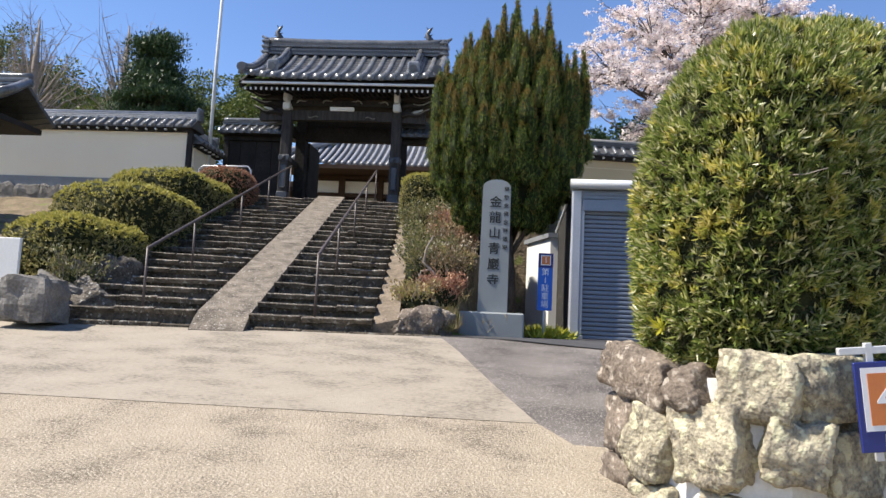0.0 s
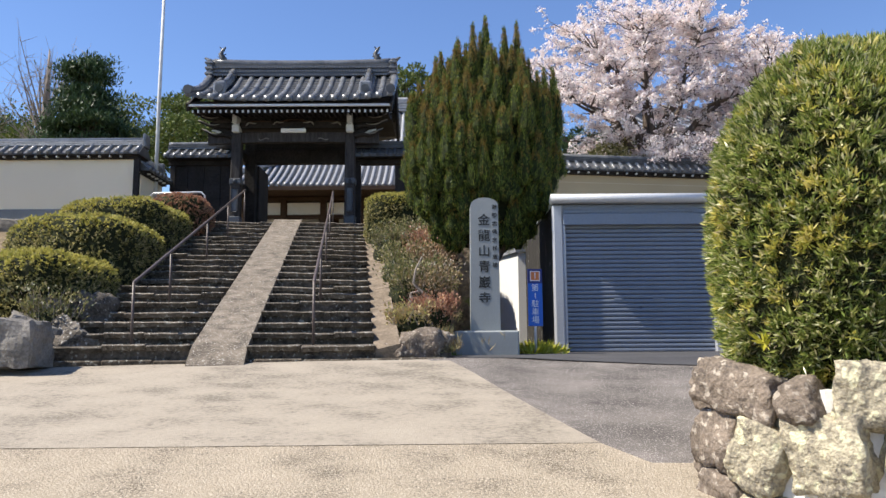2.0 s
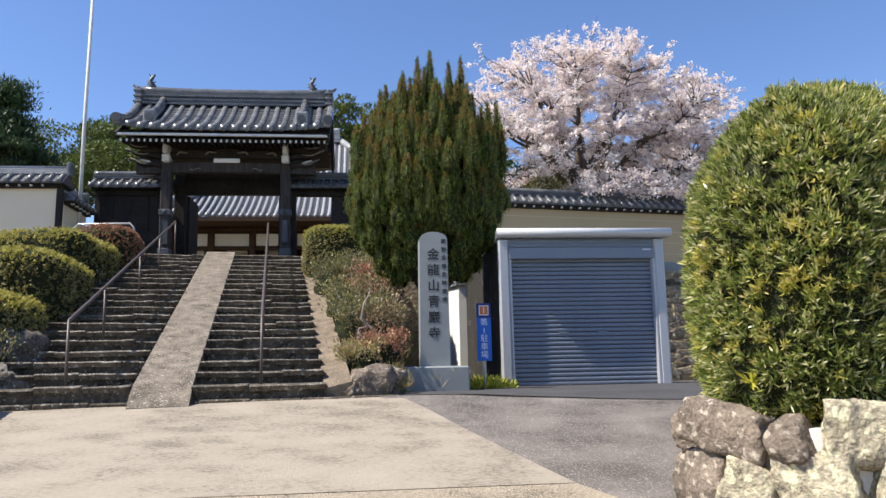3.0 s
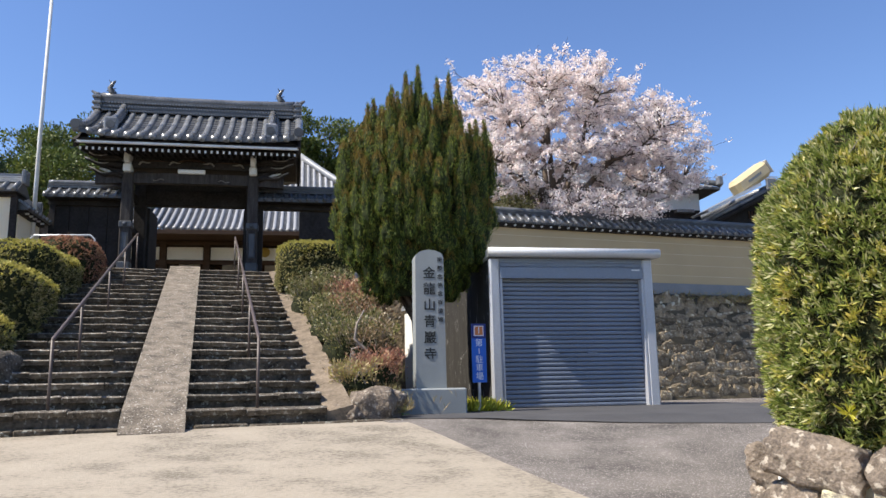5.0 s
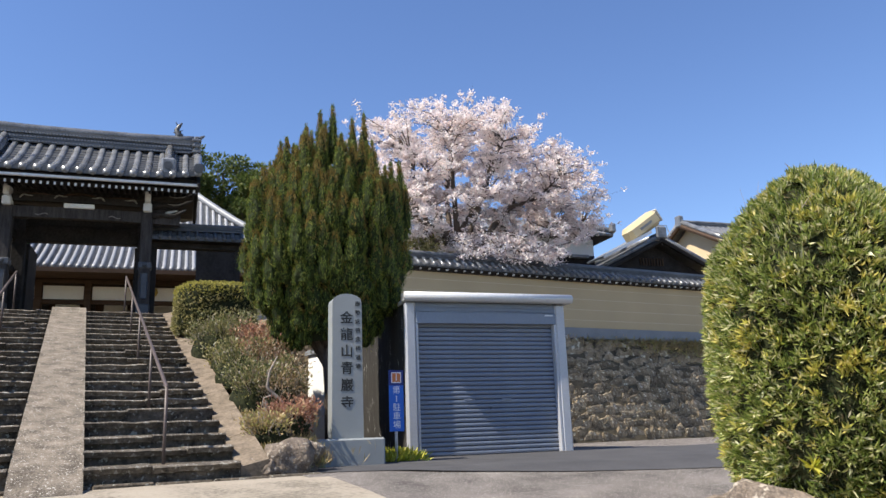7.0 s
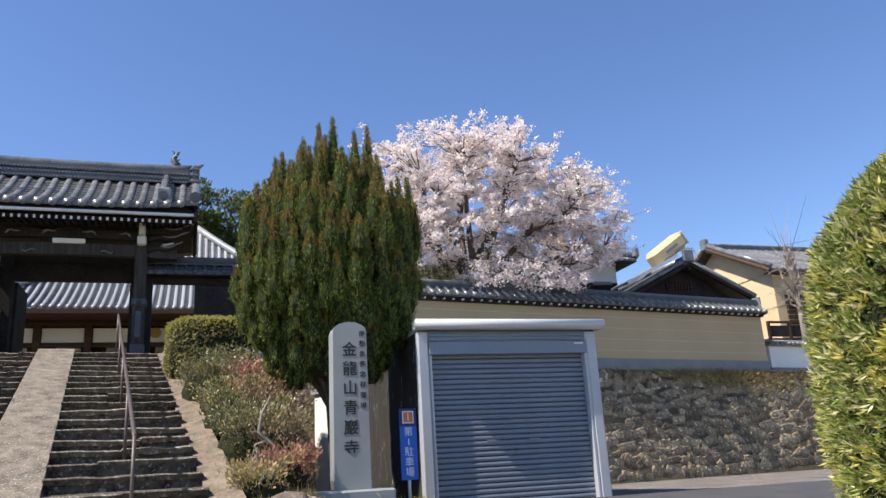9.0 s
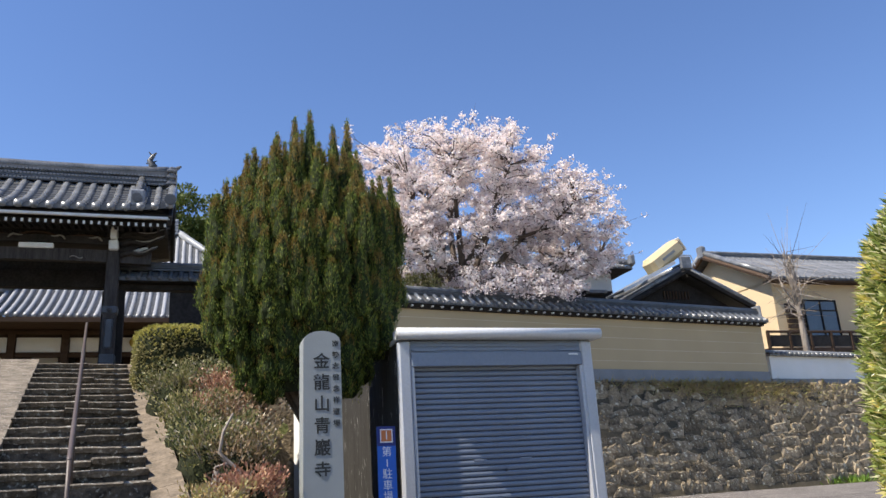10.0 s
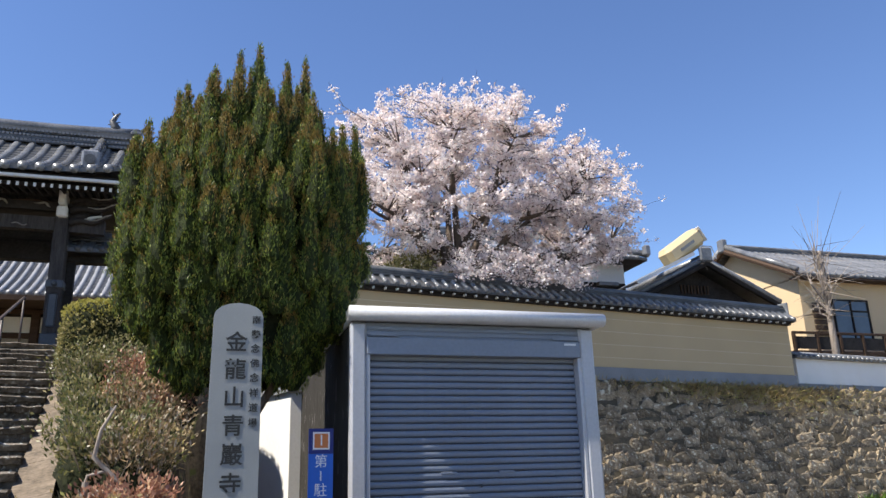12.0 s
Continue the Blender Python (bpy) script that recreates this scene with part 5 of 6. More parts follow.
def cherry():
    t = thing("cherry_tree", "cherry tree in full pale pink blossom behind the wall", "tree", pose(6.85, 25.0, 5.05))
    rng = np.random.default_rng(21)
    C, R = np.array([0.22, 0.0, 4.65]), np.array([5.0, 3.1, 3.45])
    part("trunk", tubem([(-0.9, 0.2, -0.2), (-0.8, 0.1, 0.9), (-0.6, 0, 2.0)], [0.36, 0.30, 0.27], 10), M_BARK, t, "dark leaning trunk", True)
    limbs, twg = bmesh.new(), bmesh.new()
    fork = np.array([-0.6, 0, 2.0])
    nodes, pos = [], []
    # limbs fan out from the low fork; side boughs spread level from them in tiers
    for a, e, reach in ((180, 28, 1.0), (160, 48, 1.0), (200, 45, 0.95), (135, 66, 1.0), (225, 62, 0.9), (90, 74, 0.95), (270, 70, 0.9), (40, 62, 1.0), (315, 60, 1.0), (20, 42, 1.05), (340, 40, 1.05), (0, 24, 1.1), (15, 12, 1.05), (300, 32, 0.9), (250, 30, 0.85), (335, 14, 1.0), (65, 40, 0.9), (115, 40, 0.9), (285, 8, 0.62), (320, 4, 0.72), (260, 14, 0.55)):
        ca, sa, ce, se = math.cos(radians(a)), math.sin(radians(a)), math.cos(radians(e)), math.sin(radians(e))
        d = np.array([ca * ce, sa * ce, se])
        k = 0.2
        while (((fork + d * k - C) / R) ** 2).sum() < 0.62 * reach and k < 9:
            k += 0.1
        end = fork + d * k
        end[0] += 0.3 * end[1]
        pts = [fork]
        for q in (0.25, 0.5, 0.75, 1.0):
            pts.append(lerp(fork, end, q) + rng.normal(0, 0.16, 3) * (q < 1) + np.array([0, 0, 0.5 * math.sin(math.pi * q) - 0.25 * q]))
        tube(limbs, pts, [0.15, 0.11, 0.075, 0.045, 0.015], 6)
        for q in np.arange(0.9, 4.0, 0.22):
            j = min(int(q), 3)
            nodes.append(lerp(pts[j], pts[j + 1], q - j))
    nodes = np.array(nodes)
    made = 0
    while made < 640:
        d = rng.normal(0, 1, 3)
        d /= np.linalg.norm(d)
        wob = 1 + 0.13 * noise.noise(Vector(d * 3.4)) + 0.05 * noise.noise(Vector(d * 9))
        b1 = C + R * d * wob * rng.uniform(0.12, 1.0) ** 0.42
        b1[0] += 0.38 * b1[1]
        low = 2.1 + 0.55 * max(0.0, -b1[0] - 0.8) + 0.6 * max(0.0, b1[0] - 2.1)
        if b1[2] < low or noise.noise(Vector((b1[0] * 0.75, b1[1] * 0.75, b1[2] * 1.5)) + Vector((3, 1, 2))) < (0.08 if b1[0] < 0.2 and b1[2] < 4.6 else -0.20):
            continue
        made += 1
        b0 = nodes[np.argmin(np.linalg.norm((nodes - b1) * np.array([1, 1, 1.5]) + np.array([0, 0, 0.4]), axis=1))]
        bmid = lerp(b0, b1, 0.5) + rng.normal(0, 0.10, 3) + np.array([0, 0, 0.06])
        tube(twg, [b0, bmid, b1], [0.026, 0.016, 0.006], 4, False)
        for ti in range(6):
            s0 = lerp(bmid, b1, rng.uniform(0.0, 1.0))
            s1 = s0 + rng.normal(0, 1, 3) * np.array([0.34, 0.34, 0.13]) + (s0 - C) / R * 0.16
            tube(twg, [s0, s1], [0.009, 0.003], 3, False)
            for ci in range(3):
                c0 = lerp(s0, s1, rng.uniform(0.25, 1.08))
                pos.append(c0 + rng.normal(0, 1, (rng.integers(9, 16), 3)) * np.array([0.052, 0.052, 0.04]))
    # low sprays hanging over the coping
    for k in range(150):
        c0 = np.array([rng.uniform(-1.1, 2.6), rng.uniform(-2.3, -1.2), rng.uniform(2.05, 2.9)])
        c0[0] += 0.38 * (c0[1] + 1.7)
        pos.append(c0 + rng.normal(0, 1, (24, 3)) * np.array([0.12, 0.09, 0.05]))
        tube(twg, [c0, c0 + np.array([rng.normal(0, 0.3), 0.5, rng.uniform(0.2, 0.6)])], [0.005, 0.011], 3, False)
    part("limb_frame", limbs, M_BARK, t, "dark spreading limbs", True)
    part("twiggery", twg, M_BARK, t, "fine dark twigs")
    P = np.concatenate(pos)
    part_mesh("blossom", blades("blossom", P, rng.normal(0, 1, P.shape), 0.068, 0.064, rng, 0.2), L_BLOSSOM, t, "clusters of pale pink petals")
    return t


cherry()


def clipped_bush(name, label, loop_pts, z0, z1, leaf, count, bulge=0.08, leaf_len=0.058, round_top=0.25, top_leaf=None, group=""):
    b = thing(name, label, "bush", None, group)
    loop = smooth_loop(loop_pts, 36)
    hgt = z1 - z0
    lv = [(z0, 0.12), (z0 + 0.2 * hgt, 0.0), (z0 + 0.55 * hgt, 0.0), (z1 - round_top, 0.05), (z1 - 0.4 * round_top, 0.16), (z1 - 0.1 * round_top, 0.32), (z1, 0.5)]
    rings, _ = loft(loop, lv, 0, 0, bulge, z0 * 5, 2.0)
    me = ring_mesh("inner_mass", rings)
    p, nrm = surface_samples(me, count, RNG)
    part_mesh("inner_mass", me, M_CORE, b, "solid bush core with gap shade in its colour")
    hole = np.array([noise.noise(Vector(q) * 4.0) for q in p])
    k = hole > -0.5
    P, D = whorls(p[k] + nrm[k] * RNG.uniform(-0.04, 0.05, (k.sum(), 1)), nrm[k] + np.array([0, 0, 0.3]), 7, 0.7, RNG)
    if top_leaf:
        # Leaves near the top get the brighter copy that carries the sunlight.
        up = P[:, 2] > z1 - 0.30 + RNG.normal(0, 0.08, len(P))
        part_mesh("top_leaves", blades("top_leaves", P[up], D[up], leaf_len, leaf_len * 0.42, RNG, 0.3), top_leaf, b, "yellow-green top leaves with sunlight in their colour")
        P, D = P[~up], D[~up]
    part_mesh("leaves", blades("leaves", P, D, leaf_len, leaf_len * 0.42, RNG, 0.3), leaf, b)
    return b


GRP = "clipped bushes up the bank"
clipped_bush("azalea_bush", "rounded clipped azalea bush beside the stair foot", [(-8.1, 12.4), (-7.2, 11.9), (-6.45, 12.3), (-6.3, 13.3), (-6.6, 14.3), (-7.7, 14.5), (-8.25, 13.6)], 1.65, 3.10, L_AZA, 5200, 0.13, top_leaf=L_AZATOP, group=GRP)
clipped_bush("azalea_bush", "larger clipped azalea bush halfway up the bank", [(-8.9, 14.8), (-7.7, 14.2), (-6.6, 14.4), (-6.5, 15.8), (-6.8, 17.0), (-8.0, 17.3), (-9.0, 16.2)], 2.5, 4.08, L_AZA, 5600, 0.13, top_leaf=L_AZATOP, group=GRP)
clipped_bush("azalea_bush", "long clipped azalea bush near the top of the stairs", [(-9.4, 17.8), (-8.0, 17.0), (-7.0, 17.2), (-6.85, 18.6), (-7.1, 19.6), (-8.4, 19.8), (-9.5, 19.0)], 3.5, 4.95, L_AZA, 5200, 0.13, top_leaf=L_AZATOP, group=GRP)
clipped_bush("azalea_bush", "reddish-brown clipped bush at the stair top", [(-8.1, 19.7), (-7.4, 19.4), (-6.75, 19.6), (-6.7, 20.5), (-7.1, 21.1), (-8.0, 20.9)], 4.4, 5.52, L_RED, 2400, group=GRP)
clipped_bush("box_hedge", "square clipped hedge with a sunlit-toned top beside the stairs", [(-2.45, 19.2), (-2.0, 18.95), (-1.2, 19.0), (-0.8, 19.3), (-0.85, 20.3), (-1.5, 20.6), (-2.3, 20.5), (-2.52, 19.9)], 4.2, 5.40, L_AZA, 4600, 0.05, 0.045, 0.14, L_AZATOP)


def loose_shrub(label, x, y, r, h, leaf, n, seed, twigs=14, leaf_len=0.05):
    z = BANK(y) - 0.05
    s = thing("shrub", label, "shrub", pose(x, y, z), "shrubs on the bank")
    rng = np.random.default_rng(seed)
    bm = bmesh.new()
    tips = []
    for k in range(twigs):
        a = rng.uniform(0, 2 * math.pi)
        e = np.array([math.cos(a) * r * rng.uniform(0.3, 1), math.sin(a) * r * rng.uniform(0.3, 1), h * rng.uniform(0.55, 1.0)])
        m = e * 0.5 + rng.normal(0, 0.07, 3)
        tube(bm, [(0.05 * math.cos(a), 0.05 * math.sin(a), 0), m, e], [0.014, 0.009, 0.003], 4, False)
        tips += [e, m * 1.2, lerp(m, e, 0.5)]
    tagged(part("twiggery", bm, M_BARKP, s, "thin pale stems"), "", "", "", "stuff")
    dome = [(r * 0.70 * f, z * h) for f, z in ((0.9, 0.0), (1.0, 0.25), (0.85, 0.5), (0.45, 0.68))]
    rings = [np.array([(q * math.cos(k * 0.7) * (1 + 0.2 * math.sin(k * 2.3 + seed)), q * math.sin(k * 0.7) * (1 + 0.2 * math.sin(k * 1.7 + seed)), z) for k in range(9)]) for q, z in dome]
    part_mesh("inner_mass", ring_mesh("inner_mass", rings), M_CORE, s, "solid shrub core with gap shade in its colour")
    T = np.array(tips)
    P = T[rng.integers(len(T), size=n)] + rng.normal(0, 0.13 * r, (n, 3)) * np.array([1, 1, 0.7])
    P[:, 2] = np.abs(P[:, 2])
    D = P / (np.linalg.norm(P, axis=1)[:, None] + 1e-6) + np.array([0, 0, 0.4])
    part_mesh("leaves", blades("leaves", P, D, leaf_len, leaf_len * 0.42, rng, 0.7), leaf, s)
    return s


SHRUBS = (("leafy green shrub with pale dead stems", -1.35, 14.1, 0.55, 0.75, L_SHRUBG, 1700), ("reddish low shrub on the dry bank", -1.0, 12.95, 0.36, 0.5, L_RED, 1300),
          ("reddish shrub with bare twigs", -1.0, 16.6, 0.55, 0.85, L_RED, 1500), ("dark leafy shrub on the bank", -1.55, 15.4, 0.5, 0.8, L_SHRUBG, 1700),
          ("grey leafy shrub under the yew", -1.0, 14.8, 0.45, 0.65, L_SHRUB, 1500), ("tangled shrub below the hedge", -1.9, 17.4, 0.55, 0.85, L_SHRUBG, 1600),
          ("dry twiggy shrub beside the pillar", -1.05, 13.75, 0.36, 0.7, L_SHRUB, 1300), ("rusty dry shrub above the rock", -1.35, 12.6, 0.36, 0.45, L_DRY, 800),
          ("dark green shrub under the hedge", -1.5, 18.5, 0.5, 0.7, L_SHRUBG, 1400), ("shaded shrub behind the pillar", -1.05, 15.3, 0.42, 0.7, L_SHRUB, 1200),
          ("reddish shrub high on the bank", -1.0, 17.4, 0.5, 0.7, L_RED, 1300), ("green shrub below the yew", -1.0, 16.2, 0.5, 0.8, L_SHRUB, 1300),
          ("leafy shrub at the middle of the bank", -1.1, 15.6, 0.5, 0.75, L_RED, 1500), ("dry twiggy shrub at mid bank", -1.0, 14.2, 0.42, 0.6, L_DRY, 900), ("green shrub near the kerb", -1.75, 16.4, 0.4, 0.55, L_AZA, 1200),
          ("dark shrub beside the lowest steps", -6.6, 12.0, 0.5, 0.9, L_SHRUBG, 1500))
for k, (lab, x, y, r, hh, leaf, n) in enumerate(SHRUBS):
    loose_shrub(lab, x + (0.22 if x > -3 else 0), y, r * 1.15, hh * 1.1, leaf, int(n * 1.7), 100 + k, 58, 0.062)

# dry grass along the kerb and weeds
rng = np.random.default_rng(5)
n = 15000
yy = 11.9 + 6.9 * rng.random(n) ** 1.5
xx = -1.12 - 0.117 * (yy - 11.2) + np.abs(rng.normal(0, 0.40, n))
keep = np.array([noise.noise(Vector((x * 2.2, y * 2.2, 1.0))) > -0.1 for x, y in zip(xx, yy)])
P = np.stack([xx, yy, np.array([BANK(v) for v in yy]) - 0.06], 1)[keep]
tagged(part_mesh("dry_grass", blades("dry_grass", P, np.tile([0.0, -0.1, 1.0], (len(P), 1)), 0.17, 0.012, rng, 0.45), L_DRY), "dry yellow grass along the stair kerb", "grass", "", "stuff")


def tuft(label, x, y, z, r, n, leaf, length, width, seed):
    g = np.random.default_rng(seed)
    P = np.stack([x + g.normal(0, r, n), y + g.normal(0, r * 0.6, n), np.full(n, z)], 1)
    D = np.stack([(P[:, 0] - x) / r * 0.35, (P[:, 1] - y) / r * 0.35, np.ones(n)], 1)
    return tagged(part_mesh("weed_tuft", blades("weed_tuft", P, D, length, width, g, 0.35), leaf), label, "plant", "", "stuff")


tuft("bright yellow-green leaves at the foot of the sign", 0.95, 13.55, 1.42, 0.15, 420, L_YELLOW, 0.24, 0.04, 3)
tuft("yellow-green leaves beside the garage post", 1.22, 13.75, 1.42, 0.10, 130, L_YELLOW, 0.22, 0.035, 4)
tuft("small green weeds beside the pillar base", -0.55, 12.65, 1.40, 0.08, 160, L_GREEN, 0.09, 0.02, 6)
tuft("green weeds at the foot of the stone wall", 18.5, 23.9, 1.38, 0.5, 240, L_GREEN, 0.28, 0.04, 8)


# pruned pale branch and stake on the bank
br = thing("pruned_branch", "pale twisted bare branch rising from the bank", "branch", pose(-0.98, 13.2, BANK(13.2)))
part("stem", tubem([(0.1, 0, -0.1), (0.13, 0, 0.38), (0.0, 0, 0.50), (-0.12, 0, 0.62), (-0.08, 0, 0.86), (0.03, 0, 1.08)], [0.026, 0.024, 0.024, 0.022, 0.017, 0.009], 6), M_BARKP, br, "", True)
part("twig", tubem([(0.0, 0, 0.50), (-0.16, 0, 0.46), (-0.2, 0, 0.28)], [0.016, 0.013, 0.008], 6), M_BARKP, br, "", True)
sk = thing("stake", "short weathered wooden stake on the bank", "stake", pose(-1.14, 13.05, BANK(13.05)))
part("shaft", tubem([(0, 0, -0.1), (0.01, 0, 0.46)], [0.03, 0.028], 8), M_BARKP, sk)


# ---- trees behind ----
def leaf_tree(name, label, x, y, z0, height, rx, rz, leaf, n, seed, clump=0.55, bare=False, leaf_len=0.28, group="", lean=0.0, boughs=60):
    t = thing(name, label, "tree", pose(x, y, z0), group)
    g = np.random.default_rng(seed)
    cz = height - rz
    part("trunk", tubem([(0, 0, -0.5), (lean * 0.3, 0, height * 0.35), (lean * 0.7, 0, cz), (lean, 0, height * 0.9)], [0.09 * rx + 0.1, 0.07 * rx + 0.08, 0.05 * rx + 0.04, 0.03], 8), M_BARKP if bare else M_BARK, t, "", True)
    bm = bmesh.new()
    cl = []
    m = 34 if not bare else boughs
    for k in range(m):
        d = g.normal(0, 1, 3)
        d /= np.linalg.norm(d)
        c = np.array([lean * 0.7, 0, cz]) + d * np.array([rx, rx, rz]) * g.uniform(0.45, 0.95)
        b0 = np.array([lean * 0.5, 0, max(height * 0.25, cz - rz * 0.6 + (c[2] - cz) * 0.4)])
        mid = lerp(b0, c, 0.55) + g.normal(0, 0.15, 3)
        tube(bm, [b0, mid, c], [0.05, 0.03, 0.01], 4, False)
        if bare:
            for q in range(7):
                e0 = lerp(mid, c, g.random())
                e1 = e0 + g.normal(0, 0.7, 3) + np.array([0, 0, 0.5])
                tube(bm, [e0, e1], [0.014, 0.004], 3, False)
        cl.append(c)
    part("limb_frame", bm, M_BARKP if bare else M_BARK, t)
    if not bare:
        C = np.array(cl)
        i = g.integers(len(C), size=n)
        off = g.normal(0, 1, (n, 3))
        off /= np.linalg.norm(off, axis=1)[:, None]
        P = C[i] + off * clump * (g.random((n, 1)) ** 0.4) * np.array([1.25, 1.25, 0.75]) * min(rx, rz) * 0.55
        part_mesh("crown", blades("crown", P, off + np.array([0, 0, 0.3]), leaf_len, leaf_len * 0.5, g, 0.5), leaf, t, "clumped leaves with gaps")
    return t


GH = "trees on the hill"
HILL = ((-20.5, 47, 9.2, 8.2, 2.6, 2.8), (-17.6, 50, 9.6, 8.8, 2.8, 2.7), (-15.2, 48, 9.6, 8.9, 2.5, 2.6), (-13.0, 52, 9.5, 8.9, 2.4, 2.5), (-23.5, 50, 9, 8.0, 2.8, 2.7), (-27.0, 48, 9, 8.0, 3.0, 3.0),
        (-19.0, 45, 8.5, 6.2, 2.2, 2.2), (-15.8, 45, 8.5, 7.0, 2.2, 2.0), (-31, 50, 9, 8, 3.0, 3.0), (-36, 52, 9, 9, 3.2, 3.2), (-11.0, 47, 8.5, 8.0, 2.0, 2.3), (-24.5, 44, 8.5, 6.5, 2.4, 2.4), (-33.5, 46, 9, 11.6, 3.2, 4.0), (-30.6, 47, 9, 9.6, 2.6, 3.6), (-28.2, 46, 9, 8.0, 2.4, 3.2), (-26.0, 47, 9, 6.9, 2.3, 3.0))
for k, (x, y, z, hh, rx, rz) in enumerate(HILL):
    leaf_tree("hill_tree", "broadleaf evergreen tree on the hill behind the temple", x, y, z, hh, rx, rz, L_HILL, 6500, 300 + k, group=GH, leaf_len=0.22)
leaf_tree("garden_shrub", "yellow-green garden shrub behind the tiled wall", 4.9, 24.3, 5.05, 3.15, 0.85, 0.9, L_AZA, 3200, 333, leaf_len=0.10)
GR = "dark trees behind the hall"
for k, (x, y, z, hh, rx, rz) in enumerate(((-2.6, 45, 6.0, 12.7, 1.5, 2.6), (-0.4, 46, 6.0, 12.6, 1.6, 2.5), (1.2, 45, 6.0, 11.8, 1.3, 2.2), (6.0, 37, 5.3, 7.0, 1.6, 2.0), (7.6, 38, 5.3, 7.2, 1.5, 2.2), (4.2, 38, 5.3, 6.6, 1.5, 1.9))):
    leaf_tree("dark_tree", "dark green tree rising behind the temple buildings", x, y, z, hh, rx, rz, L_HILL if k < 3 else L_PINE, 7000, 340 + k, group=GR, leaf_len=0.20)
for k, (x, y, hh, r) in enumerate(((-23.5, 35, 12.0, 3.2), (-20.5, 38, 13.0, 3.2), (-26.5, 36, 11.0, 3.0))):
    leaf_tree("bare_tree", "leafless grey tree with fine pale twigs", x, y, 5.1, hh, r, r * 1.3, None, 0, 360 + k, bare=True, group="bare trees")


def pine():
    t = thing("pine_tree", "garden pine with layered dark green needle pads", "tree", pose(-14.6, 30, 5.1))
    g = np.random.default_rng(9)
    part("trunk", tubem([(0, 0, -0.3), (0.2, 0, 2.5), (-0.15, 0, 4.8), (0.05, 0, 7.6)], [0.24, 0.2, 0.15, 0.05], 8), M_BARK, t, "", True)
    bm, P = bmesh.new(), []
    for k in range(78):
        h = g.uniform(2.9, 8.0)
        a = g.uniform(0, 2 * math.pi)
        r = np.interp(h, [2.9, 4.5, 5.6, 6.2, 7.0, 8.0], [2.0, 2.4, 1.9, 0.9, 1.15, 0.5]) * 0.64 * g.uniform(0.5, 1.0)
        c = np.array([math.cos(a) * r, math.sin(a) * r, h])
        tube(bm, [(0, 0, h - 0.35), c * np.array([0.5, 0.5, 1]) - np.array([0, 0, 0.15]), c], [0.05, 0.035, 0.015], 4, False)
        o = g.normal(0, 1, (520, 3)) * np.array([0.36, 0.36, 0.09])
        P.append(c + o)
    P = np.concatenate(P)
    part("limb_frame", bm, M_BARK, t)
    part_mesh("needles", blades("needles", P, np.tile([0, 0, 0.8], (len(P), 1)), 0.22, 0.05, g, 0.6), L_PINE, t, "dark needle pads")
    return t


pine()
hill = part_mesh("backdrop_hill", grid_mesh("backdrop_hill", [-140 + 7 * i for i in range(30)], [42 + 4 * i for i in range(20)], lambda x, y: (3.0 + 7.0 * min(1, (y - 42) / 12)) * (1.0 if x < -8 else max(0.30, 1 - (x + 8) / 18)) + 0.09 * max(0, y - 54) + 1.2 * noise.noise(Vector((x * 0.06, y * 0.06, 0)))), M_EARTH)
struct(hill, "low wooded hill rising behind the temple", "hill")


# ---- houses beyond the wall ----
def gable_house(name, label, x0, x1, y0, y1, z0, ze, zr, wall, tile, ridge_x=True, over=0.5):
    """Walls with a tiled gable roof; ridge along x or along y."""
    h = thing(name, label, "house", pose((x0 + x1) / 2, (y0 + y1) / 2, z0))
    hx, hy = (x1 - x0) / 2, (y1 - y0) / 2
    part("wall", boxm(-hx, hx, -hy, hy, -0.3, ze - z0), wall, h)
    if ridge_x:
        sag_roof(h, -hx - over, hx + over, -hy - over, ze - z0, 0, zr - z0, 0.02, tile, 0.30, 0.06, n=4)
        sag_roof(h, -hx - over, hx + over, hy + over, ze - z0, 0, zr - z0, 0.02, tile, 0.9, 0.06, n=4)
        stacked_ridge(h, -hx - over, hx + over, 0, zr - z0 - 0.03, 0.16, 0.26, tile, 2)
        for sx in (-1, 1):
            bm = bmesh.new()
            v = [bm.verts.new(p) for p in ((sx * hx, -hy, ze - z0 - 0.05), (sx * hx, hy, ze - z0 - 0.05), (sx * hx, 0, zr - z0 - 0.1))]
            bm.faces.new(v)
            part("gable", bm, wall, h)
    return h


# long cream house at the far end
ch = gable_house("cream_house", "cream rendered house with a grey tiled roof and balcony", 21.4, 37.0, 29.0, 36.0, 4.8, 9.45, 11.5, M_HOUSE, M_TILE)


def house_window(parent, x0, x1, z0, z1, y):
    w = part("window", boxm(x0, x1, y - 0.05, y - 0.02, z0, z1), M_GLASS, parent, "dark glazed sliding window")
    for a, b, c, d in ((x0 - 0.06, x0, z0 - 0.06, z1 + 0.06), (x1, x1 + 0.06, z0 - 0.06, z1 + 0.06), (x0, x1, z0 - 0.06, z0), (x0, x1, z1, z1 + 0.06), ((x0 + x1) / 2 - 0.03, (x0 + x1) / 2 + 0.03, z0, z1), (x0, x1, z1 - 0.42, z1 - 0.37)):
        part("frame", boxm(a, b, y - 0.09, y - 0.04, c, d), M_WOODB, w, "dark window frame")
    part("curtain", boxm(x0 + 0.1, (x0 + x1) / 2 - 0.1, y - 0.018, y - 0.01, z0, z1), M_WHITE, w)
    return w


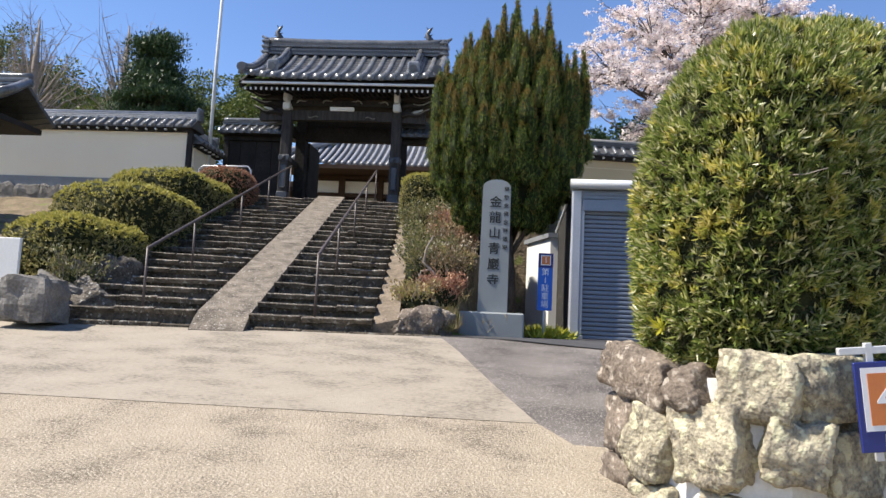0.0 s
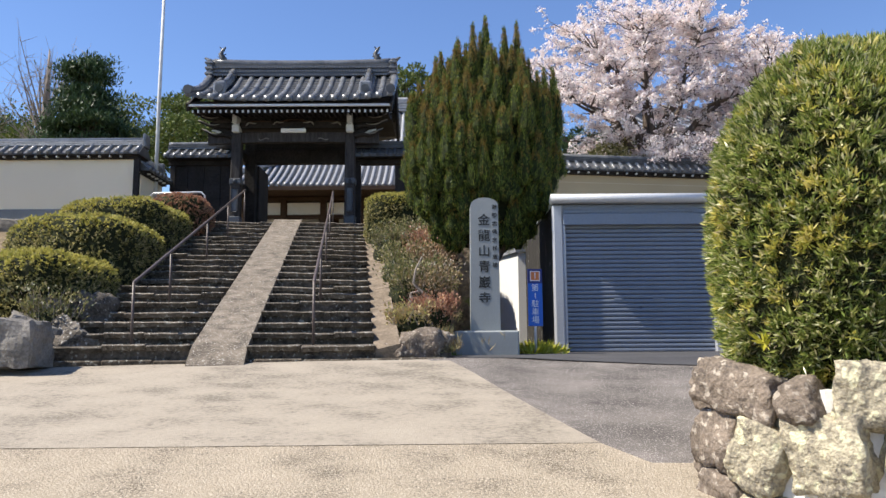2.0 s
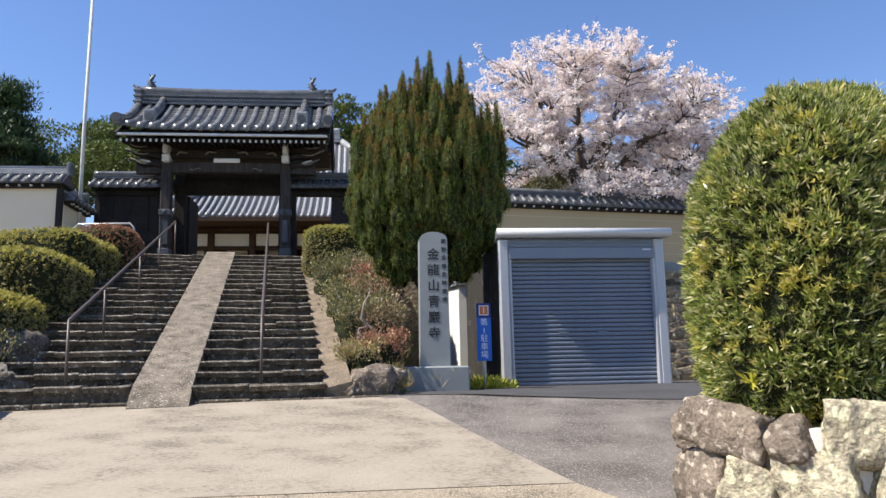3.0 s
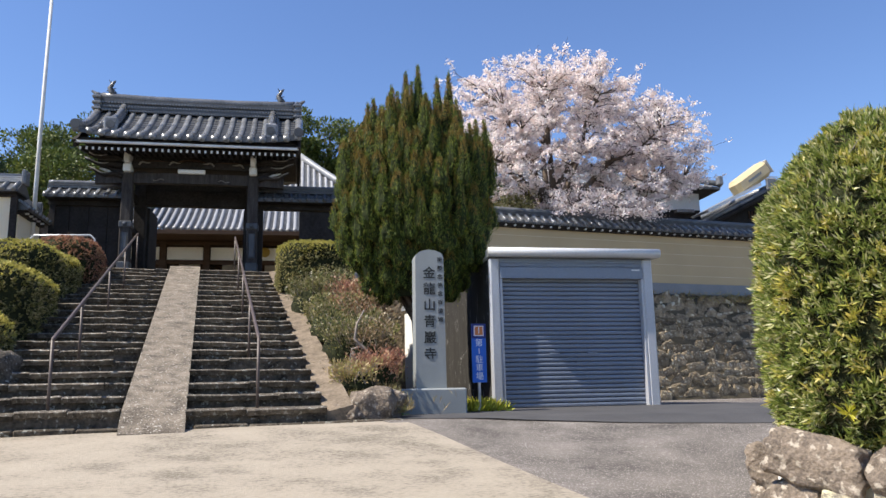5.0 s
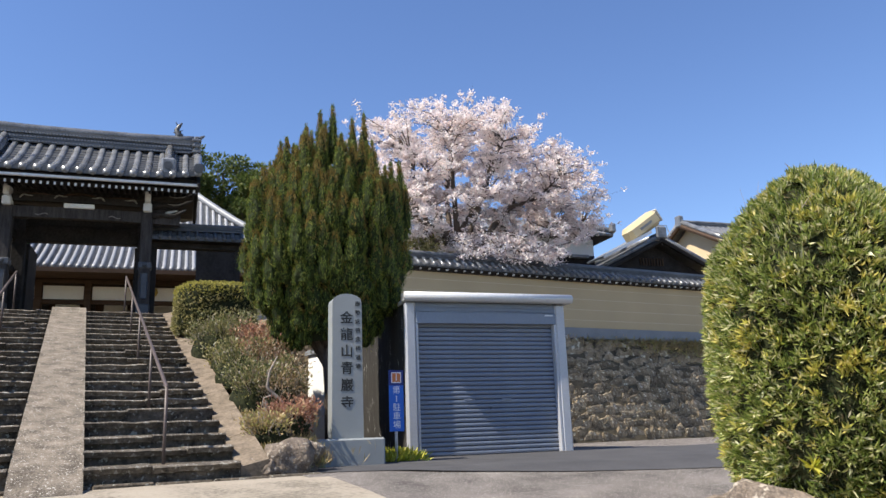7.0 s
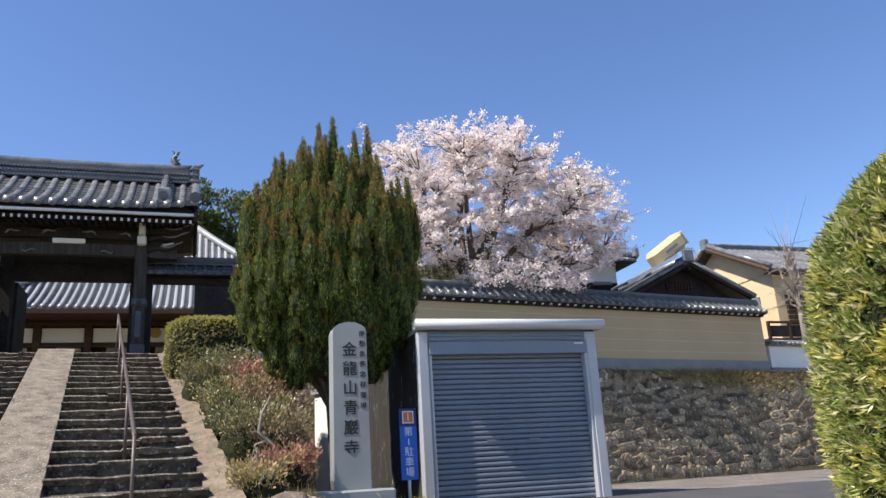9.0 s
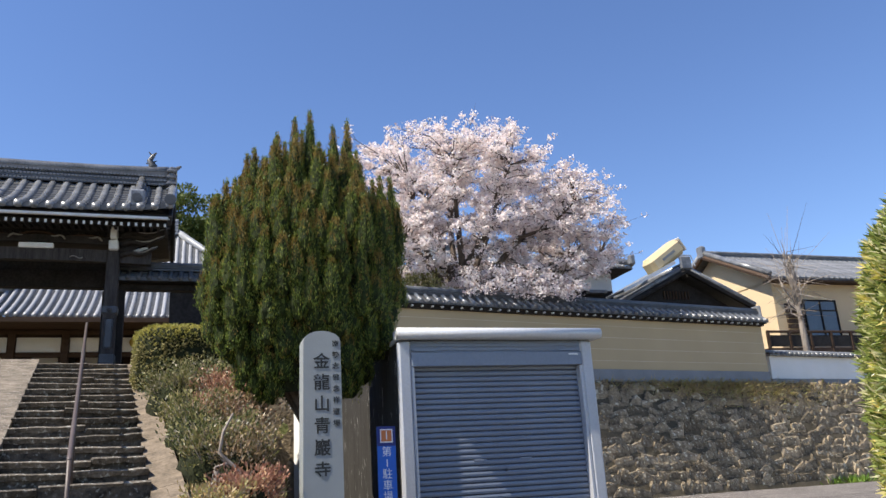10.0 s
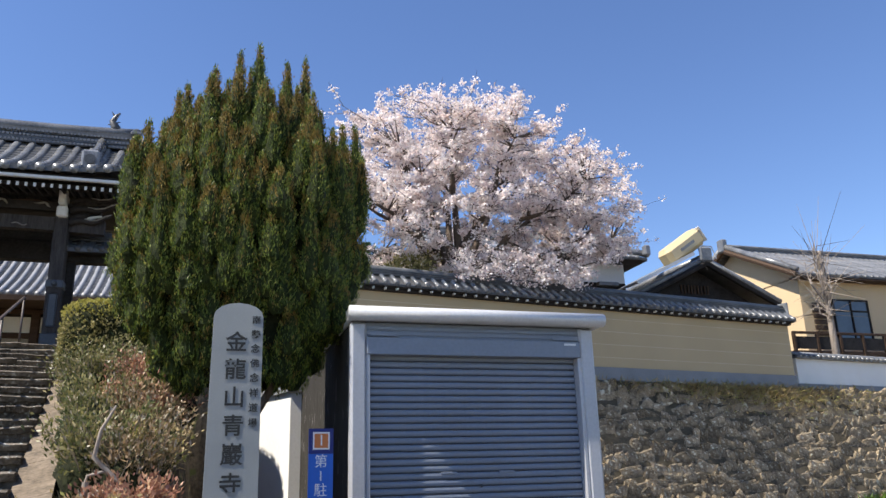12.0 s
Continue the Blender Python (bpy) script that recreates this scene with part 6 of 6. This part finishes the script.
house_window(ch, -6.35, -4.75, 2.2, 3.75, -3.5)
house_window(ch, 1.2, 3.0, 1.95, 3.75, -3.5)
for k in range(7):
    part("shutter_slat", boxm(-7.35, -6.45, -3.57, -3.52, 2.15 + 0.22 * k, 2.32 + 0.22 * k, 0.005), M_BROWN, ch, "louvred shutter board")
bal = part("balcony", boxm(-9.4, 7.0, -4.6, -3.5, 1.45, 1.6, 0.01), M_BROWN, ch, "dark timber balcony")
part("top_rail", boxm(-9.4, 7.0, -4.62, -4.54, 2.2, 2.29, 0.01), M_BROWN, bal)
part("low_board", boxm(-9.4, 7.0, -4.6, -4.56, 1.66, 2.10), M_WOODB, bal, "dark balcony boarding")
for k in range(17):
    part("baluster", boxm(-9.4 + k * 1.02, -9.3 + k * 1.02, -4.63, -4.53, 1.4, 2.25), M_BROWN, bal)
for k in range(4):
    part("balcony_post", boxm(-9.35 + k * 3.2, -9.2 + k * 3.2, -4.5, -4.35, -0.2, 1.46), M_BROWN, bal)
for sx, sy in ((-8.3, -1), (-8.3, 1)):
    part("bargeboard", tubem([(sx, sy * 4.02, 4.58), (sx, 0, 6.64)], 0.11, 6), M_BROWN, ch, "brown gable bargeboard")
    part("verge_tiles", tubem([(sx + 0.05, sy * 4.05, 4.78), (sx + 0.05, 0, 6.86)], 0.12, 8), M_TILE, ch, "thick verge tiles", True)
part("ridge_end", boxm(-8.45, -8.15, -0.2, 0.2, 6.55, 7.15, 0.06), M_TILE, ch, "ornamental ridge-end tile")
part("eave_soffit", boxm(-8.2, 8.2, -4.0, -3.5, 4.5, 4.56), M_BROWN, ch, "brown boarded eave soffit")

# low white wall with tile cap in front of the cream house
lw = thing("wall_low_white", "low white plastered wall with a small tile cap", "wall", pose(17.5, 25.35, 0, 0, 0, 9.0), "", "structure")
part("plaster", boxm(0, 16, 0, 0.25, 4.9, 5.68, 0.01), M_WHITE, lw, "white plaster face")
part("plinth", boxm(-0.02, 16.02, -0.03, 0.28, 4.6, 4.9, 0.01), M_GREYPL, lw, "dark grey plinth")
part("cap_base", boxm(-0.1, 16.1, -0.14, 0.39, 5.68, 5.74, 0.01), M_TILE, lw)
me = roll_mesh(0.26, 0.05)
me.materials.append(M_TILE)
for k in range(70):
    o = part_mesh("roll_tile", me, None, lw)
    o.matrix_local = pose(0.05 + k * 0.23, -0.16, 5.75, 18, 0, 0)
part("cap_ridge", tubem([(-0.1, 0.12, 5.86), (16.1, 0.12, 5.86)], 0.06, 8), M_TILE, lw, "", True)


def tank_house():
    h = thing("dark_gabled_house", "dark boarded house gable with grey tiles and solar heater", "house", pose(15.65, 27.2, 4.72))
    part("wall", boxm(-2.4, 2.4, 0.3, 7, 0, 3.15), M_WOODB, h, "dark timber boarding")
    bm = bmesh.new()
    v = [bm.verts.new(p) for p in ((-2.7, 0.3, 3.0), (2.7, 0.3, 3.0), (0.15, 0.3, 4.28))]
    bm.faces.new(v)
    part("gable", bm, M_WOODB, h, "dark boarded gable")
    for k in range(9):
        part("vent_slat", boxm(-0.55 + 0.13 * k, -0.50 + 0.13 * k, 0.24, 0.29, 3.45, 3.75), M_BROWN, h)
    for s in (-1, 1):
        bm = bmesh.new()
        a, b = Vector((0.15 + s * 2.85, -0.25, 3.02)), Vector((0.15, -0.25, 4.42))
        d = (b - a).normalized()
        nrm = Vector((-d.z * s, 0, d.x * s)) * -1
        v = [bm.verts.new(p) for p in (a, b, b + Vector((0, 7.5, 0)), a + Vector((0, 7.5, 0)))]
        w = [bm.verts.new(p.co + Vector((0, 0, 0.11))) for p in v]
        bm.faces.new(v)
        bm.faces.new(w[::-1])
        for k in range(4):
            bm.faces.new((v[k], v[(k + 1) % 4], w[(k + 1) % 4], w[k]))
        part("roof_slope", bm, M_TILE2, h, "grey tiled slope")
        L = (b - a).length
        me = roll_mesh(L, 0.06)
        me.materials.append(M_TILE)
        ang = math.degrees(math.atan2(b.z - a.z, abs(b.x - a.x)))
        for k in range(24):
            o = part_mesh("roll_tile", me, None, h)
            o.matrix_local = pose(a.x, -0.15 + k * 0.31, a.z + 0.12, 0, 0, 90 if s > 0 else -90) @ pose(0, 0, 0, ang, 0, 0)
        part("bargeboard", tubem([a + Vector((0, -0.05, -0.03)), b + Vector((0, -0.05, -0.03))], 0.10, 6), M_WOODB, h, "dark bargeboard")
        part("verge_tiles", tubem([a + Vector((0, 0, 0.15)), b + Vector((0, 0, 0.15))], 0.10, 8), M_TILE, h, "verge tiles", True)
    part("ridge", tubem([(0.15, -0.35, 4.62), (0.15, 7.3, 4.62)], 0.13, 8), M_TILE, h, "", True)
    part("ridge_end", boxm(-0.1, 0.4, -0.42, -0.30, 4.42, 4.95, 0.06), M_TILE, h, "ornamental ridge-end tile")
    return h


tank_house()
heater = thing("solar_water_heater", "cream solar water heater tank with a pale sloping panel", "water heater", pose(14.73, 27.0, 8.74, 0, 0, 4))
slope = Matrix.Rotation(radians(-26), 4, 'Y')
tilt = Matrix.Translation((0.34, 0.1, 0.93)) @ Matrix.Rotation(radians(-34), 4, 'Y')
part("tank", boxm(-0.88, 0.88, -0.34, 0.34, -0.32, 0.32, 0.15, tilt), M_TANK, heater, "cream enamelled tank")
part("tank_end", boxm(0.885, 0.93, -0.30, 0.30, -0.28, 0.28, 0.02, tilt), M_POST, heater, "pale tank end cap")
part("badge", boxm(-0.35, 0.35, -0.353, -0.341, -0.06, 0.04, 0.0, tilt), M_GREYPL, heater, "row of small unreadable marks")
part("panel", boxm(-1.85, 0.75, -0.25, 0.9, 0.30, 0.38, 0.01, slope), M_PANEL, heater, "pale glazed collector panel")
part("frame", boxm(-1.88, 0.78, -0.29, -0.252, 0.29, 0.40, 0.0, slope), M_POST, heater)
part("strut", tubem([(1.25, 0.0, 0.2), (0.95, 0.05, 1.15)], 0.025, 6), M_POST, heater)
part("strut", tubem([(1.55, 0.0, 0.35), (1.1, 0.05, 0.95)], 0.025, 6), M_POST, heater)
part("pipe", tubem([(1.0, -0.1, 1.0), (1.45, -0.1, 1.02), (1.6, -0.1, 0.6)], 0.02, 6), M_POST, heater)

# two-storeyed dark building behind the cherry
db = thing("white_gabled_building", "white and dark boarded building with grey tiled roof", "house", pose(10.2, 30.0, 5.4))
part("wall", boxm(-3.2, 4.3, 0, 6, -0.5, 3.7), M_WOODB, db, "dark boarded lower wall")
part("upper_wall", boxm(-3.2, 4.3, 0.02, 6, 3.7, 4.5), M_WHITE, db, "white plaster upper wall")
part("window_hood", boxm(3.1, 3.9, -0.25, 0.0, 3.55, 3.68, 0.01), M_TILE, db)
part("eave", boxm(-3.7, 4.9, -0.65, 6.4, 4.42, 4.5), M_WOODB, db)
sag_roof(db, -3.7, 4.9, -0.7, 4.52, 3.0, 6.1, 0.05, M_TILE, 0.32, 0.07, n=4, tmax=lambda x: max(0.03, min(1, (4.9 - x) / 3.0)))
stacked_ridge(db, -3.7, 2.0, 3.0, 6.05, 0.3, 0.3, M_TILE, 3)
part("hip_ridge", tubem([(4.95, -0.72, 4.66), (3.5, 1.1, 5.5), (1.95, 3.0, 6.35)], 0.12, 8), M_TILE, db, "", True)
part("ridge_end", boxm(4.75, 5.0, -0.85, -0.6, 4.6, 5.0, 0.05), M_TILE, db, "ornamental corner tile")
part("lower_roof", boxm(4.4, 6.6, -0.4, 4.5, 2.9, 3.0, 0.0, Matrix.Rotation(radians(6), 4, 'Y')), M_TILEHALL, db, "lower tiled lean-to roof")

# small leafless tree before the cream house
leaf_tree("bare_tree", "small leafless garden tree with hanging dry leaves", 20.9, 27.2, 4.9, 5.6, 0.55, 1.7, None, 0, 411, bare=True, group="bare trees", boughs=15)

# tiled roof corner at the far left of the forecourt
rc = thing("roofed_notice_shelter", "dark tiled roof corner of a small shelter", "shelter", pose(-13.1, 17.2, 2.05))
sag_roof(rc, -2.2, 1.55, -0.9, 4.15, 0.3, 4.95, 0.03, M_TILE, 0.27, 0.065, n=4, flare=0.10)
sag_roof(rc, -2.2, 1.55, 1.5, 4.15, 0.3, 4.95, 0.03, M_TILE, 0.27, 0.065, n=4, flare=0.10)
part("beam", boxm(-2.0, 1.35, -0.7, 1.3, 3.92, 4.06, 0.01), M_WOODB, rc, "dark eave timbers")
stacked_ridge(rc, -2.2, 1.6, 0.3, 4.92, 0.18, 0.24, M_TILE, 3)
for x in (-1.8, 0.8):
    part("post", boxm(x - 0.08, x + 0.08, 0.22, 0.38, -0.2, 3.95, 0.01), M_WOODB, rc)
part("verge_roll", tubem([(1.56, 0.3, 5.02), (1.58, -0.3, 4.66), (1.62, -0.92, 4.36)], [0.10, 0.10, 0.11], 8), M_TILE, rc, "thick verge tiles", True)
fs = thing("white_board", "white painted board standing at the forecourt edge", "board", pose(-7.75, 11.2, 1.42))
part("panel", boxm(-0.75, 0.72, 0, 0.06, 0.25, 1.18, 0.01), M_WHITE, fs)
part("foot", boxm(-0.8, 0.76, -0.02, 0.08, -0.1, 0.25, 0.01), M_GREYPL, fs)

# white plastered wall between the bank and the garage
wb = thing("white_block_wall", "white plastered wall with a grey coping behind the pillar", "wall", pose(0.72, 20.9, 1.3))
bm = bmesh.new()
prism(bm, [(0.0, 0.0), (0.55, -1.65), (0.74, -1.65), (0.74, 0.0)], 0.0, 2.60)
part("plaster", bm, M_WHITE, wb)
bm = bmesh.new()
prism(bm, [(-0.08, 0.05), (0.49, -1.70), (0.73, -1.70), (0.18, 0.05)], 2.605, 2.72)
part("coping", bm, M_GREYPL, wb, "grey coping")

# stones
gb = part_mesh("granite_block", rock_mesh("granite_block", 0.72, 0.6, 0.62, 4, 0.16, 7, 0.10), M_GREYROCK)
gb.location = (-6.25, 10.45, 1.66)
tagged(gb, "rough grey granite block at the stair foot", "stone")
for k, (x, y, z, w, d, hh, lab) in enumerate(((-0.95, 11.85, 1.58, 0.58, 0.5, 0.46, "weathered brown rock at the foot of the bank"), (-1.42, 11.8, 1.52, 0.3, 0.3, 0.25, "small tan stone at the kerb end"), (-0.72, 12.1, 1.6, 0.45, 0.5, 0.45, "grey rock beside the bank"), (-0.92, 13.9, 2.34, 0.5, 0.4, 0.36, "tan rock in the dry bank"), (-0.82, 14.6, 2.58, 0.6, 0.5, 0.45, "tan rock in the dry bank"), (-0.95, 13.4, 2.16, 0.42, 0.4, 0.36, "tan rock in the dry bank"), (-0.90, 12.9, 1.98, 0.4, 0.35, 0.32, "tan rock in the dry bank"),
                                             (-1.25, 11.65, 1.5, 0.28, 0.25, 0.2, "small loose stone at the kerb end"), (-6.15, 11.7, 1.65, 0.8, 0.6, 0.6, "dark mossy rock beside the steps"), (-6.6, 11.5, 1.6, 0.6, 0.5, 0.5, "dark mossy rock beside the steps"), (-6.3, 12.6, 2.1, 0.7, 0.7, 0.7, "dark mossy rock beside the steps"))):
    o = part_mesh("rock", rock_mesh("rock", w * 0.95, d * 0.95, hh * 0.95, 20 + k, 0.34, 7, 0.4), M_RUBBLE2 if k < 8 else M_STEP, None, "", True)
    o.location, o.rotation_euler = (x, y, z), (0.1 * k, 0.05 * k, 0.7 * k)
    tagged(o, lab, "rock", "loose rocks")

# rubble slope along the open end of the steps
rng = np.random.default_rng(61)
for k in range(13):
    yy = 0.25 + k * 0.62
    o = part_mesh("side_rock", rock_mesh("side_rock", rng.uniform(0.45, 0.8), rng.uniform(0.5, 0.8), rng.uniform(0.35, 0.6), 130 + k, 0.32, 4, 0.3), M_GREYROCK, stairs)
    o.matrix_local = pose(-2.80 + rng.uniform(-0.12, 0.12), yy, yy / RUN * RISE + 0.08, 18, rng.normal(0, 14), rng.uniform(0, 180))

# metal tube guard behind the bushes
tg = thing("tube_guard", "low bent steel tube guard behind the bushes", "guard rail", pose(-7.8, 20.9, 4.7))
part("tube", tubem([(-0.75, 0, 0), (-0.75, 0, 1.0), (-0.65, 0, 1.1), (0.65, 0, 1.12), (0.75, 0, 1.02), (0.75, 0, 0)], 0.025, 8), M_POST, tg, "", True)


# ---- pieces of the setting ----
# tread stones of the stairs: single worn slabs
def slab_mesh(seed, w):
    bm = bmesh.new()
    nx = 8
    o = Vector((seed * 2.3, seed, 0))
    top, bot = [], []
    for j, y in enumerate((-0.02, 0.03, 0.30, 0.60)):
        rt, rb = [], []
        for i in range(nx + 1):
            x = w * (i / nx - 0.5)
            p = Vector((x, y + (0.022 * noise.noise(Vector((x * 4, seed, 0))) if j < 2 else 0), 0))
            zz = 0.015 * noise.noise(Vector((x * 3.5, y * 4, seed))) - (0.022 if j == 0 else 0)
            rt.append(bm.verts.new((p.x, p.y, zz)))
            rb.append(bm.verts.new((p.x, p.y + (0.05 if j == 0 else 0), -0.085 - 0.03 * noise.noise(Vector((x * 5, seed, 4))))))
        top.append(rt)
        bot.append(rb)
    for j in range(3):
        for i in range(nx):
            bm.faces.new((top[j][i], top[j][i + 1], top[j + 1][i + 1], top[j + 1][i]))
    for i in range(nx):
        bm.faces.new((bot[0][i], bot[0][i + 1], top[0][i + 1], top[0][i]))
    for j in range(3):
        bm.faces.new((bot[j][0], top[j][0], top[j + 1][0], bot[j + 1][0]))
        bm.faces.new((top[j][nx], bot[j][nx], bot[j + 1][nx], top[j + 1][nx]))
    me = bpy.data.meshes.new("step_stone")
    bm.to_mesh(me)
    bm.free()
    me.materials.append(M_STEP)
    return me


SLABS = [slab_mesh(k + 1, 1.0) for k in range(9)]
rng = np.random.default_rng(31)
for i in range(N_STEP):
    for a, b in ((-2.75, -0.38), (0.38, 2.19)):
        x = a
        while x < b - 0.05:
            w = min(rng.uniform(0.55, 1.25), b - x)
            if b - x - w < 0.3:
                w = b - x
            o = part_mesh("step_stone", SLABS[rng.integers(9)], None, stairs)
            o.matrix_local = Matrix.Translation((x + w / 2, i * RUN + rng.normal(0, 0.022), (i + 1) * RISE + rng.normal(0, 0.013))) @ Matrix.Rotation(rng.normal(0, 0.016), 4, 'Y') @ Matrix.Rotation(rng.normal(0, 0.02), 4, 'Z') @ Matrix.Diagonal((w - 0.012, 1, 1, 1))
            x += w

# battered retaining wall: fitted stones
STONES = []
for k in range(14):
    me = rock_mesh("wall_stone", 1.2, 0.8, 1.2, 40 + k, 0.34, 3, 0.16)
    me.materials.append(M_STONED)
    STONES.append(me)
rng = np.random.default_rng(17)
L = (RW_B - RW_A).length
z = 1.42
count = 0
rest_v, rest_f = [], []
ang = math.atan2(rwd.y, rwd.x)
while z < 4.40:
    hgt = rng.uniform(0.20, 0.34)
    s = rng.uniform(0, 0.3)
    while s < L:
        w = rng.uniform(0.18, 0.62)
        zz = z + hgt / 2 + rng.normal(0, 0.06)
        p = RW_A + rwd * (s + w / 2) - rwn * (BATTER * (zz - 1.3) / 3.40 + 0.05) + Vector((0, 0, zz))
        m = Matrix.Translation(p) @ Matrix.Rotation(ang, 4, 'Z') @ Matrix.Rotation(rng.normal(0, 0.35), 4, 'Y') @ Matrix.Diagonal((w * 0.92, 0.13 + 0.09 * rng.random(), hgt * rng.uniform(0.8, 1.2), 1))
        me = STONES[rng.integers(14)]
        near = 5.6 < p.x < 18.5 and count < 300
        if p.x > 4.0:
            if near:
                o = part_mesh("wall_stone", me, None, rw)
                o.matrix_local = m
                count += 1
            else:
                k0 = len(rest_v)
                rest_v += [tuple(m @ v.co) for v in me.vertices]
                rest_f += [tuple(k0 + i for i in f.vertices) for f in me.polygons]
        s += w
    z += hgt * 0.93
me = bpy.data.meshes.new("wall_stone_rest")
me.from_pydata(rest_v, [], rest_f)
tagged(part_mesh("wall_stone_rest", me, M_STONED, rw), "", "", "", "stuff")
# weeds hanging from the top of the retaining wall
rng = np.random.default_rng(44)
n = 4200
u = np.concatenate([rng.normal(16.5, 2.2, n - 900), rng.uniform(8, 30, 900)])
fz = 4.72 - np.abs(rng.normal(0, 0.22, n)) * np.clip((u - 9) / 5, 0.2, 1.6)
P = np.stack([RW_A.x + rwd.x * u - rwn.x * (BATTER * (fz - 1.3) / 3.40 - 0.08), RW_A.y + rwd.y * u - rwn.y * (BATTER * (fz - 1.3) / 3.40 - 0.08), fz], 1)
tagged(part_mesh("hanging_weeds", blades("hanging_weeds", P, np.tile([-0.3, -0.8, 0.25], (n, 1)), 0.20, 0.018, rng, 0.6), L_DRY), "dry brown weeds hanging over the stone wall", "weeds", "", "stuff")

# stones below the left temple wall
lr = thing("wall_left_base", "rough grey rubble base below the left temple wall", "wall", None, "", "structure")
part("backing", boxm(-26, -9.2, 21.62, 22.0, 3.8, 5.2), M_DIRTJ, lr)
rng = np.random.default_rng(23)
GS = []
for k in range(8):
    me = rock_mesh("base_stone", 1.25, 0.8, 1.25, 70 + k, 0.2, 2)
    me.materials.append(M_GREYROCK)
    GS.append(me)
z = 4.0
while z < 5.15:
    x = -17.0
    while x < -9.3:
        w = rng.uniform(0.3, 0.55)
        o = part_mesh("base_stone", GS[rng.integers(8)], None, lr)
        o.matrix_local = Matrix.Translation((x + w / 2, 21.6, z + 0.15)) @ Matrix.Rotation(rng.normal(0, 0.3), 4, 'Y') @ Matrix.Diagonal((w * 0.95, 0.3, 0.32, 1))
        x += w
    z += 0.29

# corner wall under the hedge: large lichened stones in white mortar
cw = thing("wall_corner", "low wall of big lichened stones set in white mortar", "wall", None, "", "structure")
CORNER = [(1.80, 6.35), (1.42, 5.95), (1.30, 5.66), (1.36, 5.30), (1.62, 4.80), (1.98, 4.62), (2.40, 4.85), (3.2, 5.45), (4.6, 6.5), (5.4, 7.4), (4.6, 8.2), (2.6, 7.2)]
bm = bmesh.new()
lo = [bm.verts.new((x + 0.07 * (3 - x) * 0.3, y + 0.05, HP(y) - 0.2)) for x, y in [(a - 0.06 if a < 1.9 else a, b - (0.05 if b < 5.6 and a > 1.3 else 0.0)) for a, b in CORNER]]
hi = [bm.verts.new((v.co.x + 0.05, v.co.y + 0.05, 1.30)) for v in lo]
bm.faces.new(hi)
for i in range(len(lo)):
    j = (i + 1) % len(lo)
    bm.faces.new((lo[i], lo[j], hi[j], hi[i]))
bmesh.ops.recalc_face_normals(bm, faces=bm.faces[:])
part("mortar", bm, M_MORTAR, cw, "rough white mortar")
# (x, y, z, width, height, turn about z, lean, lichen)
CST = ((1.34, 5.36, 1.28, 0.66, 0.34, -58, 14, 0), (1.56, 4.96, 1.22, 0.26, 0.28, -55, -18, 0), (1.87, 4.74, 1.27, 0.46, 0.38, -27, 6, 1), (2.26, 4.81, 1.28, 0.62, 0.38, 29, -4, 1),
       (1.30, 5.50, 0.94, 0.36, 0.44, -67, 10, 0), (1.40, 5.20, 0.88, 0.38, 0.46, -55, 14, 1), (1.67, 4.86, 0.92, 0.50, 0.52, -52, -6, 1), (2.04, 4.68, 0.94, 0.38, 0.38, -8, 8, 1), (2.38, 4.89, 0.88, 0.52, 0.40, 29, -10, 1),
       (1.28, 5.52, 0.62, 0.40, 0.26, -67, 8, 0), (1.44, 5.16, 0.53, 0.36, 0.22, -55, 0, 1), (1.86, 4.78, 0.53, 0.60, 0.26, -30, 5, 1), (2.42, 4.94, 0.54, 0.56, 0.28, 29, 0, 1), (2.85, 5.24, 0.9, 0.48, 0.44, 35, 0, 0), (1.33, 5.80, 0.88, 0.34, 0.36, -80, 0, 0),
       (1.46, 6.02, 1.20, 0.5, 0.34, 222, 0, 0), (1.46, 6.05, 0.85, 0.5, 0.42, 222, 0, 0), (1.88, 6.42, 1.1, 0.6, 0.5, 222, 0, 0), (2.78, 5.18, 1.27, 0.46, 0.38, 36, 0, 0), (3.4, 5.64, 1.1, 0.6, 0.6, 36, 0, 0), (4.1, 6.17, 1.1, 0.6, 0.6, 36, 0, 0), (2.9, 5.24, 0.5, 0.6, 0.35, 35, 0, 0))
for k, (x, y, z, w, hh, turn, lean, lich) in enumerate(CST):
    me = rock_mesh("corner_stone", w * 0.89, 0.25, hh * 0.92, 90 + k, 0.24, 9, 0.34)
    o = part_mesh("corner_stone", me, M_RUBBLE if lich else M_RUBBLE2, cw, "", True)
    o.matrix_local = Matrix.Translation((x, y, z)) @ Matrix.Rotation(radians(turn), 4, 'Z') @ Matrix.Rotation(radians(lean), 4, 'Y')
